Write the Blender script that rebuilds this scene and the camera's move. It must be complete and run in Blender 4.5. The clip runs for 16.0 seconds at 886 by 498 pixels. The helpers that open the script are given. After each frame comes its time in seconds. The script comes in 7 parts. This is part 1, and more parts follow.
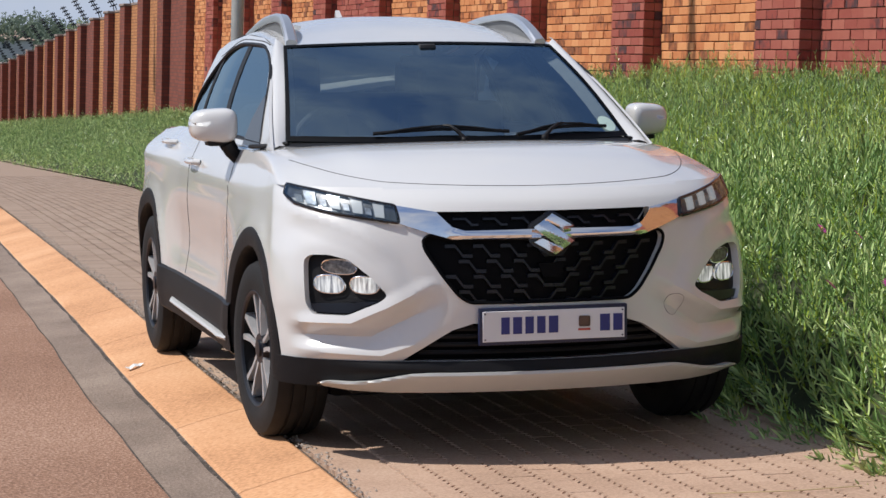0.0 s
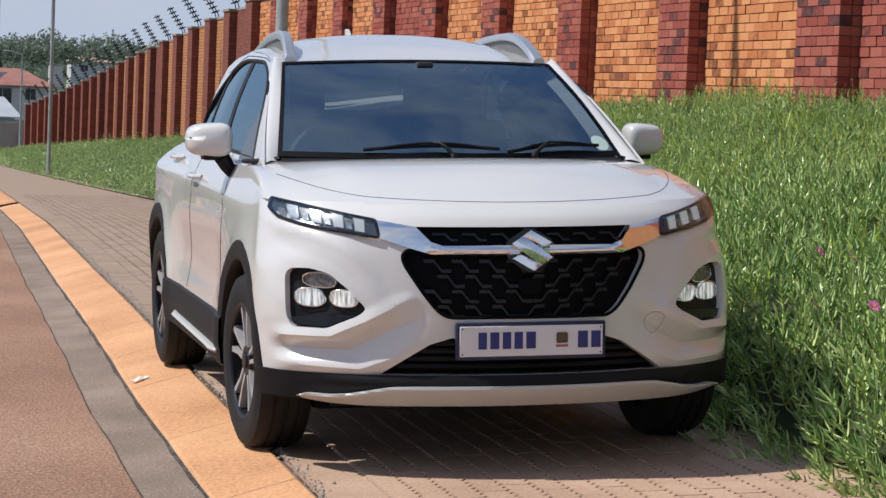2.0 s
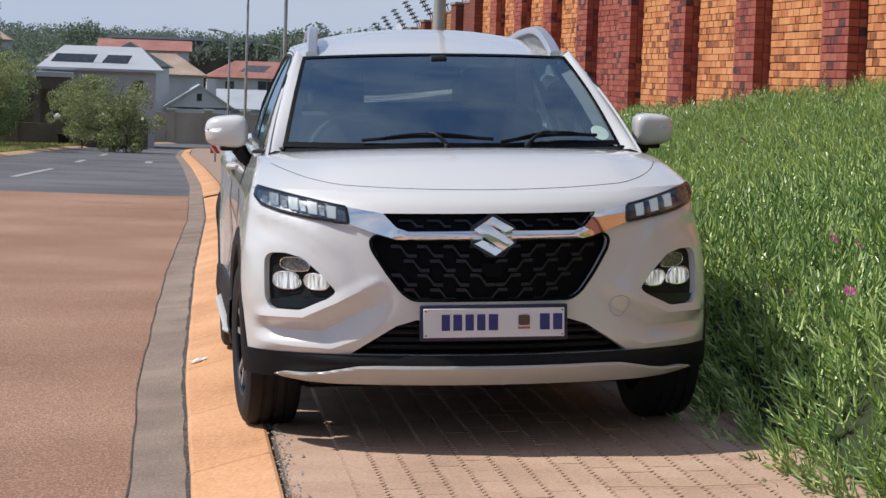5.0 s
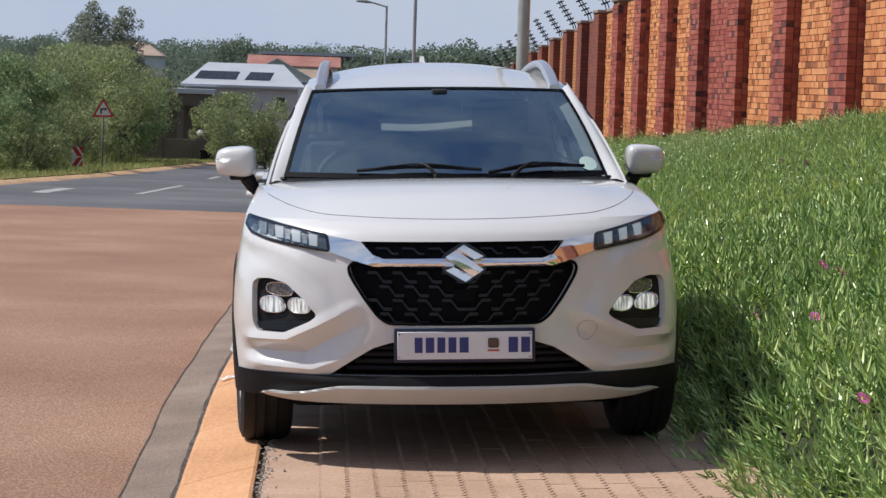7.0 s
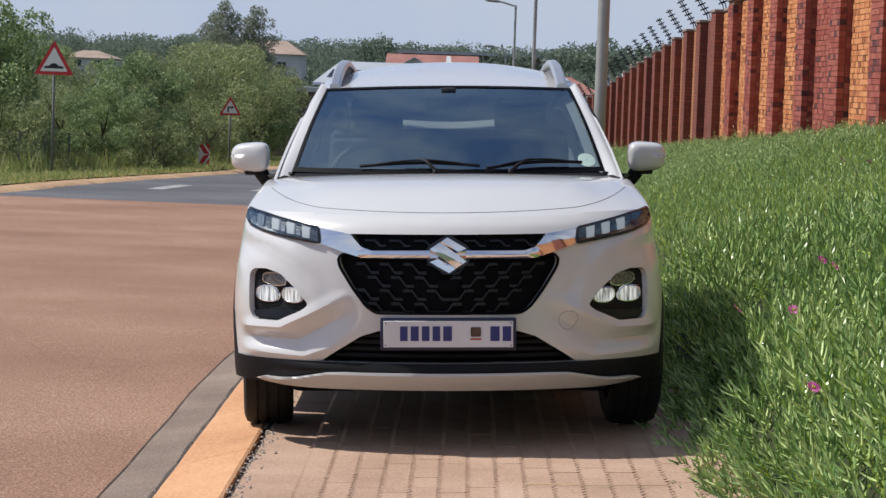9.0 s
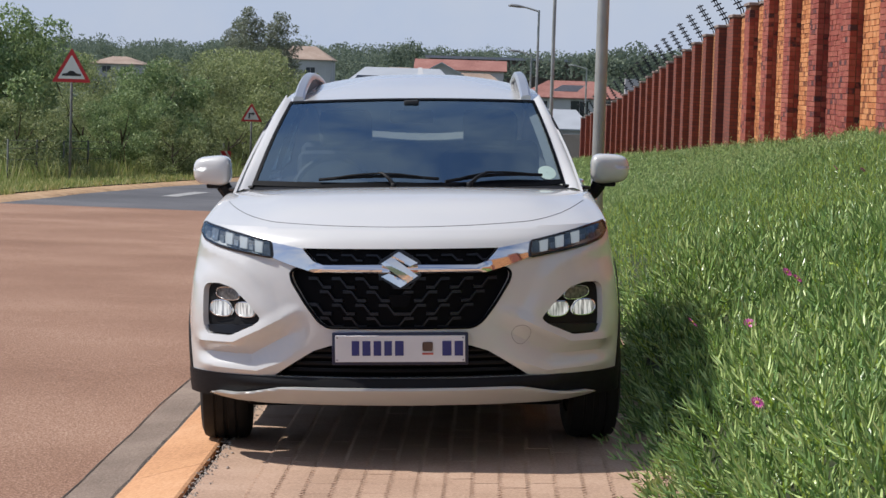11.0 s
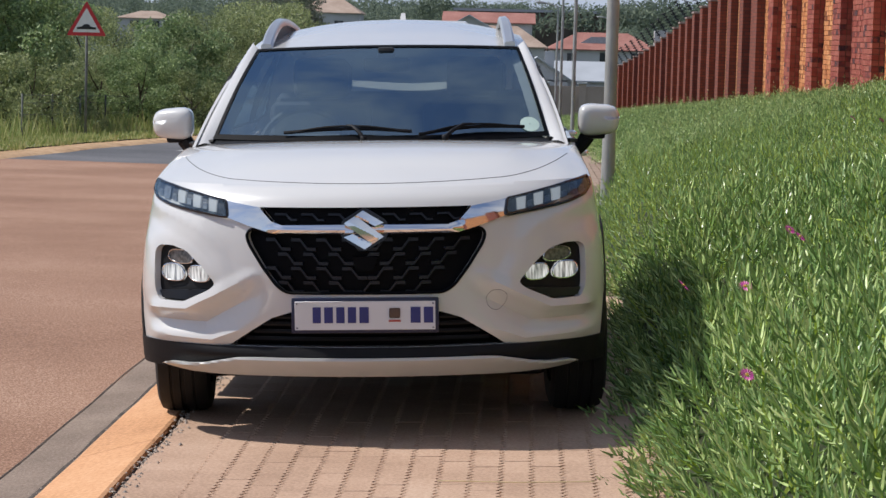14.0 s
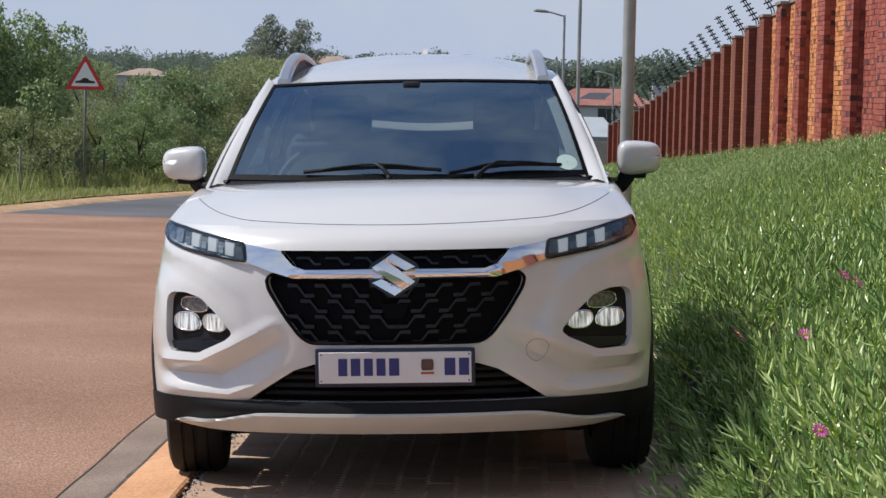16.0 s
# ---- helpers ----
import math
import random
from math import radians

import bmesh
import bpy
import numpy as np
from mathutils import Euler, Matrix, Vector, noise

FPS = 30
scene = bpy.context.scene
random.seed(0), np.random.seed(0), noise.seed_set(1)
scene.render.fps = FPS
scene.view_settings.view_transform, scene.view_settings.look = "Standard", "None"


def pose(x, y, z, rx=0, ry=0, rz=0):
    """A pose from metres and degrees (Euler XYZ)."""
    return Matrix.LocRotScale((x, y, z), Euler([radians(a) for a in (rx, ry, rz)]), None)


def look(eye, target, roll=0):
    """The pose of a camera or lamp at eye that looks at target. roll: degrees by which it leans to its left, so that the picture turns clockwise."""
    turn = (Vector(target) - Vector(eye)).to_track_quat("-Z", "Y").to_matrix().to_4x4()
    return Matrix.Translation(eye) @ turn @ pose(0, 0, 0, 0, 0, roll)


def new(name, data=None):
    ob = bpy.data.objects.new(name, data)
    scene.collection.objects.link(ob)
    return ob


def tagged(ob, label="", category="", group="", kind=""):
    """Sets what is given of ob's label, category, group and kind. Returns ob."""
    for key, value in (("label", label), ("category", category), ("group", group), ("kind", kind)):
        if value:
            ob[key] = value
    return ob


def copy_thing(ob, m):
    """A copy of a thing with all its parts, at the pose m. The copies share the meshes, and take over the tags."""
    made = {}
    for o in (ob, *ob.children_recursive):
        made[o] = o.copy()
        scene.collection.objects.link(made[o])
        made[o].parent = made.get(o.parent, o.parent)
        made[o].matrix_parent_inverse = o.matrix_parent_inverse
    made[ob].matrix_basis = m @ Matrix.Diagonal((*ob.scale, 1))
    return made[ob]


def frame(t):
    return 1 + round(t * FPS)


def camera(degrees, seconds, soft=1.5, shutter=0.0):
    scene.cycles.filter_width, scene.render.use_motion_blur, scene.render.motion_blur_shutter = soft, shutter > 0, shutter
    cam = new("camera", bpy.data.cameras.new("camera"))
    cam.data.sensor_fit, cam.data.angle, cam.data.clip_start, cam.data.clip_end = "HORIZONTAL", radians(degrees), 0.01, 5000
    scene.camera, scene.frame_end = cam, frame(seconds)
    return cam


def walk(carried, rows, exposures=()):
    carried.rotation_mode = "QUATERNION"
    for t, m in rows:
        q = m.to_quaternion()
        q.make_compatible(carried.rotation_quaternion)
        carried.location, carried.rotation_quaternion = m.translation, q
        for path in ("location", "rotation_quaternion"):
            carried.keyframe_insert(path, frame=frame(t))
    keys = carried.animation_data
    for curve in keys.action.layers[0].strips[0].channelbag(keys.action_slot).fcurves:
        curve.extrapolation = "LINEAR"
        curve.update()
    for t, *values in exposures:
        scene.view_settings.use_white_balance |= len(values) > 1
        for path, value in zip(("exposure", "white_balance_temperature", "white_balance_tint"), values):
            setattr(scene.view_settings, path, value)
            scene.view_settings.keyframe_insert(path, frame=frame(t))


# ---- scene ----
cam = camera(21.7, 16.0)
PATH = [
    (0, (-2.537, -8.329, 1.334), (-1.993, -6.411, 1.18), 1.7),
    (0.5, (-2.54, -8.349, 1.324), (-2.011, -6.427, 1.177), 1.8),
    (1, (-2.514, -8.417, 1.32), (-2.007, -6.487, 1.18), 2.1),
    (1.5, (-2.408, -8.442, 1.331), (-1.917, -6.508, 1.193), 2.4),
    (2, (-2.235, -8.473, 1.309), (-1.754, -6.537, 1.176), 2.4),
    (2.5, (-2.058, -8.568, 1.316), (-1.592, -6.628, 1.177), 2.3),
    (3, (-1.901, -8.694, 1.331), (-1.457, -6.749, 1.188), 2.1),
    (3.5, (-1.797, -8.773, 1.357), (-1.384, -6.822, 1.211), 2.2),
    (4, (-1.646, -8.83, 1.35), (-1.277, -6.869, 1.205), 2.3),
    (4.2, (-1.566, -8.861, 1.349), (-1.222, -6.896, 1.199), 2.3),
    (6.3, (-0.837, -9.331, 1.435), (-0.68, -7.342, 1.291), 1.8),
    (6.5, (-0.784, -9.38, 1.453), (-0.636, -7.39, 1.308), 1.9),
    (7, (-0.639, -9.534, 1.455), (-0.518, -7.543, 1.314), 1.9),
    (7.5, (-0.534, -9.624, 1.49), (-0.435, -7.631, 1.345), 1.9),
    (8, (-0.357, -9.679, 1.476), (-0.291, -7.685, 1.33), 1.9),
    (8.5, (-0.184, -9.776, 1.479), (-0.156, -7.782, 1.328), 1.9),
    (9, (-0.041, -9.907, 1.475), (-0.043, -7.912, 1.329), 2.0),
    (11.3, (0.305, -9.858, 1.524), (0.272, -7.863, 1.381), 1.7),
    (11.5, (0.33, -9.818, 1.518), (0.294, -7.824, 1.368), 1.6),
    (12, (0.378, -9.779, 1.494), (0.335, -7.787, 1.323), 1.4),
    (12.5, (0.37, -9.642, 1.471), (0.329, -7.651, 1.286), 1.2),
    (13, (0.377, -9.471, 1.504), (0.333, -7.481, 1.307), 1.1),
    (13.5, (0.437, -9.301, 1.507), (0.391, -7.311, 1.314), 1.3),
    (14, (0.488, -9.17, 1.496), (0.433, -7.179, 1.312), 1.5),
    (14.5, (0.48, -9.02, 1.454), (0.41, -7.028, 1.285), 2.1),
    (15, (0.42, -8.855, 1.443), (0.373, -6.861, 1.298), 2.3),
    (15.5, (0.376, -8.706, 1.431), (0.331, -6.712, 1.278), 1.5),
    (16, (0.341, -8.535, 1.398), (0.287, -6.54, 1.263), 1.3),
]
walk(cam, [(t, look(eye, target, roll)) for t, eye, target, roll in PATH])

# ---- light ----
SUN_TO = Vector((-0.80, 0.13, 1.0)).normalized()
world = bpy.data.worlds.new("World")
scene.world = world
world.use_nodes = True
wn = world.node_tree
sky = wn.nodes.new("ShaderNodeTexSky")
sky.sky_type = "NISHITA"
sky.sun_disc = False
sky.sun_elevation = math.asin(SUN_TO.z)
sky.sun_rotation = math.atan2(SUN_TO.x, SUN_TO.y)
sky.air_density, sky.dust_density, sky.ozone_density = 1.2, 0.7, 1.2
wn.nodes["Background"].inputs["Strength"].default_value = 0.085
wtc, wnz, wrp, wmx = (wn.nodes.new("ShaderNode" + k) for k in ("TexCoord", "TexNoise", "ValToRGB", "MixRGB"))
wnz.inputs["Scale"].default_value, wnz.inputs["Detail"].default_value, wnz.inputs["Roughness"].default_value = 2.6, 7, 0.6
wrp.color_ramp.elements[0].position, wrp.color_ramp.elements[1].position = 0.40, 0.70
wrp.color_ramp.elements[0].color, wrp.color_ramp.elements[1].color = (0, 0, 0, 1), (0.75, 0.75, 0.75, 1)
wmx.inputs[2].default_value = (7.5, 7.6, 7.8, 1)
wn.links.new(wtc.outputs["Generated"], wnz.inputs["Vector"])
wn.links.new(wnz.outputs["Fac"], wrp.inputs[0])
wn.links.new(wrp.outputs[0], wmx.inputs[0])
wtint = wn.nodes.new("ShaderNodeMixRGB")
wtint.blend_type = "MULTIPLY"
wtint.inputs[0].default_value, wtint.inputs[2].default_value = 1.0, (0.80, 0.94, 1.20, 1)
wn.links.new(sky.outputs[0], wtint.inputs[1])
# pale blue haze towards the horizon
wsep, whz, wlow = (wn.nodes.new("ShaderNode" + k) for k in ("SeparateXYZ", "MixRGB", "MapRange"))
wlow.inputs["From Min"].default_value, wlow.inputs["From Max"].default_value = 0.42, 0.02
wlow.inputs["To Min"].default_value, wlow.inputs["To Max"].default_value = 0.16, 0.88
whz.inputs[2].default_value = (5.0, 6.2, 8.8, 1)
wn.links.new(wtc.outputs["Generated"], wsep.inputs[0])
wn.links.new(wsep.outputs[2], wlow.inputs["Value"])
wn.links.new(wlow.outputs[0], whz.inputs[0])
wn.links.new(wtint.outputs[0], whz.inputs[1])
wn.links.new(whz.outputs[0], wmx.inputs[1])
wn.links.new(wmx.outputs[0], wn.nodes["Background"].inputs[0])
sun = new("sun", bpy.data.lights.new("sun", "SUN"))
sun.data.energy, sun.data.angle, sun.data.color = 4.7, radians(0.6), (1.0, 0.955, 0.905)
sun.matrix_world = look(SUN_TO * 50, (0, 0, 0))

# ---- materials ----


def shader(name, rough=0.6, metal=0.0, spec=0.5):
    m = bpy.data.materials.new(name)
    m.use_nodes = True
    b = m.node_tree.nodes["Principled BSDF"]
    b.inputs["Roughness"].default_value = rough
    b.inputs["Metallic"].default_value = metal
    b.inputs["Specular IOR Level"].default_value = spec
    return m, m.node_tree, b


def plain(name, col, rough=0.5, metal=0.0, spec=0.5, vary=0.12, scale=8.0, coat=0.0, bump=0.0, bscale=200.0):
    """A surface of one colour with faint blotches and optional fine relief."""
    m, nt, b = shader(name, rough, metal, spec)
    n, l = nt.nodes, nt.links
    tc = n.new("ShaderNodeTexCoord")
    nz = n.new("ShaderNodeTexNoise")
    nz.inputs["Scale"].default_value, nz.inputs["Detail"].default_value = scale, 5
    l.new(tc.outputs["Object"], nz.inputs["Vector"])
    rp = n.new("ShaderNodeValToRGB")
    rp.color_ramp.elements[0].position, rp.color_ramp.elements[1].position = 0.3, 0.7
    rp.color_ramp.elements[0].color = (*[c * (1 - vary) for c in col], 1)
    rp.color_ramp.elements[1].color = (*[min(1, c * (1 + vary)) for c in col], 1)
    l.new(nz.outputs["Fac"], rp.inputs[0])
    l.new(rp.outputs[0], b.inputs["Base Color"])
    if coat:
        b.inputs["Coat Weight"].default_value, b.inputs["Coat Roughness"].default_value = coat, 0.03
    if bump:
        n2 = n.new("ShaderNodeTexNoise")
        n2.inputs["Scale"].default_value, n2.inputs["Detail"].default_value = bscale, 3
        l.new(tc.outputs["Object"], n2.inputs["Vector"])
        bp = n.new("ShaderNodeBump")
        bp.inputs["Strength"].default_value, bp.inputs["Distance"].default_value = bump, 0.004
        l.new(n2.outputs["Fac"], bp.inputs["Height"])
        l.new(bp.outputs[0], b.inputs["Normal"])
    return m


def granular(name, cols, fine=120.0, coarse=0.6, rough=0.9, bump=0.5, dist=0.004, random_shift=0.0, mix=(0.55, 0.55)):
    """Stone-like surface: three colours by coarse stains and fine grain, with relief."""
    m, nt, b = shader(name, rough, 0, 0.3)
    n, l = nt.nodes, nt.links
    tc = n.new("ShaderNodeNewGeometry")
    a = n.new("ShaderNodeTexNoise")
    a.inputs["Scale"].default_value, a.inputs["Detail"].default_value = coarse, 6
    c = n.new("ShaderNodeTexNoise")
    c.inputs["Scale"].default_value, c.inputs["Detail"].default_value = fine, 4
    l.new(tc.outputs["Position"], a.inputs["Vector"])
    l.new(tc.outputs["Position"], c.inputs["Vector"])
    ad = n.new("ShaderNodeMath")
    ad.operation = "MULTIPLY_ADD"
    ad.inputs[1].default_value, ad.inputs[2].default_value = mix[0], 0.0
    l.new(c.outputs["Fac"], ad.inputs[0])
    ad2 = n.new("ShaderNodeMath")
    ad2.operation = "MULTIPLY_ADD"
    ad2.inputs[1].default_value = mix[1]
    l.new(a.outputs["Fac"], ad2.inputs[0])
    l.new(ad.outputs[0], ad2.inputs[2])
    last = ad2
    if random_shift:
        oi = n.new("ShaderNodeObjectInfo")
        ad3 = n.new("ShaderNodeMath")
        ad3.operation = "MULTIPLY_ADD"
        ad3.inputs[1].default_value = random_shift
        l.new(oi.outputs["Random"], ad3.inputs[0])
        sb = n.new("ShaderNodeMath")
        sb.operation = "SUBTRACT"
        sb.inputs[1].default_value = random_shift / 2
        l.new(ad2.outputs[0], ad3.inputs[2])
        l.new(ad3.outputs[0], sb.inputs[0])
        last = sb
    rp = n.new("ShaderNodeValToRGB")
    e = rp.color_ramp.elements
    e[0].position, e[1].position = 0.36, 0.74
    e[0].color, e[1].color = (*cols[0], 1), (*cols[2], 1)
    mid = e.new(0.55)
    mid.color = (*cols[1], 1)
    l.new(last.outputs[0], rp.inputs[0])
    l.new(rp.outputs[0], b.inputs["Base Color"])
    bp = n.new("ShaderNodeBump")
    bp.inputs["Strength"].default_value, bp.inputs["Distance"].default_value = bump, dist
    l.new(c.outputs["Fac"], bp.inputs["Height"])
    l.new(bp.outputs[0], b.inputs["Normal"])
    return m


M_ROAD_RED = granular("red_asphalt", ((0.13, 0.068, 0.042), (0.275, 0.152, 0.098), (0.46, 0.31, 0.225)), 95, 0.55, bump=1.0, dist=0.006, mix=(0.80, 0.30))
M_ROAD = granular("grey_asphalt", ((0.06, 0.062, 0.068), (0.10, 0.10, 0.108), (0.17, 0.17, 0.175)), 140, 0.4)
M_GUTTER = granular("gutter_asphalt", ((0.13, 0.095, 0.073), (0.225, 0.170, 0.134), (0.33, 0.26, 0.205)), 90, 1.6, bump=1.0, dist=0.006)
M_TAR = granular("dark_joint_tar", ((0.02, 0.016, 0.013), (0.06, 0.048, 0.04), (0.14, 0.11, 0.09)), 60, 9)
M_KERB = granular("painted_kerb", ((0.34, 0.17, 0.085), (0.55, 0.29, 0.145), (0.64, 0.38, 0.22)), 60, 1.4, bump=0.4)
M_PAVER = granular("paver_concrete", ((0.30, 0.195, 0.135), (0.44, 0.295, 0.21), (0.52, 0.375, 0.28)), 90, 1.1, bump=0.5, random_shift=0.07)
M_JOINT = granular("joint_sand", ((0.04, 0.032, 0.026), (0.11, 0.086, 0.068), (0.22, 0.18, 0.145)), 200, 6)
# soil coloured near black to paint the shade in gaps between the shoots
M_SHADE_SOIL = granular("shade_dark_soil", ((0.015, 0.02, 0.008), (0.03, 0.04, 0.014), (0.06, 0.07, 0.03)), 30, 1.5)
M_VERGE = granular("dry_verge_grass", ((0.08, 0.10, 0.03), (0.17, 0.17, 0.06), (0.30, 0.25, 0.12)), 6, 0.25, dist=0.03)
M_FIELD = granular("green_brown_open_ground", ((0.045, 0.062, 0.030), (0.080, 0.105, 0.050), (0.13, 0.15, 0.075)), 6, 0.05, dist=0.03)
M_MORTAR = granular("mortar", ((0.11, 0.05, 0.035), (0.19, 0.095, 0.06), (0.26, 0.15, 0.10)), 90, 3)
M_COPING = granular("concrete_coping", ((0.16, 0.12, 0.10), (0.26, 0.20, 0.175), (0.34, 0.28, 0.25)), 60, 3)
M_POST = plain("galvanised_steel", (0.34, 0.35, 0.34), 0.55, 0.4, scale=3, vary=0.2)

# ---- plan ----
TILT = 0.0367


def smooth(a, b, x):
    t = min(1.0, max(0.0, (x - a) / (b - a)))
    return t * t * (3 - 2 * t)


def lerp_table(tab, y):
    if y <= tab[0][0]:
        return tab[0][1]
    for (a, u), (b, v) in zip(tab, tab[1:]):
        if y <= b:
            return u + (v - u) * (y - a) / (b - a)
    return tab[-1][1]


def fall(y):
    """The road falls away from the camera."""
    y = max(y, 2.0)
    return -0.026 * (y - 2) + 0.104 * (1 - math.exp(-(y - 2) / 4))


KERB_IN = [(-14, -0.95), (-2, -0.80), (2, -0.77), (8.7, -0.60), (18, -0.30), (32, -0.05), (50, 0.08), (76, 0.14), (97, 0.6), (112, 2.6), (122, 6.0)]
GRASS_IN = [(-14, 0.75), (-4, 0.98), (-1.5, 1.06), (0, 1.06), (4, 1.08), (8, 1.15), (13, 1.25), (18, 1.62), (24, 1.95), (50, 1.8), (76, 1.75), (97, 2.2), (112, 4.0), (122, 7.5)]
KERB_LEFT = [(-14, -8.0), (24, -7.4), (35, -7.1), (42, -6.6), (53, -5.8), (88, -4.6), (112, -2.6), (125, 0.4), (133, 6.0)]


def kerb_in(y):
    return lerp_table(KERB_IN, y)


def grass_in(y):
    return lerp_table(GRASS_IN, y)


def kerb_left(y):
    return lerp_table(KERB_LEFT, y)


def wall_x(y):
    """The street face of the piers."""
    return 5.97 + 0.0164 * (y - 44.4) - 0.00042 * max(0.0, y - 68) ** 2


def wall_base(y):
    return 1.50 - 0.0365 * max(0.0, y - 12.5) if y > 12.5 else 1.50


def wall_top(y):
    return wall_base(y) + 2.85 - 0.012 * max(0.0, y - 75)


def cross(x, y):
    """Height across the street, over the fall: pavement, kerb, gutter, road, far verge."""
    k = kerb_in(y)
    near = 1 - 0.6 * smooth(8, 40, y)
    base = TILT * near
    if x >= k:
        return base * x
    e = base * k
    drop = 0.055 + 0.025 * (1 - smooth(8, 40, y))
    if x >= k - 0.30:
        return e - drop * ((k - x) / 0.30) ** 1.3
    if x >= k - 0.53:
        return e - drop - 0.025 * (k - 0.30 - x) / 0.23
    return e - drop - 0.025 + 0.006 * (k - 0.53 - x)


def ground(x, y):
    return fall(y) + cross(x, y)


def link(name, bm, mats, parent=None, smoothed=False, label="", category="", kind="", group=""):
    me = bpy.data.meshes.new(name)
    bm.normal_update()
    if smoothed == 1:
        for e in bm.edges:
            if len(e.link_faces) == 2 and e.calc_face_angle(0.0) > 0.62:
                e.smooth = False
    bm.to_mesh(me)
    bm.free()
    for m in mats if isinstance(mats, (list, tuple)) else [mats]:
        me.materials.append(m)
    if smoothed:
        for p in me.polygons:
            p.use_smooth = True
    ob = new(name, me)
    if parent is not None:
        ob.parent = parent
    tagged(ob, label, category, group, kind)
    return ob


def part(name, bm, material, parent, label="", smoothed=True):
    return link(name, bm, material, parent, smoothed, label)


def grid_mesh(rows, closed=False):
    """A bmesh of quads over rows of points."""
    bm = bmesh.new()
    vs = [[bm.verts.new(p) for p in r] for r in rows]
    for a, b in zip(vs, vs[1:]):
        n = len(a)
        for i in range(n if closed else n - 1):
            j = (i + 1) % n
            bm.faces.new((a[i], a[j], b[j], b[i]))
    return bm


def steps(a, b, n):
    return [a + (b - a) * i / n for i in range(n + 1)]


YS = steps(-14, 10, 60) + [10 + 114 * (i / 60) ** 1.3 for i in range(1, 61)]


def strip(name, left, right, nx, lift, mat, ys=None, **tags):
    """A ribbon of the street between two lines, laid on the ground."""
    rows = []
    for y in ys or YS:
        a, b = left(y), right(y)
        rows.append([(a + (b - a) * i / nx, y, ground(a + (b - a) * i / nx, y) + lift(i / nx)) for i in range(nx + 1)])
    return link(name, grid_mesh(rows), mat, smoothed=True, **tags)


# ---- ground and street ----
def far_ground(x, y):
    """Open ground round the street, rising to hills."""
    r = math.hypot(x, y - 40)
    h = fall(min(y, 190)) - 0.35
    h += 0.012 * max(0.0, y - 190)
    h += 7 * smooth(220, 560, y) * (0.6 + 0.4 * math.sin(x * 0.008 + 1.3))
    if x < kerb_left(min(y, 120)) - 2:
        h += 0.018 * min(60, kerb_left(min(y, 120)) - 2 - x)
    return h


gxs = sorted({s * v for s in (-1, 1) for v in [0, 4, 8, 12, 16, 20, 26, 34, 44, 60, 80, 110, 150, 220, 320, 480, 800, 1500, 3000]})
gys = [-3000, -800, -200, -60, -30, -14, -5, 0, 5, 10, 20, 30, 40, 50, 60, 70, 80, 90, 100, 110, 120, 130, 140, 150, 165, 180, 200, 225, 250, 280, 320, 360, 420, 500, 620, 800, 1200, 2000, 3500]
link("ground", grid_mesh([[(x, y, far_ground(x, y)) for x in gxs] for y in gys]), M_FIELD, smoothed=True,
     label="dry grassy open ground reaching to the hills", category="ground", kind="structure")

strip("road", lambda y: kerb_left(y), lambda y: kerb_in(y) - 0.48, 10, lambda u: 0.0, M_ROAD_RED, ys=[y for y in YS if y < 26.5] + [26.5],
      label="worn red-brown asphalt road with pale grit", category="road", kind="structure")
strip("road", lambda y: kerb_left(y), lambda y: kerb_in(y) - 0.48, 10, lambda u: 0.0, M_ROAD, ys=[26.5] + [y for y in YS if y > 26.5],
      label="grey asphalt road beyond the red surfacing", category="road", kind="structure")
strip("gutter", lambda y: kerb_in(y) - 0.512 + 0.006 * math.sin(y * 3.1) * math.sin(y * 1.3), lambda y: kerb_in(y) - 0.285, 3, lambda u: 0.003, M_GUTTER,
      label="dark asphalt gutter strip along the kerb", category="gutter", kind="structure")
strip("pavement_bed", lambda y: kerb_in(y) - 0.05, lambda y: grass_in(y) + 0.5, 8, lambda u: -0.012, M_JOINT,
      label="sandy bed below the pavers", category="pavement", kind="structure")

strip("kerb_joint", lambda y: kerb_in(y) - 0.306 - 0.006 * (1 + math.sin(y * 7.3) * math.sin(y * 2.9)), lambda y: kerb_in(y) - 0.296, 1, lambda u: 0.006, M_TAR, ys=steps(-14, 26, 400),
      label="dark earthy joint at the foot of the kerb", category="joint", kind="structure")
strip("gutter_joint", lambda y: kerb_in(y) - 0.513 + 0.006 * math.sin(y * 3.1) * math.sin(y * 1.3) - 0.003 * abs(math.sin(y * 4.7)), lambda y: kerb_in(y) - 0.508 + 0.006 * math.sin(y * 3.1) * math.sin(y * 1.3), 1, lambda u: 0.006, M_TAR, ys=steps(-14, 26, 400),
      label="dark seam between gutter and road surface", category="joint", kind="structure")

# ---- car materials ----
M_PAINT = plain("pearl_white_paint", (0.60, 0.598, 0.59), 0.26, 0.0, 0.5, vary=0.015, scale=3, coat=1.0)
M_BLACK = plain("black_textured_plastic", (0.009, 0.009, 0.0105), 0.5, 0, 0.18, vary=0.15, scale=20, bump=0.25, bscale=400)
M_GLOSS = plain("gloss_black", (0.006, 0.006, 0.008), 0.12, 0, 0.5, vary=0.1)
M_DARKBAR = plain("satin_dark_plastic", (0.007, 0.009, 0.015), 0.35, 0, 0.35, vary=0.1)
M_CHROME = plain("chrome", (0.82, 0.82, 0.83), 0.06, 1.0, vary=0.01)
M_SILVER = plain("satin_silver_paint", (0.50, 0.50, 0.485), 0.45, 0.25, vary=0.03)
M_RAIL = plain("satin_anodised_rail", (0.62, 0.63, 0.645), 0.28, 0.85, vary=0.03)
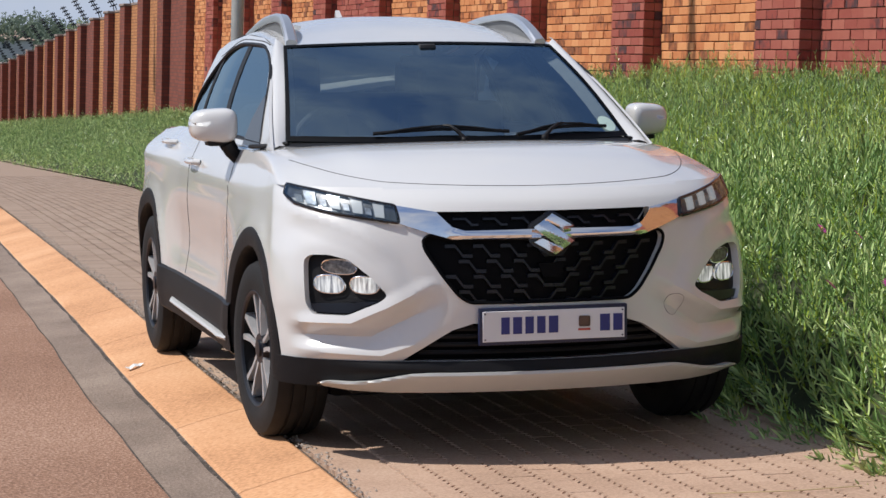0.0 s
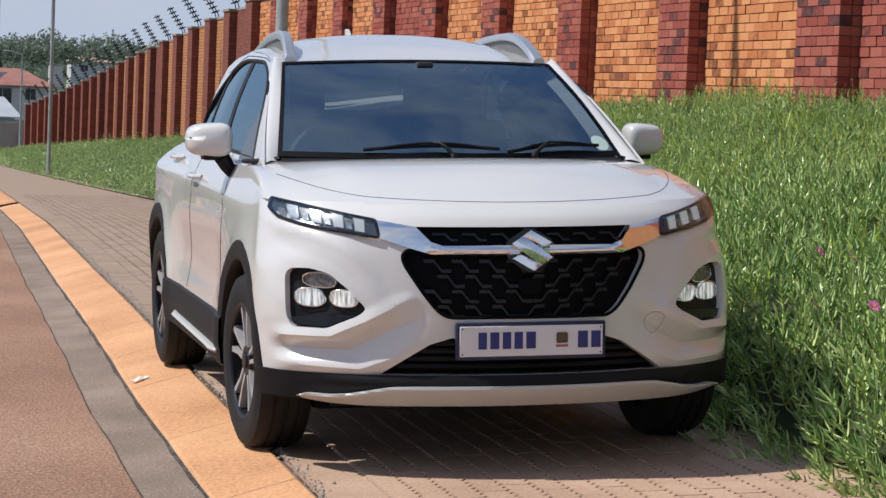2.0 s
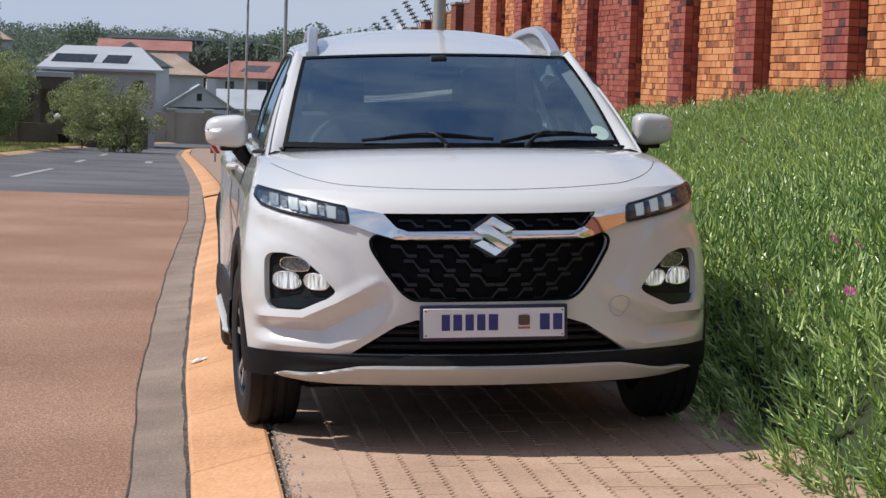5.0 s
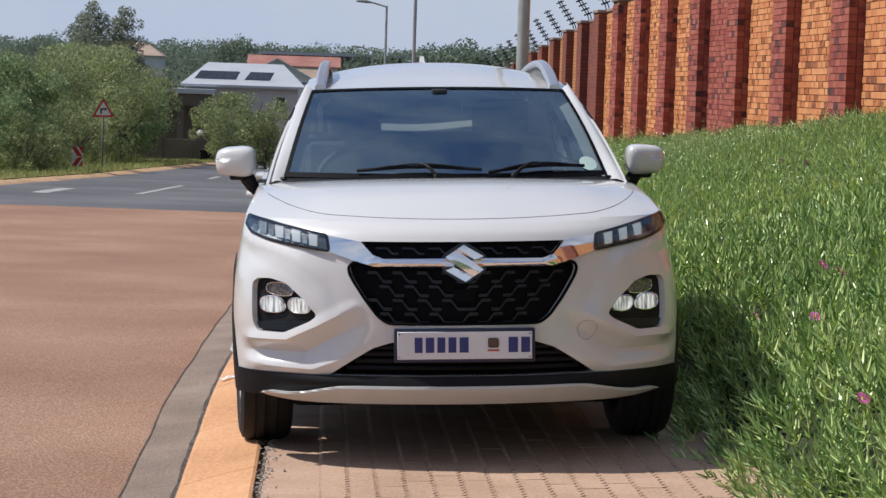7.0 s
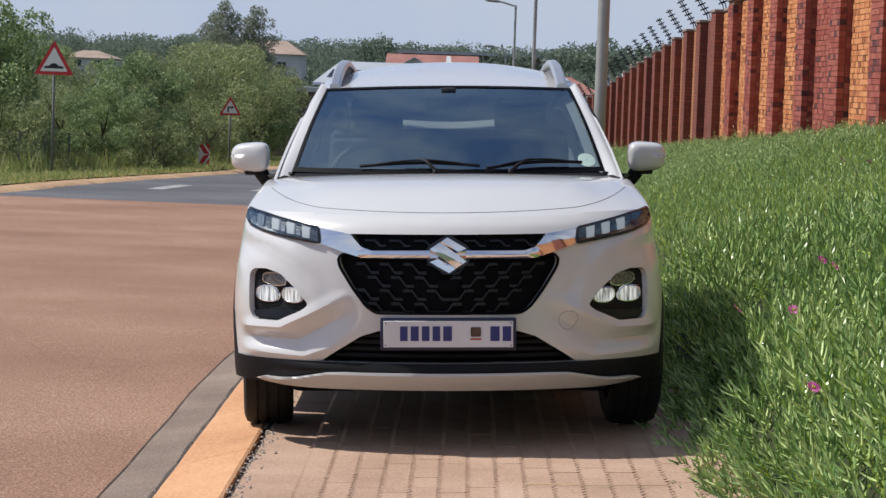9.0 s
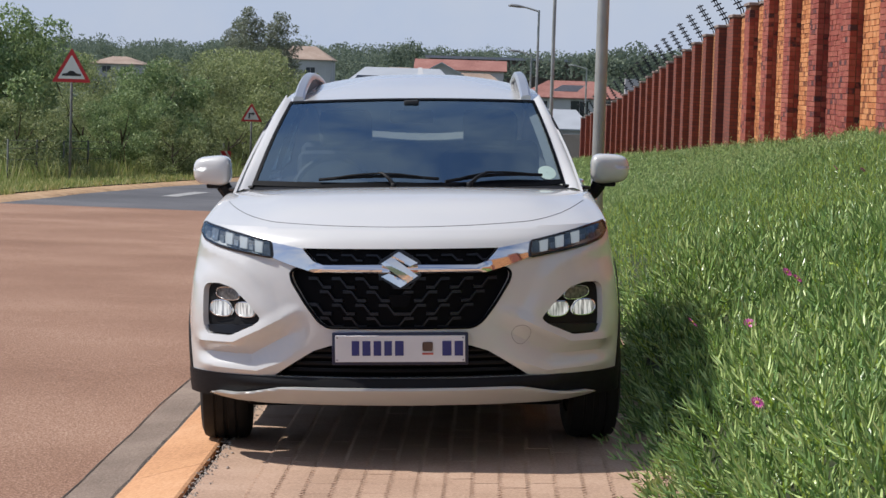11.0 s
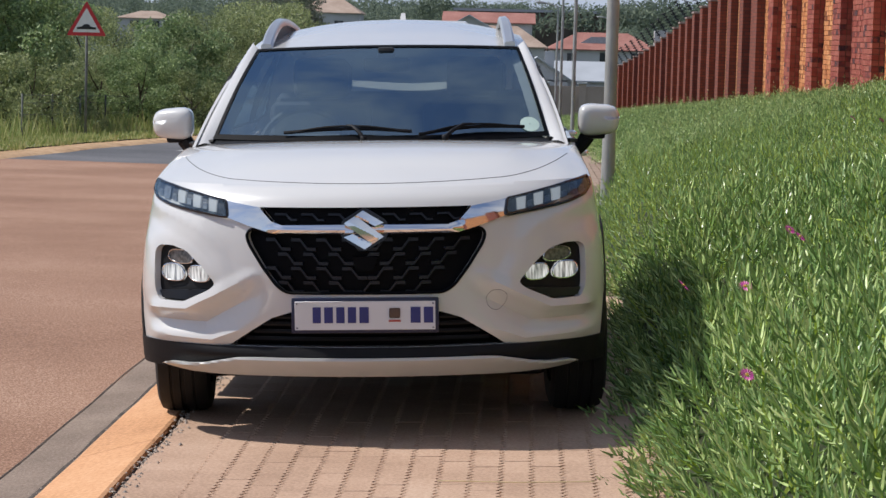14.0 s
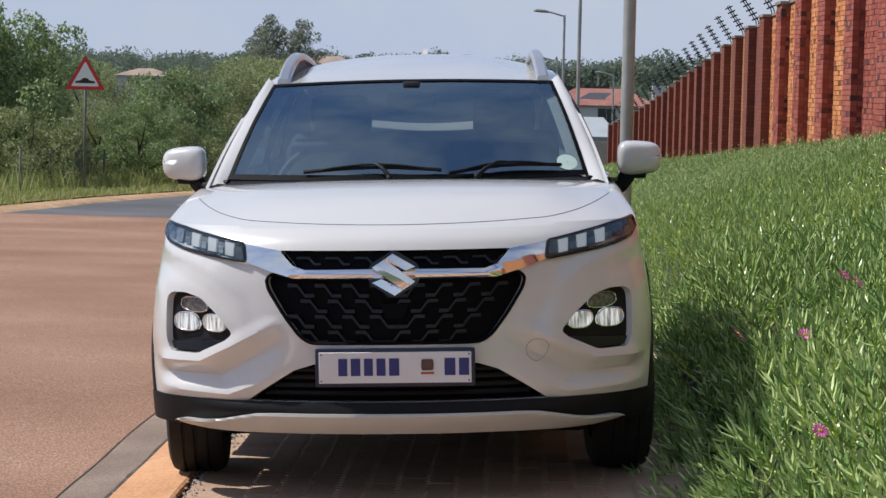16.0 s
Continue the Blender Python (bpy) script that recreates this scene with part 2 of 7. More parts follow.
M_RAILGREY = plain("grey_rail_infill", (0.12, 0.125, 0.13), 0.6, 0, 0.4, vary=0.1)
M_ALLOY = plain("machined_alloy", (0.50, 0.50, 0.51), 0.36, 0.45, vary=0.05)
M_TYRE = plain("tyre_rubber", (0.012, 0.012, 0.0125), 0.7, 0, 0.3, vary=0.3, scale=14, bump=0.3, bscale=120)
M_CABIN = plain("dark_cabin_trim", (0.03, 0.031, 0.034), 0.7, vary=0.2)
M_DASH = plain("charcoal_dashboard", (0.055, 0.058, 0.064), 0.65, vary=0.15, bump=0.3)
M_LINER = plain("pale_grey_headliner", (0.34, 0.34, 0.33), 0.9, vary=0.06)
M_SEAT = plain("grey_seat_cloth", (0.075, 0.078, 0.086), 0.9, vary=0.2, bump=0.3)
M_PLATE = plain("white_reflective_plate", (0.66, 0.665, 0.70), 0.35, vary=0.03, scale=14)
M_PLATEBLUE = plain("blue_plate_print", (0.02, 0.025, 0.16), 0.4, vary=0.1)
M_PLATEFRAME = plain("navy_plate_frame", (0.012, 0.016, 0.05), 0.35, vary=0.2)
M_CREST = plain("brown_crest_print", (0.12, 0.07, 0.05), 0.6)
M_REDPRINT = plain("red_print", (0.5, 0.09, 0.07), 0.6)
M_STICKER = plain("pale_green_disc", (0.45, 0.60, 0.55), 0.5)


def glass(name, tint, gloss, rough=0.02):
    m = bpy.data.materials.new(name)
    m.use_nodes = True
    n, l = m.node_tree.nodes, m.node_tree.links
    n.remove(n["Principled BSDF"])
    tr, gl, mx, fr = (n.new("ShaderNodeBsdf" + k) if k in ("Transparent", "Glossy") else n.new("Shader" + k) for k in ("Transparent", "Glossy", "NodeMixShader", "NodeFresnel"))
    tr.inputs[0].default_value = (*tint, 1)
    gl.inputs["Roughness"].default_value = rough
    gl.inputs["Color"].default_value = (0.66, 0.87, 1.0, 1)
    fr.inputs[0].default_value = gloss
    l.new(fr.outputs[0], mx.inputs[0])
    l.new(tr.outputs[0], mx.inputs[1])
    l.new(gl.outputs[0], mx.inputs[2])
    l.new(mx.outputs[0], n["Material Output"].inputs[0])
    return m


M_SCREEN = glass("tinted_windscreen", (0.42, 0.52, 0.56), 3.3)
M_REARGLASS = glass("tinted_rear_glass", (0.20, 0.23, 0.25), 1.5)
M_SIDEGLASS = glass("tinted_side_glass", (0.08, 0.095, 0.11), 2.6)
M_LENS = glass("clear_lens", (0.80, 0.83, 0.86), 1.85)


def lamp_mat(name, col, power, base=0.8):
    m, nt, b = shader(name, 0.2, 0.2)
    b.inputs["Base Color"].default_value = (base, base, base, 1)
    b.inputs["Emission Color"].default_value = (*col, 1)
    b.inputs["Emission Strength"].default_value = power
    return m


M_DRL = lamp_mat("lit_running_light", (0.95, 0.98, 1.0), 0.30, 0.28)
M_BEAM = lamp_mat("lit_headlamp_reflector", (1.0, 0.99, 0.96), 0.0, 0.7)
_n, _l, _b = M_BEAM.node_tree.nodes, M_BEAM.node_tree.links, M_BEAM.node_tree.nodes["Principled BSDF"]
_tc, _wv, _rp = _n.new("ShaderNodeTexCoord"), _n.new("ShaderNodeTexNoise"), _n.new("ShaderNodeValToRGB")
_wv.inputs["Scale"].default_value, _wv.inputs["Detail"].default_value = 38, 3
_mp = _n.new("ShaderNodeMapping")
_mp.inputs["Scale"].default_value = (3.2, 1.0, 0.35)
_rp.color_ramp.elements[0].position, _rp.color_ramp.elements[1].position = 0.36, 0.62
_rp.color_ramp.elements[0].color, _rp.color_ramp.elements[1].color = (0.06, 0.065, 0.07, 1), (0.9, 0.9, 0.88, 1)
_l.new(_tc.outputs["Object"], _mp.inputs["Vector"])
_l.new(_mp.outputs[0], _wv.inputs["Vector"])
_l.new(_wv.outputs["Fac"], _rp.inputs[0])
_l.new(_rp.outputs[0], _b.inputs["Emission Color"])
_b.inputs["Emission Strength"].default_value, _b.inputs["Metallic"].default_value = 0.72, 0.3
_b.inputs["Base Color"].default_value = (0.3, 0.31, 0.33, 1)
M_REFLECT = plain("lamp_reflector", (0.26, 0.28, 0.31), 0.3, 0.6, vary=0.4, scale=60)
M_HOUSING = plain("dark_lamp_housing", (0.05, 0.056, 0.068), 0.3, 0.0, vary=0.5, scale=25)
M_SMOKED = plain("smoked_lamp_reflector", (0.16, 0.16, 0.165), 0.4, 0.5, vary=0.6, scale=70)
M_GRILLE = plain("deep_black_grille", (0.002, 0.0023, 0.0035), 0.55, 0, 0.08, vary=0.2)


# ---- surface helpers ----
def spline(tab, z):
    """Smooth curve through a short table."""
    n = len(tab)
    if z <= tab[0][0]:
        return tab[0][1]
    if z >= tab[-1][0]:
        return tab[-1][1] + (z - tab[-1][0]) * (tab[-1][1] - tab[-2][1]) / (tab[-1][0] - tab[-2][0])
    for i in range(n - 1):
        if z <= tab[i + 1][0]:
            break
    (x0, y0), (x1, y1) = tab[i], tab[i + 1]
    h = x1 - x0
    s = (y1 - y0) / h

    def slope(k):
        if k == 0:
            return (tab[1][1] - tab[0][1]) / (tab[1][0] - tab[0][0])
        if k == n - 1:
            return (tab[-1][1] - tab[-2][1]) / (tab[-1][0] - tab[-2][0])
        a = (tab[k][1] - tab[k - 1][1]) / (tab[k][0] - tab[k - 1][0])
        b = (tab[k + 1][1] - tab[k][1]) / (tab[k + 1][0] - tab[k][0])
        return 0 if a * b <= 0 else 2 * a * b / (a + b)

    t = (z - x0) / h
    m0, m1 = slope(i) * h, slope(i + 1) * h
    return (2 * t**3 - 3 * t**2 + 1) * y0 + (t**3 - 2 * t**2 + t) * m0 + (-2 * t**3 + 3 * t**2) * y1 + (t**3 - t**2) * m1


def seg_dist(px, py, poly, closed=True):
    """Distance of a point to a polygon's outline."""
    best = 1e9
    m = len(poly)
    for i in range(m if closed else m - 1):
        ax, ay = poly[i]
        bx, by = poly[(i + 1) % m]
        dx, dy = bx - ax, by - ay
        q = dx * dx + dy * dy
        t = 0 if q == 0 else max(0, min(1, ((px - ax) * dx + (py - ay) * dy) / q))
        d = math.hypot(px - ax - t * dx, py - ay - t * dy)
        best = min(best, d)
    return best


def inside(px, py, poly):
    c = False
    j = len(poly) - 1
    for i in range(len(poly)):
        (xi, yi), (xj, yj) = poly[i], poly[j]
        if (yi > py) != (yj > py) and px < (xj - xi) * (py - yi) / (yj - yi) + xi:
            c = not c
        j = i
    return c


def dense(poly, step):
    out = []
    for (ax, ay), (bx, by) in zip(poly, poly[1:] + poly[:1]):
        k = max(1, round(math.hypot(bx - ax, by - ay) / step))
        out += [(ax + (bx - ax) * i / k, ay + (by - ay) * i / k) for i in range(k)]
    return out


def rounded(poly, r, k=4):
    """The polygon with its corners rounded."""
    out = []
    m = len(poly)
    for i in range(m):
        p, a, b = Vector(poly[i]), Vector(poly[i - 1]), Vector(poly[(i + 1) % m])
        da, db = (a - p), (b - p)
        ra, rb = min(r, da.length * 0.45), min(r, db.length * 0.45)
        s, e = p + da.normalized() * ra, p + db.normalized() * rb
        for j in range(k + 1):
            t = j / k
            q = s * (1 - t) ** 2 + p * 2 * t * (1 - t) + e * t**2
            out.append((q.x, q.y))
    return out


def patch(outer, place, step=0.02, holes=(), rim=None, flip=False, lines=()):
    """A mesh over a flat outline, its points put in space by place(u, v, depth); rim: how deep its edge turns in."""
    from mathutils import geometry
    out = dense(outer, step)
    hs = [dense(h, step) for h in holes]
    pts, edges = [], []
    for ring in [out] + hs:
        s = len(pts)
        pts += ring
        edges += [(s + i, s + (i + 1) % len(ring)) for i in range(len(ring))]
    ls = []
    for line in lines:
        # folds that the mesh must follow
        fold = []
        for (ax, ay), (bx, by) in zip(line, line[1:]):
            k = max(1, round(math.hypot(bx - ax, by - ay) / step))
            fold += [(ax + (bx - ax) * i / k, ay + (by - ay) * i / k) for i in range(k)]
        fold.append(line[-1])
        s = len(pts)
        pts += fold
        edges += [(s + i, s + i + 1) for i in range(len(fold) - 1)]
        ls.append(line)
    us, vs = [p[0] for p in out], [p[1] for p in out]
    nu, nv = int((max(us) - min(us)) / step), int((max(vs) - min(vs)) / step)
    for i in range(1, nu + 1):
        for j in range(1, nv + 1):
            u, v = min(us) + step * (i - 0.0), min(vs) + step * (j - 0.0)
            if inside(u, v, out) and seg_dist(u, v, outer) > step * 0.45 and not any(inside(u, v, h) or seg_dist(u, v, g) < step * 0.45 for h, g in zip(hs, holes)) and not any(seg_dist(u, v, g, False) < step * 0.5 for g in ls):
                pts.append((u, v))
    vo, _, fo, _, _, _ = geometry.delaunay_2d_cdt([Vector(p) for p in pts], edges, [], 0, 1e-7)
    bm = bmesh.new()
    vv = [bm.verts.new(place(p.x, p.y, 0.0)) for p in vo]
    for f in fo:
        c = sum((vo[i] for i in f), Vector((0, 0))) / len(f)
        if inside(c.x, c.y, out) and not any(inside(c.x, c.y, h) for h in hs):
            g = [vv[i] for i in f]
            bm.faces.new(g[::-1] if flip else g)
    if rim:
        deep = [bm.verts.new(place(p.x, p.y, rim)) for p in vo]
        ring = [e for e in bm.edges if len(e.link_faces) == 1]
        ids = {v: i for i, v in enumerate(vv)}
        for e in ring:
            lp = e.link_loops[0]
            a, b = lp.vert, lp.link_loop_next.vert
            bm.faces.new((b, a, deep[ids[a]], deep[ids[b]]))
    bmesh.ops.delete(bm, geom=[v for v in bm.verts if not v.link_faces], context="VERTS")
    return bm


def tube(points, r, sides=8, closed=False, squash=1.0):
    """A round bar along points."""
    pts = [Vector(p) for p in points]
    rows = []
    up = Vector((0, 0, 1))
    for i, p in enumerate(pts):
        a = pts[i - 1] if i or closed else p
        b = pts[(i + 1) % len(pts)] if i < len(pts) - 1 or closed else p
        d = (b - a).normalized()
        s = d.cross(up)
        s = s.normalized() if s.length > 1e-4 else Vector((1, 0, 0))
        t = s.cross(d).normalized()
        rr = r(i / max(1, len(pts) - 1)) if callable(r) else r
        rows.append([p + s * math.cos(q) * rr + t * math.sin(q) * rr * squash for q in (2 * math.pi * k / sides for k in range(sides))])
    if closed:
        rows.append(rows[0])
    bm = grid_mesh(rows, closed=True)
    if closed:
        bmesh.ops.remove_doubles(bm, verts=bm.verts, dist=1e-6)
    else:
        bm.verts.ensure_lookup_table()
        n = len(bm.verts)
        bm.faces.new([bm.verts[k] for k in range(sides)][::-1])
        bm.faces.new([bm.verts[n - sides + k] for k in range(sides)])
    bmesh.ops.recalc_face_normals(bm, faces=bm.faces)
    return bm


def box(a, b, bevel=0.0, seg=2):
    bm = bmesh.new()
    r = bmesh.ops.create_cube(bm, size=1)
    for v in r["verts"]:
        v.co = Vector([(a[i] + b[i]) / 2 + (b[i] - a[i]) * v.co[i] for i in range(3)])
    if bevel:
        bmesh.ops.bevel(bm, geom=bm.edges[:], offset=bevel, segments=seg, affect="EDGES", profile=0.6)
    return bm


def lathe(profile, turns=32, axis="x"):
    """A turned body about the x axis from (x, radius) pairs."""
    rows = [[(x, r * math.cos(q), r * math.sin(q)) for q in (2 * math.pi * k / turns for k in range(turns))] for x, r in profile]
    bm = grid_mesh(rows, closed=True)
    bmesh.ops.recalc_face_normals(bm, faces=bm.faces)
    return bm


def moved(bm, m):
    bmesh.ops.transform(bm, matrix=m, verts=bm.verts)
    return bm


def flipped(bm):
    """The mirror image across the car's middle."""
    for v in bm.verts:
        v.co.x = -v.co.x
    bmesh.ops.reverse_faces(bm, faces=bm.faces)
    return bm


def both(name, make, mat, parent, label="", smoothed=True):
    """A part on each flank."""
    return part(name, make(), mat, parent, label, smoothed), part(name, flipped(make()), mat, parent, label, smoothed)


# ---- car ----
NOSE = [(0.20, -0.785), (0.27, -0.812), (0.36, -0.835), (0.42, -0.845), (0.60, -0.850), (0.72, -0.845), (0.80, -0.837), (0.856, -0.825), (0.90, -0.798), (0.93, -0.755), (0.96, -0.70)]
CORNER = [(0.30, -0.345), (0.55, -0.345), (0.75, -0.30), (0.94, -0.22), (1.1, -0.15)]
WIDE = [(0.20, 0.868), (0.30, 0.882), (0.45, 0.888), (0.60, 0.885), (0.75, 0.872), (0.88, 0.852), (0.945, 0.838), (1.03, 0.800)]
FOG = [(0.793, 0.700), (0.773, 0.718), (0.722, 0.720), (0.664, 0.704), (0.603, 0.648), (0.550, 0.586), (0.574, 0.563), (0.674, 0.515), (0.777, 0.516), (0.795, 0.555)]
GRILLE = [(0.345, 0.775), (0.415, 0.792), (0.438, 0.772), (0.430, 0.738), (0.376, 0.652), (0.325, 0.584), (0.287, 0.558)]
UPPER = [(0.388, 0.868), (0.374, 0.850), (0.340, 0.815), (0.31, 0.803)]
HEADLIGHT = [(0.808, 0.951), (0.740, 0.936), (0.640, 0.914), (0.513, 0.889), (0.506, 0.831), (0.600, 0.846), (0.737, 0.868), (0.800, 0.890), (0.820, 0.918)]
WING = [(0.513, 0.890), (0.386, 0.868), (0.340, 0.818), (0.300, 0.805), (0.0, 0.808), (0.0, 0.773), (0.340, 0.776), (0.417, 0.798), (0.506, 0.829)]


def mirrored(half):
    """A closed outline from its right half, listed from the top middle to the bottom middle."""
    return half + [(-x, z) for x, z in half[::-1]]


GRILLE_ALL = mirrored(GRILLE)
UPPER_ALL = mirrored(UPPER)
LOWER_ALL = mirrored([(0.275, 0.487), (0.345, 0.465), (0.508, 0.359)])
RIDGE_A = [(0.86, 0.485), (0.66, 0.490), (0.55, 0.545), (0.47, 0.590), (0.412, 0.622)]
RIDGE_B = [(0.88, 0.392), (0.57, 0.378), (0.46, 0.420), (0.33, 0.500), (0.30, 0.517)]
CREASE = [(0.87, 0.885), (0.74, 0.838), (0.62, 0.790), (0.53, 0.715), (0.49, 0.640)]
VALLEY = [(0.87, 0.440), (0.61, 0.440), (0.50, 0.500), (0.40, 0.550), (0.362, 0.566)]


def nose_base(x, z):
    b, y0, c = spline(WIDE, z), spline(CORNER, z), spline(NOSE, z)
    q = min(1.0, abs(x) / b)
    return y0 - (y0 - c) * math.sqrt(max(0.0, 1 - q * q))


def nose_shape(x, z):
    """How far the bumper's sculpting stands out at a place."""
    ax = abs(x)
    d = 0.0
    if 0.35 < ax and 0.38 < z < 0.86:
        s = seg_dist(ax, z, FOG)
        d += 0.016 * (1 - smooth(0.015, 0.105, s))
    if ax > 0.40 and z > 0.56:
        d += 0.015 * max(0.0, 1 - seg_dist(ax, z, CREASE, False) / 0.060) * (1 - smooth(0.78, 0.87, ax)) * smooth(0.48, 0.62, ax)
    if z < 0.64 and ax > 0.25:
        fade = smooth(0.32, 0.54, ax) * (1 - smooth(0.77, 0.86, ax))
        d += fade * 0.016 * max(0.0, 1 - seg_dist(ax, z, RIDGE_A, False) / 0.036)
        d += fade * 0.018 * max(0.0, 1 - seg_dist(ax, z, RIDGE_B, False) / 0.042)
        d -= fade * 0.023 * max(0.0, 1 - seg_dist(ax, z, VALLEY, False) / 0.045)
    return d


def to_arc(x, z):
    return 0.885 * math.asin(max(-1.0, min(1.0, x / spline(WIDE, z))))


def arc_place(lift=0.0, shaped=True):
    """Puts a point (arc, height) on the front of the car, lift metres proud of it."""

    def place(a, z, depth):
        f = a / 0.885
        b, y0, c = spline(WIDE, z), spline(CORNER, z), spline(NOSE, z)
        x, y = b * math.sin(f), y0 - (y0 - c) * math.cos(f)
        n = Vector((math.sin(f) * (y0 - c), -math.cos(f) * b)).normalized()
        o = lift + depth + (nose_shape(x, z) if shaped else 0.0)
        return Vector((x + n.x * o, y + n.y * o, z))

    return place


def arcs(poly):
    return [(to_arc(x, z), z) for x, z in poly]


def on_nose(x, z, lift=0.0):
    return arc_place(lift)(to_arc(x, z), z, 0.0)


car = new("car")
car.matrix_world = pose(0, 0, 0, 0, -2.1, 0)
tagged(car, "parked pearl-white compact crossover with black cladding and silver roof rails", "car")

# front bumper: painted skin with its openings
fog_l, fog_r = arcs([(-x, z) for x, z in FOG][::-1]), arcs(FOG)
grille_a, upper_a, lower_a = arcs(rounded(GRILLE_ALL, 0.02)), arcs(UPPER_ALL), arcs(LOWER_ALL)
FR = rounded(fog_r, 0.02)
FL = [(-a, z) for a, z in FR][::-1]
edge = 1.390
skin = [(-edge, 0.357), (edge, 0.357), (edge, 0.945), (-edge, 0.945)]
folds = [arcs([(s * x, z) for x, z in line]) for line in (RIDGE_A, RIDGE_B, VALLEY, CREASE) for s in (1, -1)]
bm = patch(skin, arc_place(), 0.0125, holes=[FR, FL, grille_a, upper_a, lower_a], rim=-0.03, lines=folds)
kill = [f for f in bm.faces if abs(f.calc_center_median().x) > 0.7 and math.hypot(f.calc_center_median().y, f.calc_center_median().z - 0.33) < 0.41]
bmesh.ops.delete(bm, geom=kill, context="FACES")
bumper = part("front_bumper", bm, M_PAINT, car, "sculpted pearl-white front bumper")

# black lower cladding and silver skid trim
clad = [(-edge, 0.262), (edge, 0.262), (edge, 0.358), (-edge, 0.358)]


def clad_place(a, z, depth):
    """The cladding stands out along a ridge that drops towards the middle."""
    ridge = 0.338 - 0.016 * (1 - min(1.0, abs(a) / 0.9))
    out = 0.008 + 0.022 * max(0.0, 1 - abs(z - ridge) / 0.035) if z > ridge else 0.012 + 0.018 * smooth(0.06, 0.0, ridge - z)
    out = 0.008 + (out - 0.008) * (1 - smooth(0.55, 0.95, abs(a)))
    return arc_place(out, False)(a, z, depth)


bm = patch(clad, clad_place, 0.0125, rim=-0.10)
kill = [f for f in bm.faces if abs(f.calc_center_median().x) > 0.7 and math.hypot(f.calc_center_median().y, f.calc_center_median().z - 0.33) < 0.41]
bmesh.ops.delete(bm, geom=kill, context="FACES")
part("lower_cladding", bm, M_BLACK, car, "black plastic lower bumper cladding")
SKID_TOP = [(0.0, 0.321), (0.40, 0.321), (0.47, 0.318), (0.53, 0.306), (0.60, 0.291), (0.66, 0.285), (0.73, 0.287), (0.752, 0.279)]
SKID_LOW = [(0.0, 0.245), (0.55, 0.247), (0.66, 0.252), (0.748, 0.264), (0.752, 0.270)]


def skid_place(a, z, depth):
    """Rounded face: a lit shelf on top, the belly turned under."""
    x = min(0.752, abs(0.885 * math.sin(a / 0.885)))
    hi, lo = lerp_table(SKID_TOP, x), lerp_table(SKID_LOW, x)
    t = min(1.0, max(0.0, (z - lo) / max(0.004, hi - lo)))
    out = 0.048 - 0.008 * smooth(0.86, 1.0, t) - 0.040 * (1 - t) ** 1.3
    return arc_place(out, False)(a, z, depth)


skid = mirrored(SKID_TOP[1:] + SKID_LOW[::-1][:-1])
part("skid_trim", patch(arcs(rounded(skid, 0.012)), skid_place, 0.008, rim=-0.03), M_SILVER, car, "satin silver skid trim")

# grilles
grille = part("grille", patch(arcs(rounded(GRILLE_ALL, 0.02)), arc_place(-0.028), 0.03), M_GRILLE, car, "gloss-black grille with stepped mesh bars")
part("grille_rim", tube([on_nose(x, z, 0.0) for x, z in dense(rounded(GRILLE_ALL, 0.02), 0.02)], 0.006, 6, True), M_GRILLE, grille)
part("upper_grille", patch(arcs(UPPER_ALL), arc_place(-0.028), 0.03), M_GRILLE, car, "narrow black upper grille")
for row in range(4):
    z = 0.752 - 0.052 * row
    x = -0.46 + 0.045 * (row % 2)
    while x < 0.44:
        # a stepped bar: level, slant, level, mirrored about the middle
        s = 1 if x + 0.05 < 0 else -1
        pts = [(x, z), (x + 0.034, z), (x + 0.060, z - 0.034), (x + 0.092, z - 0.034)]
        if s < 0:
            pts = [(x, z - 0.034), (x + 0.032, z - 0.034), (x + 0.058, z), (x + 0.092, z)]
        if all(inside(px, pz, GRILLE_ALL) for px, pz in pts):
            bar = patch(arcs([(px, pz + 0.005) for px, pz in pts] + [(px, pz - 0.007) for px, pz in pts[::-1]]), arc_place(-0.010), 0.04, rim=-0.018, flip=True)
            bmesh.ops.recalc_face_normals(bar, faces=bar.faces)
            part("grille_bar", bar, M_DARKBAR, grille, smoothed=False)
        x += 0.094
part("sensor_block", patch(arcs(rounded([(-0.030, 0.640), (0.030, 0.640), (0.048, 0.690), (-0.048, 0.690)][::-1], 0.008)), arc_place(-0.006), 0.03, rim=-0.02, flip=True), M_GRILLE, grille)
for k in range(7):
    x = -0.30 + 0.1 * k
    bar = patch(arcs([(x - 0.035, 0.846), (x + 0.01, 0.846), (x + 0.03, 0.826), (x + 0.05, 0.826), (x + 0.05, 0.819), (x + 0.026, 0.819), (x + 0.006, 0.839), (x - 0.035, 0.839)]), arc_place(-0.012), 0.04, rim=-0.015, flip=True)
    bmesh.ops.recalc_face_normals(bar, faces=bar.faces)
    part("grille_bar", bar, M_DARKBAR, grille, smoothed=False)
lower = part("lower_grille", patch(arcs(LOWER_ALL), arc_place(-0.06, False), 0.03), M_GRILLE, car, "black lower air intake with slats")
for z in (0.385, 0.412, 0.440, 0.466):
    w = 0.49 - (z - 0.359) * 1.25
    part("slat", tube([on_nose(x, z, -0.035) for x in steps(-w, w, 16)], 0.006, 6, squash=1.4), M_BLACK, lower)

# chrome bar and badge
def bar_place(a, z, depth):
    """The bar is rounded over the grilles and flat where it widens."""
    mid = 1 - smooth(0.30, 0.40, abs(a))
    t = min(1.0, max(0.0, (z - 0.773) / 0.036))
    return arc_place(0.010 + mid * 0.016 * math.sin(math.pi * t), False)(a, z, depth)


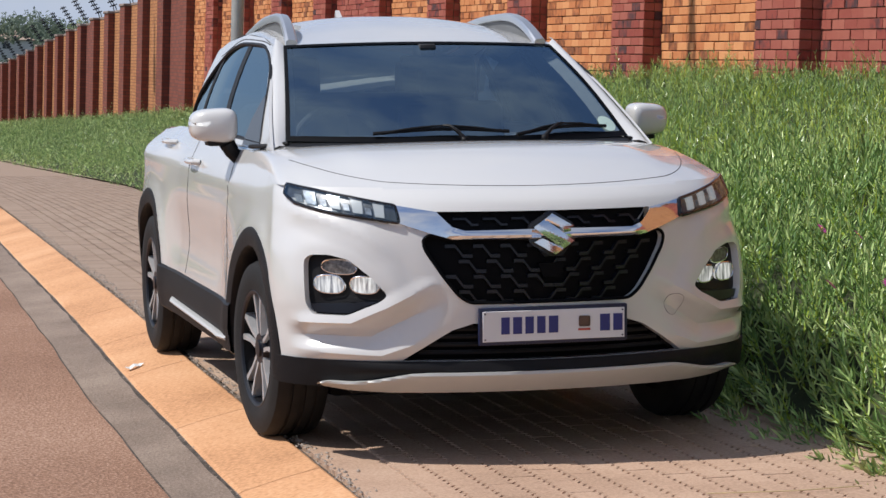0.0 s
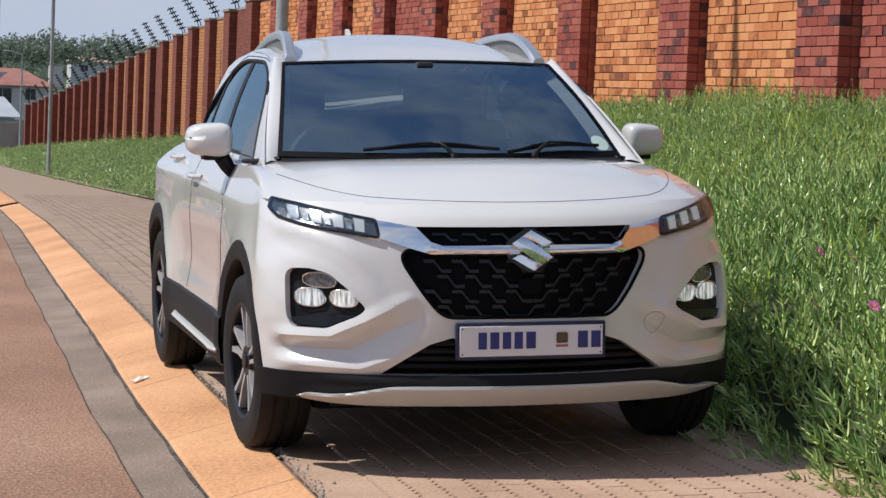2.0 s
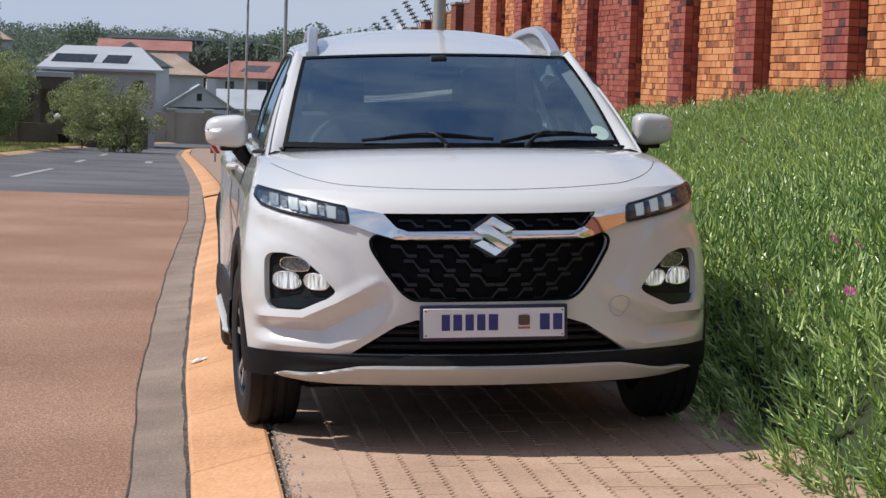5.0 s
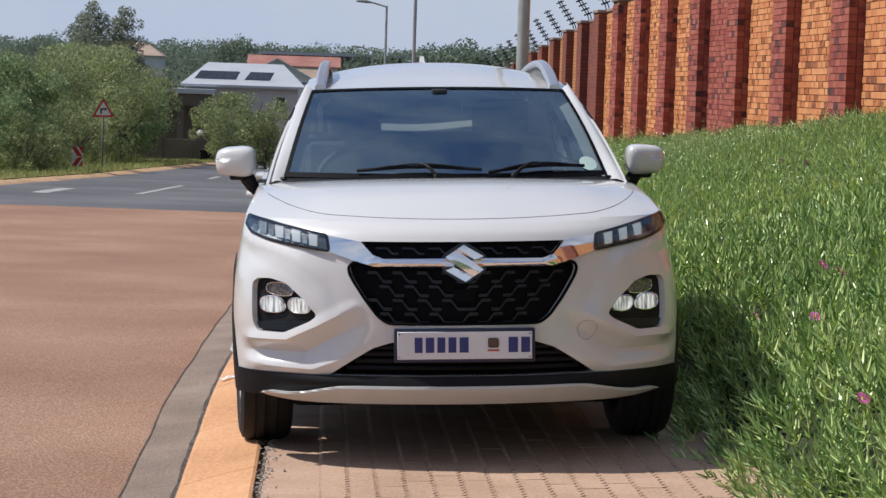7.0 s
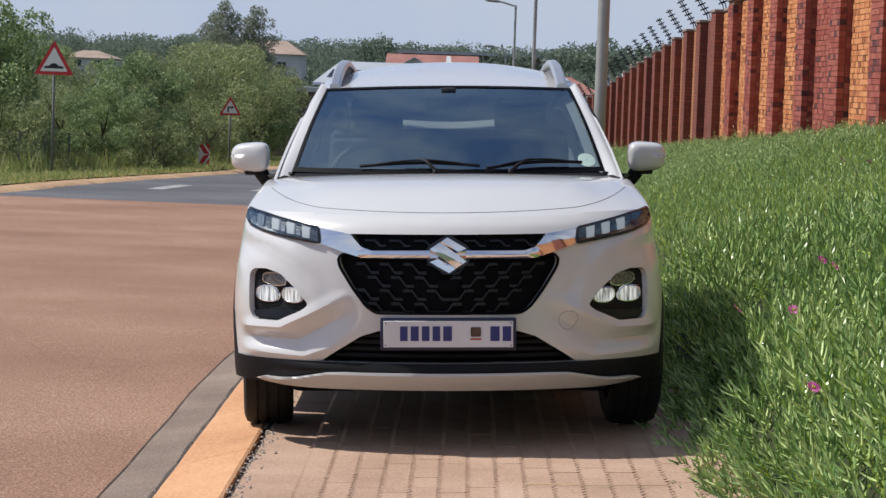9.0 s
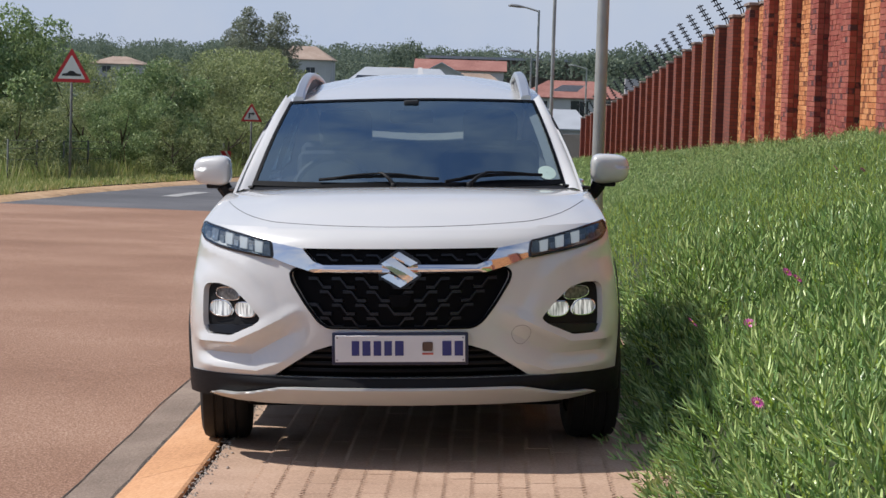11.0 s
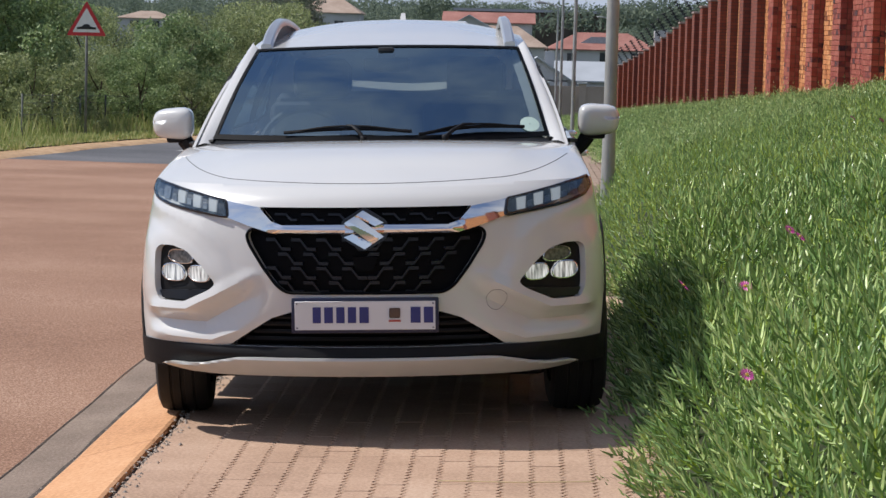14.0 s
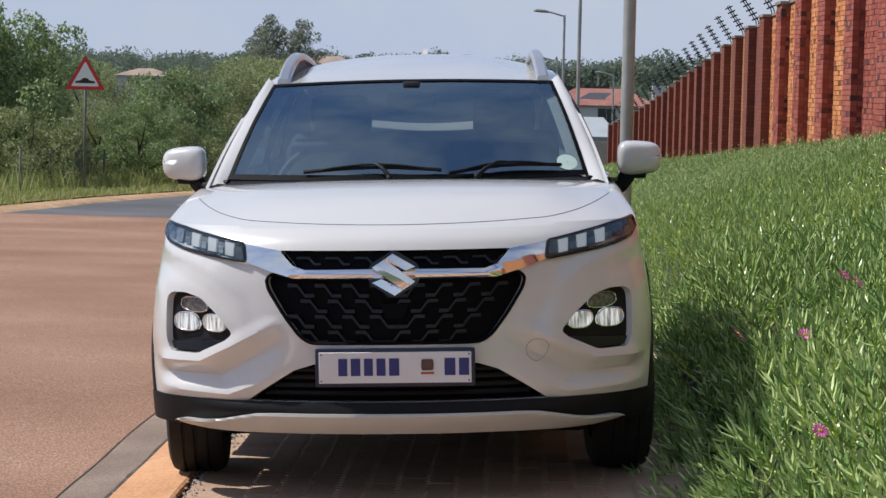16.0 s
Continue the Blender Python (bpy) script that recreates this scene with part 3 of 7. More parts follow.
both("chrome_bar", lambda: patch(arcs(WING), bar_place, 0.008, rim=-0.025), M_CHROME, car, "polished chrome bar")
half = [(-4, 88), (89, 33), (51, 18), (-20, 52), (89, -30)]
notched = [(x * 0.00079, 0.790 + z * 0.00079) for x, z in half + [(-x, -z) for x, z in half]]
base_outline = [(0.0, 0.872), (0.085, 0.820), (0.085, 0.760), (0.0, 0.708), (-0.085, 0.760), (-0.085, 0.820)]
bdg = part("badge", patch(arcs(rounded(base_outline, 0.02)), arc_place(0.010, False), 0.02, rim=-0.03), M_GLOSS, car, "notched chrome lozenge badge on a black base")


def badge_place(a, z, depth):
    """A face folded along the slots' slant."""
    return arc_place(0.034 - 0.10 * abs((z - 0.790) + 0.55 * a) * (abs((z - 0.790) + 0.55 * a) < 0.035), False)(a, z, depth)


piece = patch(arcs(notched), badge_place, 0.006, rim=-0.020)
part("badge_face", piece, M_CHROME, bdg, "polished chrome", False)

# number plate with its characters as plain bars
plate = part("number_plate", box((-0.2675, -0.866, 0.415), (0.2675, -0.848, 0.543), 0.006), M_PLATEFRAME, car, "white number plate in a navy frame with blue bars")
part("plate_face", box((-0.255, -0.8695, 0.427), (0.255, -0.864, 0.531), 0.001, 1), M_PLATE, plate)
x = -0.190
for w in (0.030, 0.032, 0.030, 0.030, 0.034, 0, 0, 0, 0.036, 0.034):
    if w:
        part("plate_bar", box((x, -0.8715, 0.452), (x + w, -0.869, 0.510), 0.0005, 1), M_PLATEBLUE, plate, smoothed=False)
    x += (w or 0.0345) + 0.012
part("plate_crest", box((0.088, -0.8712, 0.470), (0.128, -0.869, 0.506), 0.006, 2), M_CREST, plate)
part("plate_line", box((0.086, -0.8712, 0.456), (0.130, -0.869, 0.463)), M_REDPRINT, plate)
for sx in (-0.247, 0.247):
    for sz in (0.435, 0.523):
        part("rivet", moved(lathe([(0, 0.0), (0, 0.003), (0.002, 0.003), (0.002, 0.0)], 8), Matrix.Translation((sx, -0.8695, sz)) @ pose(0, 0, 0, 0, 0, -90)), M_PLATEFRAME, plate)

# tow-hook cover outline
part("tow_cover", tube([on_nose(0.478 + 0.036 * math.cos(q), 0.523 + 0.038 * math.sin(q), 0.0006) for q in steps(0, 2 * math.pi, 40)[:-1]], 0.0008, 4, True), M_RAILGREY, car, "round tow-hook cover seam")

# headlights
for sgn in (1, -1):
    fl = flipped if sgn < 0 else (lambda b: b)
    HL = [(to_arc(min(x, 0.999 * spline(WIDE, z)), z) * 1.0, z) for x, z in HEADLIGHT]
    hl = part("headlight", fl(patch(rounded(HL, 0.012), arc_place(0.004, False), 0.02, rim=-0.02)), M_HOUSING, car, "slim headlight with stepped lit running lamps")
    for k in range(4):
        u = 0.565 + 0.064 * k
        zc = 0.866 + (u - 0.55) * 0.20
        blk = [(u - 0.017, zc + 0.020), (u + 0.015, zc + 0.026), (u + 0.013, zc - 0.018), (u - 0.015, zc - 0.022)]
        part("lamp_block", fl(patch(arcs(blk), arc_place(0.012, False), 0.02, rim=-0.01)), M_DRL if k < 3 else M_REFLECT, hl, "white running-light block")
        blk = [(u + 0.023, zc + 0.008), (u + 0.041, zc + 0.011), (u + 0.040, zc - 0.010), (u + 0.022, zc - 0.014)]
        part("lamp_divider", fl(patch(arcs(blk), arc_place(0.010, False), 0.02, rim=-0.008)), M_REFLECT, hl)
    part("bezel", fl(tube([arc_place(0.012, False)(a, z, 0.0) for a, z in dense(rounded(HL, 0.012), 0.02)], 0.0065, 6, True)), M_GLOSS, hl, "gloss-black lamp edge")
    part("lens", fl(patch(rounded(HL, 0.012), arc_place(0.018, False), 0.02, rim=-0.016)), M_LENS, hl, "clear polycarbonate lens").visible_shadow = False
    fog = part("lower_lamp", fl(patch(FR, arc_place(-0.026), 0.02)), M_BLACK, car, "black lamp pod with three round-cornered lamps")
    for cx, cz, w, h, mat in ((0.699, 0.679, 0.056, 0.026, M_SMOKED), (0.732, 0.619, 0.046, 0.032, M_BEAM), (0.626, 0.619, 0.050, 0.030, M_BEAM)):
        poly = rounded([(cx - w, cz - 0.2 * h), (cx - 0.5 * w, cz + h), (cx + 0.8 * w, cz + h * 0.9), (cx + w, cz - 0.3 * h), (cx + 0.5 * w, cz - h), (cx - 0.7 * w, cz - h)], 0.03)
        lamp = part("lamp", fl(patch(arcs(poly), arc_place(-0.018), 0.015, rim=-0.01)), mat, fog, "bright lamp reflector")
        part("lamp_rim", fl(tube([on_nose(px, pz, -0.014) for px, pz in dense(poly, 0.012)], 0.0025, 5, True)), M_CHROME, lamp)
    sill = [(0.786, 0.548), (0.588, 0.562), (0.674, 0.521), (0.775, 0.522)]
    part("pod_shelf", fl(patch(arcs(sill), arc_place(-0.012), 0.02, rim=-0.02)), M_DARKBAR, fog)


# flank plan
FRONT_ARCH, REAR_ARCH = (0.0, 0.325), (2.52, 0.325)


def flank_x(y, z):
    x = spline(WIDE, z)
    door = smooth(0.35, 0.8, y) * (1 - smooth(1.75, 2.2, y))
    x -= 0.035 * door * math.exp(-(((z - 0.60) / 0.16) ** 2))
    x += 0.006 * smooth(-0.2, 0.15, y) * math.exp(-(((z - 0.88 - 0.02 * y) / 0.02) ** 2))
    for c in (FRONT_ARCH, REAR_ARCH):
        x += 0.010 * smooth(-0.34, -0.12, y) * math.exp(-(((math.hypot(y - c[0], z - c[1]) - 0.44) / 0.06) ** 2))
    x *= 1 - 0.9 * max(0.0, y - 2.72) ** 2
    x += 0.024 * smooth(1.75, 2.45, y) * smooth(0.78, 0.95, z) * (1 - 0.6 * smooth(2.7, 2.95, y))
    x -= 0.085 * smooth(0.955, 1.085, z) * smooth(1.5, 2.3, y)
    return x


# bonnet and wing tops
def bonnet(f, s):
    zt = 0.945
    e = arc_place(0, False)(f * 0.885, zt, 0)
    k = Vector((0.800 * math.sin(f), 0.03 + 0.32 * (1 - math.cos(f)), 1.075 - 0.045 * (1 - math.cos(f))))
    p = e.lerp(k, s)
    p.z = e.z + (k.z - e.z) * (1 - (1 - s) ** 1.55)
    p.z += 0.012 * math.sin(math.pi * min(1, s * 1.05)) * (1 - smooth(0.50, 0.66, abs(p.x)))
    p.z += 0.010 * s * (1 - s) * 4 * math.cos(f)
    w = smooth(0.93, 1.0, abs(math.sin(f)))
    p.x += w * (math.copysign(flank_x(p.y, p.z), p.x) - p.x)
    return p


fs = steps(-math.pi / 2, math.pi / 2, 72)
bm = grid_mesh([[bonnet(f, s) for f in fs] for s in steps(0, 1, 26)])
bon = part("bonnet", bm, M_PAINT, car, "smooth pearl-white bonnet")
cut = []
for f in steps(radians(-67), radians(67), 72):
    d = abs(math.degrees(f))
    q = 0.010 + 0.05 * (d / 36) ** 2 if d < 36 else 0.06 + 0.48 * ((d - 36) / 31) ** 1.6
    cut.append(bonnet(f, q) + Vector((0, -0.0002, 0.0002)))
part("shut_line", tube(cut, 0.0013, 4), M_BLACK, bon)

# flanks
def flank(lift=0.0):
    def place(y, z, depth):
        return Vector((flank_x(y, z) + lift + depth, y, z))

    return place


side = [(spline(CORNER, z), z) for z in steps(0.945, 0.30, 20)] + [(2.86, 0.30), (2.86, 1.03), (2.5, 1.065), (2.0, 1.065), (1.0, 1.045)] + [(bonnet(math.pi / 2, q).y, bonnet(math.pi / 2, q).z) for q in steps(1.0, 0.05, 14)]


def make_flank():
    bm = patch(side, flank(), 0.035)
    for c in (FRONT_ARCH, REAR_ARCH):
        bmesh.ops.delete(bm, geom=[f for f in bm.faces if math.hypot(f.calc_center_median().y - c[0], f.calc_center_median().z - c[1]) < 0.405], context="FACES")
    bmesh.ops.recalc_face_normals(bm, faces=bm.faces)
    if sum(f.normal.x for f in bm.faces) < 0:
        bmesh.ops.reverse_faces(bm, faces=bm.faces)
    return bm


both("side_panel", make_flank, M_PAINT, car, "pearl-white wing and door panels")


def arch(c):
    def make():
        rows = []
        for q in steps(radians(-6), radians(188), 44):
            ring = []
            for r, o in ((0.372, -0.07), (0.374, -0.004), (0.380, 0.004), (0.425, 0.007), (0.448, 0.004), (0.452, -0.012)):
                y, z = c[0] + r * math.cos(q), c[1] + r * math.sin(q)
                if y < -0.345:
                    f = math.acos(max(-1, min(1, 1 - (-0.345 - y) / 0.5)))
                    base = spline(WIDE, z) * math.cos(math.asin(min(1, (-0.345 - y) / 0.5)))
                else:
                    base = flank_x(y, max(z, 0.3))
                ring.append((base + o, y, z))
            rows.append(ring)
        bm = grid_mesh(rows)
        bmesh.ops.recalc_face_normals(bm, faces=bm.faces)
        return bm

    return make


for c in (FRONT_ARCH, REAR_ARCH):
    both("wheel_arch_trim", arch(c), M_BLACK, car, "matte black wheel-arch cladding")
    both("wheel_housing", lambda: grid_mesh([[(0.84 + dx, c[0] + r * math.cos(q), c[1] + r * math.sin(q)) for dx, r in ((-0.26, 0.02), (-0.26, 0.37), (0.0, 0.385))] for q in steps(radians(-8), radians(188), 24)]), M_CABIN, car)


def make_sill():
    ys, out = steps(0.36, 2.13, 30), []
    for y in ys:
        e = min(1.0, (y - 0.36) / 0.15, (2.13 - y) / 0.15)
        out.append([(flank_x(y, z) + o, y, z) for z, o in ((0.455 + 0.02 * (1 - e), -0.01), (0.445, 0.014), (0.36, 0.022), (0.27, 0.016), (0.235, -0.03), (0.225, -0.25))])
    bm = grid_mesh(out)
    bmesh.ops.recalc_face_normals(bm, faces=bm.faces)
    return bm


both("sill_cladding", make_sill, M_BLACK, car, "black sill cladding")
both("sill_trim", lambda: tube([(flank_x(y, 0.3) + 0.028 - 0.02 * (y < 0.42 or y > 1.72), y, 0.315 + 0.012 * (y - 0.4)) for y in steps(0.40, 1.75, 14)], 0.019, 8, squash=0.6), M_SILVER, car, "silver sill strip")
for y0 in (0.62, 1.56):
    both("door_gap", lambda: tube([(flank_x(y0 - (0.12 if y0 < 1 else 0) * (1.03 - z), z) + 0.0004, y0 - (0.12 if y0 < 1 else 0) * (1.03 - z), z) for z in steps(0.46, 1.03, 16)], 0.0012, 4), M_BLACK, car)
for y0, z0 in ((1.33, 0.945), (2.12, 1.0)):
    both("door_handle", lambda: tube([(flank_x(y, z0) + o, y, z0 + 0.004) for y, o in ((y0, 0.0), (y0 + 0.02, 0.028), (y0 + 0.07, 0.034), (y0 + 0.14, 0.034), (y0 + 0.19, 0.028), (y0 + 0.21, 0.0))], 0.012, 8), M_PAINT, car, "white pull handle")

# tail
bm = grid_mesh([[(flank_x(2.86, z) * math.sin(f), 2.86 + 0.27 * max(0.0, math.cos(f)) ** 0.7, z) for f in steps(-math.pi / 2, math.pi / 2, 24)] for z in steps(0.30, 1.04, 10)])
bmesh.ops.recalc_face_normals(bm, faces=bm.faces)
part("tail_panel", bm, M_PAINT, car)
part("underbody", box((-0.66, -0.30, 0.175), (0.66, 2.95, 0.34), 0.03), M_GRILLE, car, "dark underbody")
part("engine_shield", box((-0.42, -0.70, 0.250), (0.42, -0.25, 0.27), 0.01), M_GRILLE, car)
both("spoiler_lip", lambda: box((0.45, -0.56, 0.226), (0.64, -0.46, 0.242), 0.004), M_BLACK, car)


# greenhouse
def green_x(z, y=1.0):
    return 0.760 - (z - 1.05) * 0.42 - 0.035 * smooth(1.5, 2.35, y) - 0.15 * smooth(2.25, 2.85, y)


ROOFLINE = [(0.90, 1.430), (1.2, 1.470), (1.6, 1.485), (2.1, 1.455), (2.45, 1.385)]


def screen(u, v):
    """Windscreen: u from -1 to 1 across, v from 0 at its foot to 1 at the roof."""
    a = Vector((0.690 * u, 0.045 + 0.235 * u * u, 1.066 + 0.006 * u * u))
    b = Vector((0.568 * u, 0.80 + 0.085 * u * u, 1.445 - 0.013 * u * u))
    p = a.lerp(b, v)
    n = Vector((0, -0.45, 0.89))
    return p + n * 0.035 * math.sin(math.pi * v) * (1 - 0.4 * u * u)


us, vs = steps(-1, 1, 24), steps(0, 1, 14)
ws = part("windscreen", grid_mesh([[screen(u, v) for u in us] for v in vs]), M_SCREEN, car, "tinted windscreen reflecting the sky")
ws.visible_shadow = False
for ring in (lambda t: (t, 0.0, t, 0.045), lambda t: (t, 0.978, t, 1.008), lambda t: (-1.0, t, -0.978, t), lambda t: (1.0, t, 0.978, t)):
    rows = []
    for k in range(25):
        t = k / 24
        ua, va, ub, vb = ring(t)
        if ua == t and ub == t:
            ua = ub = 2 * t - 1
        rows.append([screen(ua, va) + Vector((0, -0.0015, 0.003)), screen(ub, vb) + Vector((0, -0.0015, 0.003))])
    part("screen_border", grid_mesh(rows), M_GRILLE, ws)
part("disc_sticker", grid_mesh([[screen(0.902 + 0.058 * math.cos(q) * r, 0.115 + 0.066 * math.sin(q) * r) + Vector((0, -0.002, 0.003)) for q in steps(0, 2 * math.pi, 16)] for r in (0.05, 0.6, 1.0)]), M_STICKER, ws, "pale green licence disc")


def make_pillar():
    rows = []
    for v in steps(-0.03, 1.03, 16):
        a = screen(1.0, v)
        z = 1.045 + (1.455 - 1.045) * v
        b = Vector((green_x(z) - 0.002 + 0.02 * math.sin(math.pi * min(1, max(0, (z - 1.03) / 0.45))), 0.235 + 0.70 * v + 0.03 * math.sin(math.pi * v), z))
        m = (a + b) / 2 + Vector((0.014, -0.012, 0.006))
        rows.append([a + Vector((-0.004, 0, -0.004)), a.lerp(m, 0.5) + Vector((0.003, -0.004, 0.003)), m, m.lerp(b, 0.5) + Vector((0.004, -0.002, 0.001)), b])
    bm = grid_mesh(rows)
    bmesh.ops.recalc_face_normals(bm, faces=bm.faces)
    return bm


both("a_pillar", make_pillar, M_PAINT, car, "white windscreen pillar")
GLASS_TOP = [(0.42, 1.062), (0.58, 1.245), (0.74, 1.345), (0.95, 1.408), (1.15, 1.438), (1.55, 1.445), (1.85, 1.42), (2.12, 1.33), (2.32, 1.19)]
SIDE_GLASS = [(y, spline(GLASS_TOP, y)) for y in steps(0.42, 2.32, 30)] + [(2.36, 1.11), (2.2, 1.085)]
greens = [(0.20, 1.045), (0.43, 1.18), (0.62, 1.29), (0.90, 1.430)] + ROOFLINE[1:] + [(2.75, 1.21), (2.88, 1.03), (2.0, 1.03), (1.0, 1.03)]


def green(lift):
    return lambda y, z, depth: Vector((green_x(z, y) + lift + depth + 0.02 * math.sin(math.pi * min(1, max(0, (z - 1.03) / 0.45))), y, z))


def outward(bm):
    if sum(f.normal.x * f.calc_area() for f in bm.faces) < 0:
        bmesh.ops.reverse_faces(bm, faces=bm.faces)
    return bm


def make_green():
    bm = patch(greens, green(0), 0.04, holes=[rounded(SIDE_GLASS, 0.03)], rim=-0.012)
    bm.normal_update()
    return outward(bm)


both("side_frame", make_green, M_PAINT, car, "white roof sides framing the windows")
both("window_rubber", lambda: tube([green(-0.004)(y, z, 0) for y, z in dense(rounded(SIDE_GLASS, 0.03), 0.04)], 0.009, 6, True), M_BLACK, car)
PANES = ([(0.42, 1.062), (0.58, 1.245), (0.74, 1.345), (0.95, 1.408), (1.15, 1.44), (1.40, 1.445), (1.24, 1.08)], [(1.30, 1.08), (1.46, 1.446), (1.55, 1.447), (1.85, 1.422), (1.98, 1.38), (1.96, 1.085)], [(2.01, 1.087), (2.03, 1.365), (2.12, 1.332), (2.32, 1.192), (2.36, 1.11), (2.2, 1.085)])
for pane in PANES:
    def make_pane():
        bm = patch(pane, green(-0.008), 0.06)
        bm.normal_update()
        return outward(bm)
    for g in both("side_window", make_pane, M_SIDEGLASS, car, "dark tinted side glass"):
        g.visible_shadow = False
both("b_pillar", lambda: outward(patch([(1.23, 1.07), (1.31, 1.07), (1.47, 1.45), (1.39, 1.45)], green(-0.005), 0.05, rim=-0.01)), M_BLACK, car, "black door pillar")
GAP_TOP = [(0.345, 1.06), (0.52, 1.245), (0.70, 1.362), (0.93, 1.432), (1.2, 1.456), (1.6, 1.464), (2.1, 1.39)]
both("c_pillar", lambda: outward(patch([(1.95, 1.08), (2.02, 1.08), (2.04, 1.37), (1.97, 1.39)], green(-0.005), 0.05, rim=-0.01)), M_BLACK, car, "black door pillar")
both("door_frame_gap", lambda: tube([green(-0.001)(y, spline(GAP_TOP, y), 0) for y in steps(0.98, 2.1, 30)], 0.003, 5), M_CABIN, car)
both("pillar_foot_seal", lambda: tube([screen(1.0, -0.02) + Vector((-0.01, 0, 0.002)), Vector((0.764, 0.30, 1.056)), Vector((0.794, 0.42, 1.050))], 0.015, 8, squash=0.6), M_BLACK, car, "black seal at the pillar foot")
both("mirror_sail", lambda: outward(patch([(0.40, 1.036), (0.76, 1.036), (0.70, 1.15), (0.60, 1.245), (0.55, 1.215)], green(0.004), 0.05, rim=-0.01)), M_GLOSS, car)
# shoulder between flank and glasshouse
both("belt_strip", lambda: (lambda b: (bmesh.ops.recalc_face_normals(b, faces=b.faces), b)[1])(grid_mesh([[bonnet(math.pi / 2, 0.5 + 0.5 * t) if y is None else Vector((flank_x(y, 1.03 + 0.02 * min(1, (y - 0.3))), y, 1.03 + 0.02 * min(1.0, (y - 0.3)))), Vector((green_x(1.04, y or 0.2) + 0.004, max(0.20, y or 0.2), 1.046))] for y, t in [(y, 0) for y in steps(0.33, 2.85, 26)]])), M_PAINT, car)
both("cowl_corner", lambda: (lambda b: (bmesh.ops.recalc_face_normals(b, faces=b.faces), b)[1])(grid_mesh([[bonnet(f, 1.0), screen(min(1.0, math.sin(f) * 1.1), -0.04)] for f in steps(0.55, math.pi / 2, 14)])), M_PAINT, car)
part("cowl", (lambda b: (bmesh.ops.recalc_face_normals(b, faces=b.faces), b)[1])(grid_mesh([[bonnet(f, 0.985) + Vector((0, 0, -0.012)), screen(math.sin(f), 0.03) + Vector((0, 0.004, -0.008))] for f in steps(-1.25, 1.25, 30)])), M_BLACK, car, "black wiper cowl")


def roof(t, y):
    zr = spline(ROOFLINE, y)
    crown = 0.017 + 0.061 * smooth(0.85, 1.5, y)
    x = green_x(zr, y) * t
    yy = y - (0.10 * (1 - t * t)) * (1 - smooth(0.90, 1.3, y))
    return Vector((x, yy, zr + crown * (1 - abs(t) ** 2.4) - 0.0))


part("roof", grid_mesh([[roof(t, y) for t in steps(-1, 1, 28)] for y in steps(0.90, 2.45, 24)]), M_PAINT, car, "pearl-white roof")
def tail(t, s, lift=0.0):
    return roof(t, 2.45).lerp(Vector((green_x(1.03, 2.86) * t, 2.86 + 0.24 * (1 - t * t), 1.03)), s) + Vector((0, 0.06, 0.04)) * math.sin(math.pi * s) + Vector((0, lift, lift))


tail_t = [-1, -0.91] + steps(-0.82, 0.82, 12) + [0.91, 1]
tail_s = [0, 0.06] + steps(0.12, 0.78, 8) + [0.89, 1]
bm = grid_mesh([[tail(t, q) for t in tail_t] for q in tail_s])
bm.faces.ensure_lookup_table()
wide_n = len(tail_t) - 1
bmesh.ops.delete(bm, geom=[f for k, f in enumerate(bm.faces) if 2 <= k % wide_n < wide_n - 2 and 2 <= k // wide_n < len(tail_s) - 3], context="FACES")
part("tailgate", bm, M_PAINT, car)
part("rear_window", grid_mesh([[tail(t, q, 0.004) for t in tail_t[2:-2]] for q in tail_s[2:-2]]), M_REARGLASS, car).visible_shadow = False


def rail_line(u):
    """Height of the rail over the roof side, and its place, from its front foot to its rear foot."""
    y = 0.905 + 1.30 * u
    h = 0.068 * (1 - (1 - min(1, u / 0.24)) ** 2.2) * (1 - max(0.0, u - 0.30) / 0.70)
    zr = spline(ROOFLINE, y)
    return green_x(zr, y) - 0.070 - 0.015 * min(1, u * 3), y, zr + 0.014, h


def make_rail():
    rows = []
    for k in range(33):
        x, y, z, h = rail_line(k / 32)
        w = 0.024 - 0.005 * smooth(0.0, 0.4, k / 32)
        rows.append([(x + a * w, y + c * 0.010, z + h + b) for a, b, c in ((-1, -0.016, 0), (-1, 0.004, 0), (-0.75, 0.013, 0), (0.55, 0.016, 0), (0.95, 0.008, 0), (1, -0.006, 0), (1, -0.020, 0))])
    bm = grid_mesh(rows, closed=True)
    bm.verts.ensure_lookup_table()
    bm.faces.new([bm.verts[i] for i in range(7)])
    bm.faces.new([bm.verts[len(bm.verts) - 1 - i] for i in range(7)])
    bmesh.ops.recalc_face_normals(bm, faces=bm.faces)
    return bm


def make_rail_infill():
    rows = []
    for k in range(33):
        x, y, z, h = rail_line(k / 32)
        rows.append([(x + 0.012, y, z - 0.05), (x + 0.010, y, z + h - 0.012), (x - 0.006, y, z + h - 0.012), (x - 0.008, y, z - 0.05)])
    bm = grid_mesh(rows, closed=True)
    bmesh.ops.recalc_face_normals(bm, faces=bm.faces)
    return bm


for rail, side_make in zip(both("roof_rail", make_rail, M_RAIL, car, "arched satin silver roof rail"), (make_rail_infill, lambda: flipped(make_rail_infill()))):
    part("rail_infill", side_make(), M_RAILGREY, rail, "dark grey infill under the rail")
part("antenna", (lambda b: moved(b, Matrix.Identity(4)))(grid_mesh([[(x * w, 2.27 + 0.11 * u - 0.03 * 0, z0) for x in (-1, 0, 1)] for u, w, z0 in ((0.0, 0.018, 1.53), (0.35, 0.016, 1.56), (0.8, 0.010, 1.602), (1.0, 0.006, 1.60), (1.1, 0.010, 1.53))])), M_PAINT, car, "white shark-fin aerial")


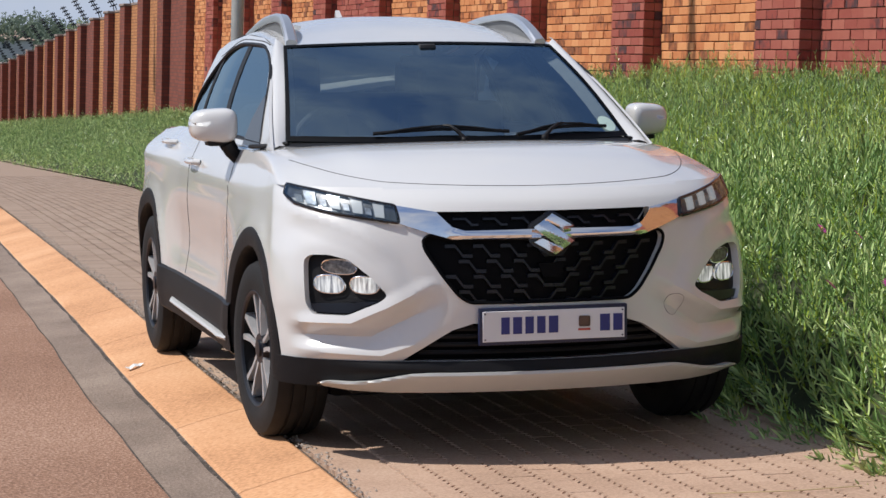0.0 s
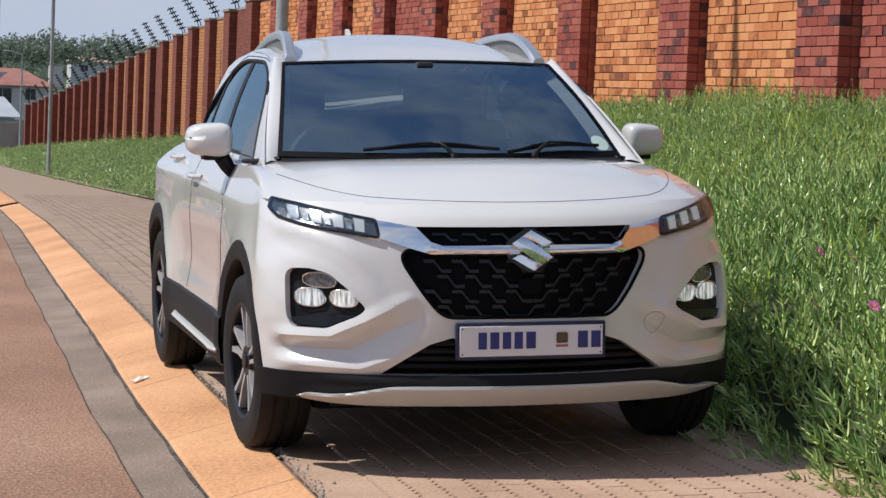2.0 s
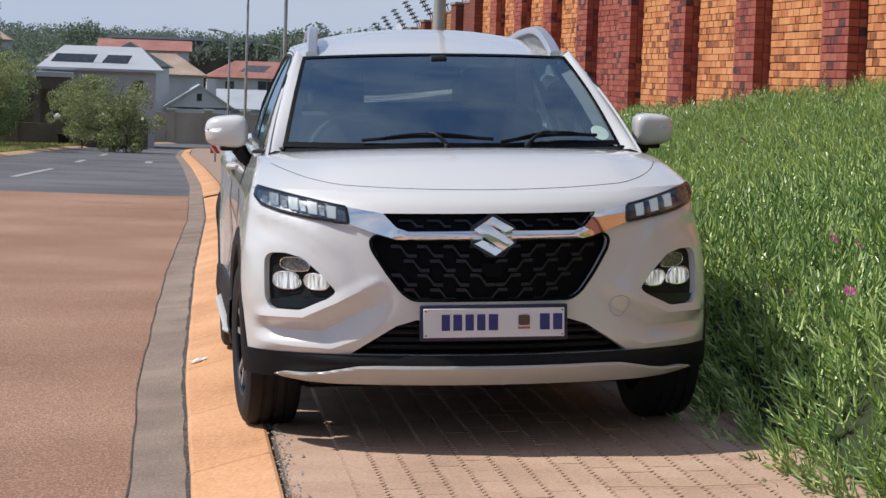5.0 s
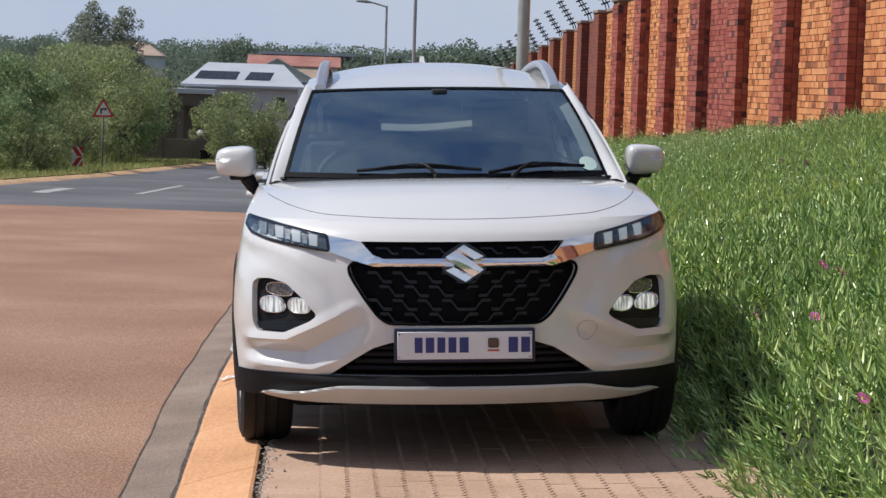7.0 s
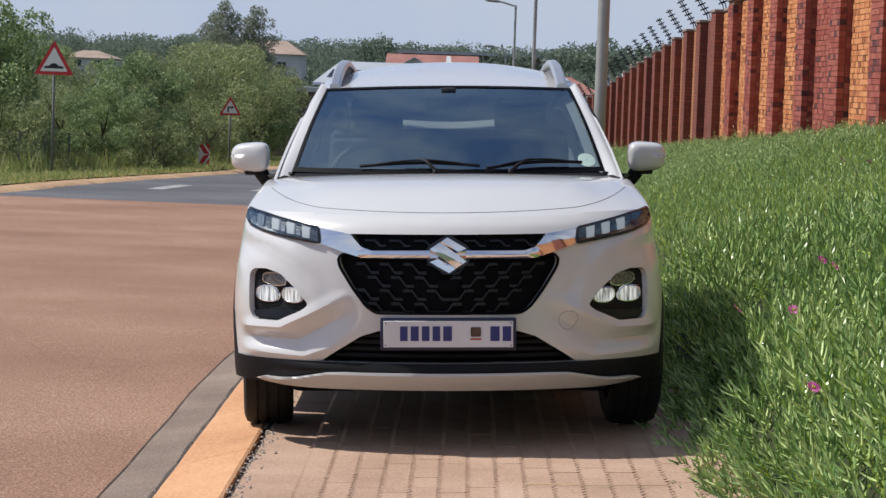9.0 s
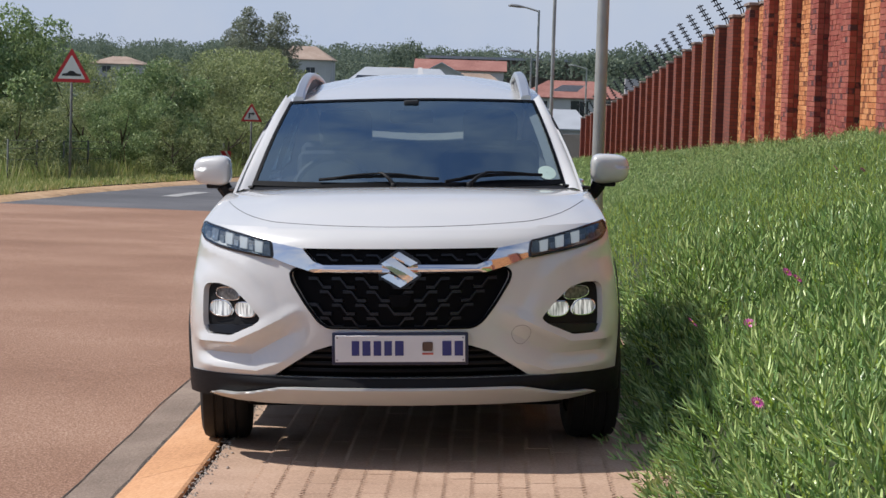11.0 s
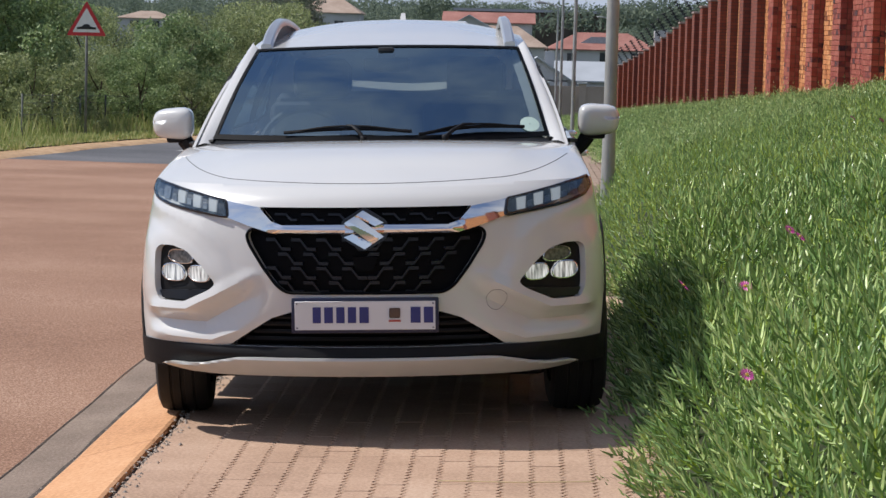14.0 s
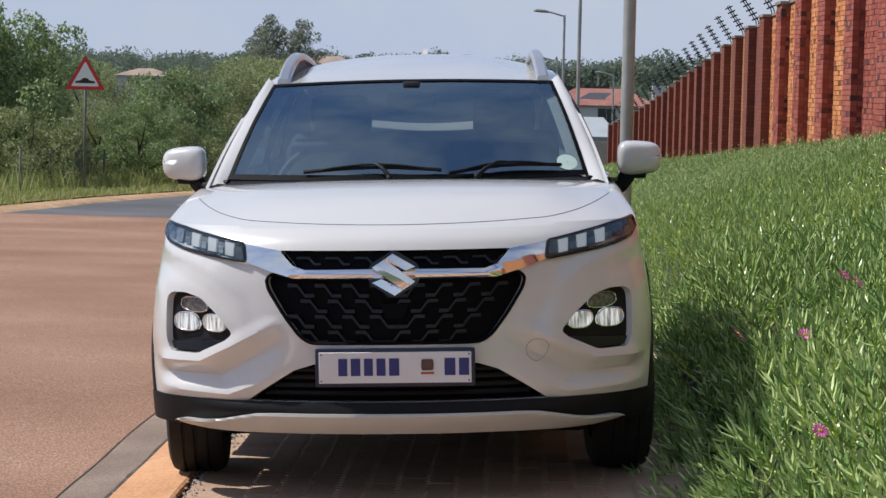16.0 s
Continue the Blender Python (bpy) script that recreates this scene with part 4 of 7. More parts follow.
# mirrors
def make_mirror():
    bm = box((0.815, 0.540, 1.055), (0.992, 0.70, 1.200), 0.0)
    bmesh.ops.subdivide_edges(bm, edges=bm.edges[:], cuts=9, use_grid_fill=True)
    c = Vector((0.9035, 0.62, 1.1275))
    for v in bm.verts:
        d = v.co - c
        q = [d.x / 0.0885, d.y / 0.080, d.z / 0.0725]
        s = (abs(q[0]) ** 3.6 + abs(q[1]) ** 3.6 + abs(q[2]) ** 3.6) ** (1 / 3.6)
        if s > 1e-6:
            m = max(abs(t) for t in q) / s
            v.co = c + d * m
        out = (v.co.x - 0.815) / 0.177
        v.co.z -= 0.014 * out * (1 if v.co.z > 1.13 else -0.8)
        v.co.y += 0.05 * out
    return bm


for mir, sgn in zip(both("door_mirror", make_mirror, M_PAINT, car, "white door mirror on a black stalk", 2), (1, -1)):
    fl = flipped if sgn < 0 else (lambda b: b)
    part("mirror_base", fl(box((0.835, 0.60, 1.046), (0.930, 0.70, 1.075), 0.012)), M_BLACK, mir)
    part("stalk", fl(tube([(0.855, 0.62, 1.06), (0.830, 0.63, 1.02), (0.795, 0.65, 0.985)], lambda u: 0.034 - 0.008 * u, 8)), M_BLACK, mir)

# wipers
def wiper(root, u0, u1, v0, v1):
    w = new("wiper")
    w.parent = car
    tagged(w, "black windscreen wiper")
    blade = [screen(u0 + (u1 - u0) * k / 14, v0 + (v1 - v0) * (k / 14) + 0.030 * math.sin(math.pi * k / 14)) + Vector((0, -0.012, 0.014)) for k in range(15)]
    part("blade", tube(blade, 0.0065, 6, squash=1.2), M_BLACK, w)
    mid = blade[7] + Vector((0, -0.01, 0.014))
    part("arm", tube([Vector(root), Vector(root).lerp(mid, 0.3) + Vector((0, -0.004, 0.012)), Vector(root).lerp(mid, 0.7) + Vector((0, -0.006, 0.014)), mid], lambda u: 0.009 - 0.004 * u, 6), M_BLACK, w)
    part("spine", tube([p + Vector((0, -0.004, 0.012 * math.sin(math.pi * (k + 1) / 12))) for k, p in enumerate(blade[2:13])], 0.0045, 6), M_BLACK, w)
    part("pivot_cap", tube([Vector(root) + Vector((0, 0, -0.02)), Vector(root) + Vector((0, -0.004, 0.008))], 0.013, 8), M_BLACK, w)


wiper((-0.055, 0.030, 1.082), -0.56, 0.20, 0.045, 0.055)
wiper((0.27, 0.055, 1.084), 0.24, 0.86, 0.030, 0.070)


# wheels
def make_wheel(x, y, steer=0.0):
    w = new("wheel")
    w.parent = car
    sg = 1 if x > 0 else -1
    w.matrix_local = pose(x, y, 0.325, 0, 0, steer + (180 if sg < 0 else 0))
    prof = [(-0.098, 0.215), (-0.105, 0.245), (-0.105, 0.285), (-0.094, 0.312), (-0.072, 0.323), (-0.050, 0.325), (-0.048, 0.318), (-0.040, 0.318), (-0.038, 0.3255), (-0.010, 0.326), (-0.008, 0.318), (0.008, 0.318), (0.010, 0.326), (0.038, 0.3255), (0.040, 0.318), (0.048, 0.318), (0.050, 0.325), (0.072, 0.323), (0.094, 0.312), (0.105, 0.285), (0.105, 0.245), (0.098, 0.215), (0.06, 0.208)]
    tyre = part("tyre", lathe(prof, 56), M_TYRE, w, "worn black tyre with straight grooves")
    part("rim_barrel", lathe([(0.098, 0.216), (0.090, 0.206), (0.03, 0.196), (-0.08, 0.196), (-0.09, 0.212)], 40), M_BLACK, w)
    rim = part("rim", lathe([(0.096, 0.217), (0.100, 0.213), (0.096, 0.203), (0.088, 0.200)], 48), M_DARKBAR, w, "two-tone machined alloy rim")
    for k in range(5):
        a = 2 * math.pi * k / 5 + 0.3
        for s in (-1, 1):
            q = []
            for r, c, hw in ((0.045, 0.34 * s, 0.010), (0.12, 0.19 * s, 0.0085), (0.207, 0.22 * s, 0.013)):
                q.append((r, a + c, hw))
            rows = []
            for r, c, hw in q:
                cy, cz = r * math.cos(c), r * math.sin(c)
                ty, tz = -math.sin(c), math.cos(c)
                dx = 0.078 + 0.012 * (r / 0.2)
                rows.append([(dx - 0.035, cy - ty * hw, cz - tz * hw), (dx, cy - ty * hw * 0.8, cz - tz * hw * 0.8), (dx, cy + ty * hw * 0.8, cz + tz * hw * 0.8), (dx - 0.035, cy + ty * hw, cz + tz * hw)])
            bm = grid_mesh(rows)
            bmesh.ops.recalc_face_normals(bm, faces=bm.faces)
            if sum(f.normal.x for f in bm.faces) < 0:
                bmesh.ops.reverse_faces(bm, faces=bm.faces)
            part("spoke", bm, M_ALLOY, rim, "", False)
        bm = grid_mesh([[(0.070, r * math.cos(a + c), r * math.sin(a + c)) for c in (-0.16, 0.16)] for r in (0.05, 0.13, 0.20)])
        part("spoke_web", bm, M_GRILLE, rim, "black spoke pocket", False)
    part("hub_cap", lathe([(0.06, 0.062), (0.082, 0.055), (0.082, 0.032), (0.090, 0.030), (0.092, 0.0)], 20), M_DARKBAR, rim)
    part("brake_disc", lathe([(0.0, 0.13), (0.012, 0.13), (0.012, 0.05)], 28), M_RAILGREY, w)
    return w


for x, y, st in ((0.775, 0.0, 4), (-0.775, 0.0, 4), (0.775, 2.52, 0), (-0.775, 2.52, 0)):
    make_wheel(x, y, st)

# cabin
part("dashboard", box((-0.66, 0.30, 0.72), (0.66, 0.80, 1.03), 0.06, 4), M_DASH, car, "dark dashboard")
part("cabin_floor", box((-0.70, 0.3, 0.34), (0.70, 2.8, 0.42)), M_CABIN, car)
part("headliner", grid_mesh([[roof(t, y) + Vector((0, 0.02, -0.03)) for t in steps(-0.95, 0.95, 10)] for y in steps(0.95, 2.4, 8)]), M_LINER, car, "pale grey headliner")
both("pillar_lining", lambda: grid_mesh([[screen(0.93, v) + Vector((0, 0.05, -0.035)), screen(1.0, v) + Vector((0.01, 0.04, -0.02))] for v in steps(0.0, 1.0, 10)]), M_LINER, car, "pale pillar lining")
sw = part("steering_wheel", moved(tube([(0.19 * math.cos(q), 0, 0.19 * math.sin(q)) for q in steps(0, 2 * math.pi, 32)[:-1]], 0.016, 8, True), pose(-0.36, 0.80, 1.00, -22, 0, 0)), M_DASH, car, "dark steering wheel")
part("steering_hub", moved(box((-0.10, -0.02, -0.06), (0.10, 0.03, 0.06), 0.02), pose(-0.36, 0.81, 1.00, -22, 0, 0)), M_CABIN, sw)
part("binnacle", box((-0.54, 0.48, 0.98), (-0.18, 0.72, 1.075), 0.035, 3), M_DASH, car)
for sx in (-0.36, 0.36):
    seat = part("seat_cushion", box((sx - 0.25, 1.05, 0.45), (sx + 0.25, 1.55, 0.62), 0.06, 3), M_SEAT, car, "dark cloth front seat")
    part("seat_back", moved(box((-0.24, -0.07, 0.0), (0.24, 0.07, 0.62), 0.06, 3), pose(sx, 1.55, 0.58, -14, 0, 0)), M_SEAT, seat)
    part("headrest", moved(box((-0.13, -0.05, 0.0), (0.13, 0.05, 0.19), 0.045, 3), pose(sx, 1.72, 1.20, -10, 0, 0)), M_SEAT, seat)
rear = part("rear_bench", box((-0.62, 2.1, 0.45), (0.62, 2.3, 1.22), 0.06, 3), M_SEAT, car)
for sx in (-0.38, 0.38):
    part("headrest", box((sx - 0.13, 2.18, 1.21), (sx + 0.13, 2.28, 1.36), 0.035, 3), M_SEAT, rear)
part("interior_mirror", box((-0.10, 0.79, 1.335), (0.10, 0.82, 1.395), 0.015, 3), M_CABIN, car, "dark interior mirror")
part("sensor_housing", box((-0.035, 0.74, 1.39), (0.035, 0.86, 1.44), 0.01), M_CABIN, car)

# ---- bank of ground cover ----
def canopy(x, y):
    g, w = grass_in(y), wall_x(y)
    d, span = max(0.0, x - g), max(0.3, w - g)
    g0 = ground(g, y)
    lump = 0.45 * (1 - 0.70 * smooth(6, 40, y))
    return g0 + lump * smooth(-0.02, 0.42, d) + (wall_base(y) - g0 - lump) * (min(1.0, d / span)) ** 1.1


bank_ys = steps(-14, 15, 108) + [15 + 110 * (i / 60) ** 1.2 for i in range(1, 61)]
rows = []
for y in bank_ys:
    g, w = grass_in(y), wall_x(y) + 0.6
    w = max(w, g + 0.3)
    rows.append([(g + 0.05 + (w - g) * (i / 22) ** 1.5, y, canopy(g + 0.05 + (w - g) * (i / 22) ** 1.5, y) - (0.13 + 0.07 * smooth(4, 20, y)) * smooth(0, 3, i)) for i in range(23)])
# the bank's colour includes painted shade below the leaves
link("bank", grid_mesh(rows), M_SHADE_SOIL, smoothed=True, label="planted earth bank rising to the wall", category="bank", kind="structure")


def leaf_mat(name, dark, light, tip, rough=0.45, through_light=0.30):
    m, nt, b = shader(name, rough, 0, 0.4)
    n, l = nt.nodes, nt.links
    g = n.new("ShaderNodeNewGeometry")
    rp = n.new("ShaderNodeValToRGB")
    e = rp.color_ramp.elements
    e[0].color, e[1].color = (*dark, 1), (*tip, 1)
    mid = e.new(0.62)
    mid.color = (*light, 1)
    nz = n.new("ShaderNodeTexNoise")
    nz.inputs["Scale"].default_value, nz.inputs["Detail"].default_value = 0.9, 3
    l.new(g.outputs["Position"], nz.inputs["Vector"])
    ad = n.new("ShaderNodeMath")
    ad.operation = "MULTIPLY_ADD"
    ad.inputs[1].default_value = 0.7
    l.new(g.outputs["Random Per Island"], ad.inputs[0])
    sc = n.new("ShaderNodeMath")
    sc.operation = "MULTIPLY"
    sc.inputs[1].default_value = 0.45
    l.new(nz.outputs["Fac"], sc.inputs[0])
    oi = n.new("ShaderNodeObjectInfo")
    per = n.new("ShaderNodeMath")
    per.operation = "MULTIPLY_ADD"
    per.inputs[1].default_value = 0.22
    l.new(oi.outputs["Random"], per.inputs[0])
    l.new(sc.outputs[0], per.inputs[2])
    l.new(per.outputs[0], ad.inputs[2])
    l.new(ad.outputs[0], rp.inputs[0])
    l.new(rp.outputs[0], b.inputs["Base Color"])
    b.inputs["Subsurface Weight"].default_value = 0.0
    tl = n.new("ShaderNodeBsdfTranslucent")
    l.new(rp.outputs[0], tl.inputs[0])
    mx = n.new("ShaderNodeMixShader")
    mx.inputs[0].default_value = through_light
    l.new(b.outputs[0], mx.inputs[1])
    l.new(tl.outputs[0], mx.inputs[2])
    l.new(mx.outputs[0], n["Material Output"].inputs[0])
    return m


M_PLANT = leaf_mat("fleshy_green_leaf", (0.042, 0.090, 0.036), (0.225, 0.365, 0.115), (0.62, 0.75, 0.31), 0.30, 0.08)
M_STEM = leaf_mat("yellow_green_stem", (0.28, 0.40, 0.05), (0.46, 0.58, 0.09), (0.60, 0.68, 0.16), 0.4, 0.2)
M_TREE_A = leaf_mat("olive_tree_leaf", (0.075, 0.102, 0.046), (0.205, 0.255, 0.110), (0.43, 0.47, 0.22), 0.5, 0.30)
M_TREE_B = leaf_mat("green_tree_leaf", (0.063, 0.105, 0.052), (0.172, 0.258, 0.110), (0.39, 0.48, 0.22), 0.5, 0.30)
M_TREE_C = leaf_mat("grey_green_tree_leaf", (0.10, 0.12, 0.085), (0.20, 0.225, 0.16), (0.33, 0.36, 0.26), 0.5, 0.30)
# distance haze mixed into the leaf colours: paler, bluer, low in contrast
M_FARWOOD = leaf_mat("haze_tinted_far_foliage", (0.10, 0.135, 0.115), (0.16, 0.205, 0.155), (0.22, 0.265, 0.19), 0.8, 0.35)
M_DRYGRASS = leaf_mat("dry_grass_blade", (0.13, 0.18, 0.05), (0.26, 0.32, 0.10), (0.46, 0.45, 0.20), 0.8)
M_BARK = granular("bark", ((0.035, 0.028, 0.022), (0.09, 0.072, 0.055), (0.16, 0.13, 0.10)), 40, 4)
M_PINK = plain("pink_petal", (0.55, 0.08, 0.32), 0.5, vary=0.2, scale=40)
M_YELLOW = plain("yellow_flower_eye", (0.6, 0.42, 0.05), 0.6)
rng = np.random.default_rng(7)


def blades(name, base, heading, length, width, curl, mat, label, category, parent=None, finger=False, fold=0.22):
    """Many tapered folded leaves in one mesh: base points, unit headings, lengths, widths."""
    n = len(base)
    up = np.array([0, 0, 1.0])
    side = np.cross(heading, up)
    side /= np.maximum(np.linalg.norm(side, axis=1, keepdims=True), 1e-5)
    spin = rng.uniform(0, 2 * np.pi, n)[:, None]
    third = np.cross(side, heading)
    a = side * np.cos(spin) + third * np.sin(spin)
    nrm = np.cross(a, heading)
    pts = []
    prof = ((0.0, 0.60), (0.40, 1.0), (0.80, 0.80), (1.0, 0.0)) if finger else ((0.0, 0.55), (0.45, 1.0), (1.0, 0.0))
    for t, w in prof:
        mid = base + heading * (length * t)[:, None] + up * (curl * length * t * t)[:, None]
        if t < 1:
            pts += [mid - a * (width * w * 0.5)[:, None], mid + nrm * (width * w * fold)[:, None], mid + a * (width * w * 0.5)[:, None]]
        else:
            pts += [mid]
    v = np.stack(pts, 1).reshape(-1, 3)
    last = 3 * (len(prof) - 2)
    o = np.arange(n)[:, None] * (last + 4)
    quads = np.concatenate([o + np.array([q]) for r in range(0, last, 3) for q in ([r, r + 1, r + 4, r + 3], [r + 1, r + 2, r + 5, r + 4])])
    tris = np.concatenate([o + np.array([[last, last + 1, last + 3]]), o + np.array([[last + 1, last + 2, last + 3]])])
    me = bpy.data.meshes.new(name)
    me.from_pydata(v.tolist(), [], quads.tolist() + tris.tolist())
    me.materials.append(mat)
    ob = new(name, me)
    if parent is None:
        tagged(ob, label, category, "", "stuff")
    else:
        ob.parent = parent
    return ob


def fingers(name, base, heading, axis, length, width, curl, mat, label, category):
    """Three-sided fleshy leaves in one mesh, flat towards their shoot and curving up along its axis."""
    n = len(base)
    side = np.cross(heading, axis)
    side /= np.maximum(np.linalg.norm(side, axis=1, keepdims=True), 1e-5)
    keel = np.cross(side, heading)
    keel *= -np.sign((keel * axis).sum(1, keepdims=True))
    pts = []
    for t, w in ((0.0, 0.70), (0.40, 1.0), (0.80, 0.72)):
        mid = base + heading * (length * t)[:, None] + axis * (curl * length * t * t)[:, None]
        hw = (width * w * 0.5)[:, None]
        pts += [mid - side * hw, mid + keel * hw * 1.5, mid + side * hw]
    pts.append(base + heading * length[:, None] + axis * (curl * length)[:, None])
    v = np.stack(pts, 1).reshape(-1, 3)
    o = np.arange(n)[:, None] * 10
    quads = np.concatenate([o + np.array([q]) for r in (0, 3) for q in ([r, r + 1, r + 4, r + 3], [r + 1, r + 2, r + 5, r + 4], [r + 2, r, r + 3, r + 5])])
    tris = np.concatenate([o + np.array([q]) for q in ([6, 7, 9], [7, 8, 9], [8, 6, 9])])
    me = bpy.data.meshes.new(name)
    me.from_pydata(v.tolist(), [], quads.tolist() + tris.tolist())
    me.materials.append(mat)
    return tagged(new(name, me), label, category, "", "stuff")


def sprigs(x0, x1, y0, y1, density, leaves, size):
    """Fleshy-leaved shoots over a stretch of the bank: leaf bases, headings and lengths, and the stems likewise."""
    m = int((x1 - x0) * (y1 - y0) * density)
    xs, ys = rng.uniform(x0, x1, m), rng.uniform(y0, y1, m)
    B, Hd, Ax, L, SB, SH, SL = [], [], [], [], [], [], []
    for x, y in zip(xs, ys):
        g, w = grass_in(y) + 0.05 * math.sin(y * 5.1) + 0.04 * math.sin(y * 13.7), wall_x(y) + 0.2
        if not g - 0.03 < x < w:
            continue
        edge_ = 1 - smooth(0.0, 0.30, x - g) if y < 20 else 0.0
        z = canopy(x, y) - 0.13 - 0.07 * smooth(4, 20, y) - 0.06 * smooth(1.2, 0.2, w - x) + rng.uniform(-0.07, 0.045) + 0.045 * math.sin(x * 4.3 + y * 2.7) * math.sin(y * 3.9 - x * 1.7)
        az = rng.uniform(0, 2 * np.pi)
        tilt = abs(rng.normal(0.28, 0.22))
        d = np.array([math.sin(tilt) * math.cos(az) - 0.95 * edge_ - 0.12, math.sin(tilt) * math.sin(az) - 0.12, math.cos(tilt)])
        d /= np.linalg.norm(d)
        stem = size * rng.uniform(2.4, 3.9)
        if w - x < 0.6 and rng.random() < 0.06:
            stem *= 1.8
        SB.append((x, y, z))
        SH.append(d)
        SL.append(stem * 1.02)
        e1 = np.cross(d, (math.cos(az), math.sin(az), 0.3))
        e1 /= np.linalg.norm(e1)
        e2 = np.cross(d, e1)
        grow = rng.uniform(0.8, 1.2)
        for k in range(leaves):
            t = 0.22 + 0.78 * (k // 2 + 0.6) / (leaves / 2)
            q = (k % 2) * math.pi + (k // 2) * 1.45
            out = e1 * math.cos(q) + e2 * math.sin(q)
            h = d * (0.30 + 0.70 * t * t) + out * (1.20 - 0.70 * t)
            B.append((x + d[0] * stem * t, y + d[1] * stem * t, z + d[2] * stem * t))
            Hd.append(h / np.linalg.norm(h))
            Ax.append(d)
            L.append(size * grow * rng.uniform(0.75, 1.15) * (1.12 - 0.42 * t))
    return [np.array(v) for v in (B, Hd, Ax, L, SB, SH, SL)]


COVER = "dense green fleshy-leaved ground cover on the bank"
for x0, x1, y0, y1, dens, lv, size, stemmed in ((0.95, 1.45, -3.6, 3.0, 130, 12, 0.056, 2), (0.75, 3.2, -5.4, 4.5, 185, 12, 0.055, 2), (3.2, 6.2, -2.0, 4.5, 200, 11, 0.052, 1), (0.9, 6.2, 4.5, 15, 165, 10, 0.054, 1), (1.0, 5.6, -14, -5.4, 40, 8, 0.09, 0),
                                                (0.9, 6.5, 15, 34, 100, 8, 0.052, 0), (1.2, 7.0, 34, 66, 60, 7, 0.066, 0), (1.2, 7.5, 66, 122, 24, 7, 0.085, 0)):
    B, Hd, Ax, L, SB, SH, SL = sprigs(x0, x1, y0, y1, dens, lv, size)
    if stemmed == 2:
        fingers("ground_cover", B, Hd, Ax, L, L * 0.06 + 0.0062, rng.uniform(0.25, 0.75, len(L)), M_PLANT, COVER, "ground cover")
    else:
        blades("ground_cover", B, Hd, L, L * (0.15 if stemmed else 0.24), rng.uniform(0.05, 0.45, len(L)), M_PLANT, COVER, "ground cover", fold=0.30)
    if stemmed:
        blades("ground_cover_stems", SB, SH, SL, np.full(len(SL), 0.012), np.zeros(len(SL)), M_STEM, "yellow-green stems of the ground cover", "ground cover")


def make_flower(name):
    fl = new(name)
    bm = bmesh.new()
    for k in range(14):
        a = 2 * math.pi * k / 14
        c, s = math.cos(a), math.sin(a)
        w = 0.0032
        vs = [bm.verts.new(p) for p in ((0.003 * c, 0.003 * s, 0), (0.014 * c - w * s, 0.014 * s + w * c, 0.003), (0.022 * c, 0.022 * s, 0.002), (0.014 * c + w * s, 0.014 * s - w * c, 0.003))]
        bm.faces.new(vs)
    part("petals", bm, M_PINK, fl, "", False)
    part("eye", moved(lathe([(0, 0.0), (0.003, 0.003), (0.0, 0.005)], 8), pose(0, 0, 0.002, 0, -90, 0)), M_YELLOW, fl)
    return fl


flower = make_flower("flower")
tagged(flower, "small bright pink daisy-like flower among the leaves", "flower", "flowers on the bank")
spots = ((1.40, -0.58, 0.585), (1.28, -1.89, 0.44), (1.71, 0.68, 0.70), (1.71, 0.33, 0.70), (1.17, -0.57, 0.58), (3.07, 8.23, 0.95), (3.33, 8.52, 0.93))
for k, (x, y, z) in enumerate(spots):
    m = pose(x - 0.02, y, z + 0.01, 42, 0, 20 * k) @ Matrix.Scale(1.25 if k else 1.3, 4)
    if k == 0:
        flower.matrix_world = m
    else:
        f2 = copy_thing(flower, pose(x - 0.02, y, z + 0.01, 42, 0, 20 * k))

# grass that has seeded itself among the ground cover
for x, y, n, tall, wide, words in ((2.18, 1.27, 9, 0.30, 0.020, "broad-bladed bright green grass tuft among the ground cover"), (1.27, 1.30, 16, 0.34, 0.006, "thin pale grass stalks among the ground cover"),
                                   (3.0, 5.6, 22, 0.26, 0.014, "yellow-green grass tuft among the ground cover"), (4.4, 7.6, 22, 0.26, 0.014, "yellow-green grass tuft among the ground cover")):
    tuft = new("grass_tuft")
    gb = np.array([(x + rng.normal(0, 0.05), y + rng.normal(0, 0.05), canopy(x, y) - 0.10) for k in range(n)])
    gh = np.array([(rng.normal(-0.25, 0.5), rng.normal(-0.1, 0.5), 1.0) for k in range(n)])
    gh /= np.linalg.norm(gh, axis=1, keepdims=True)
    gl = rng.uniform(0.6, 1.1, n) * tall
    blades("leaves", gb, gh, gl, np.full(n, wide), rng.uniform(-0.6, -0.1, n), M_STEM, "", "", tuft)
    tagged(tuft, words, "grass", "grass tufts on the bank")

# ---- wall ----
BAY, FIRST, PIERW, DEEP = 3.78, 9.15, 0.93, 0.25
COURSE, BRICK = 0.0845, 0.23


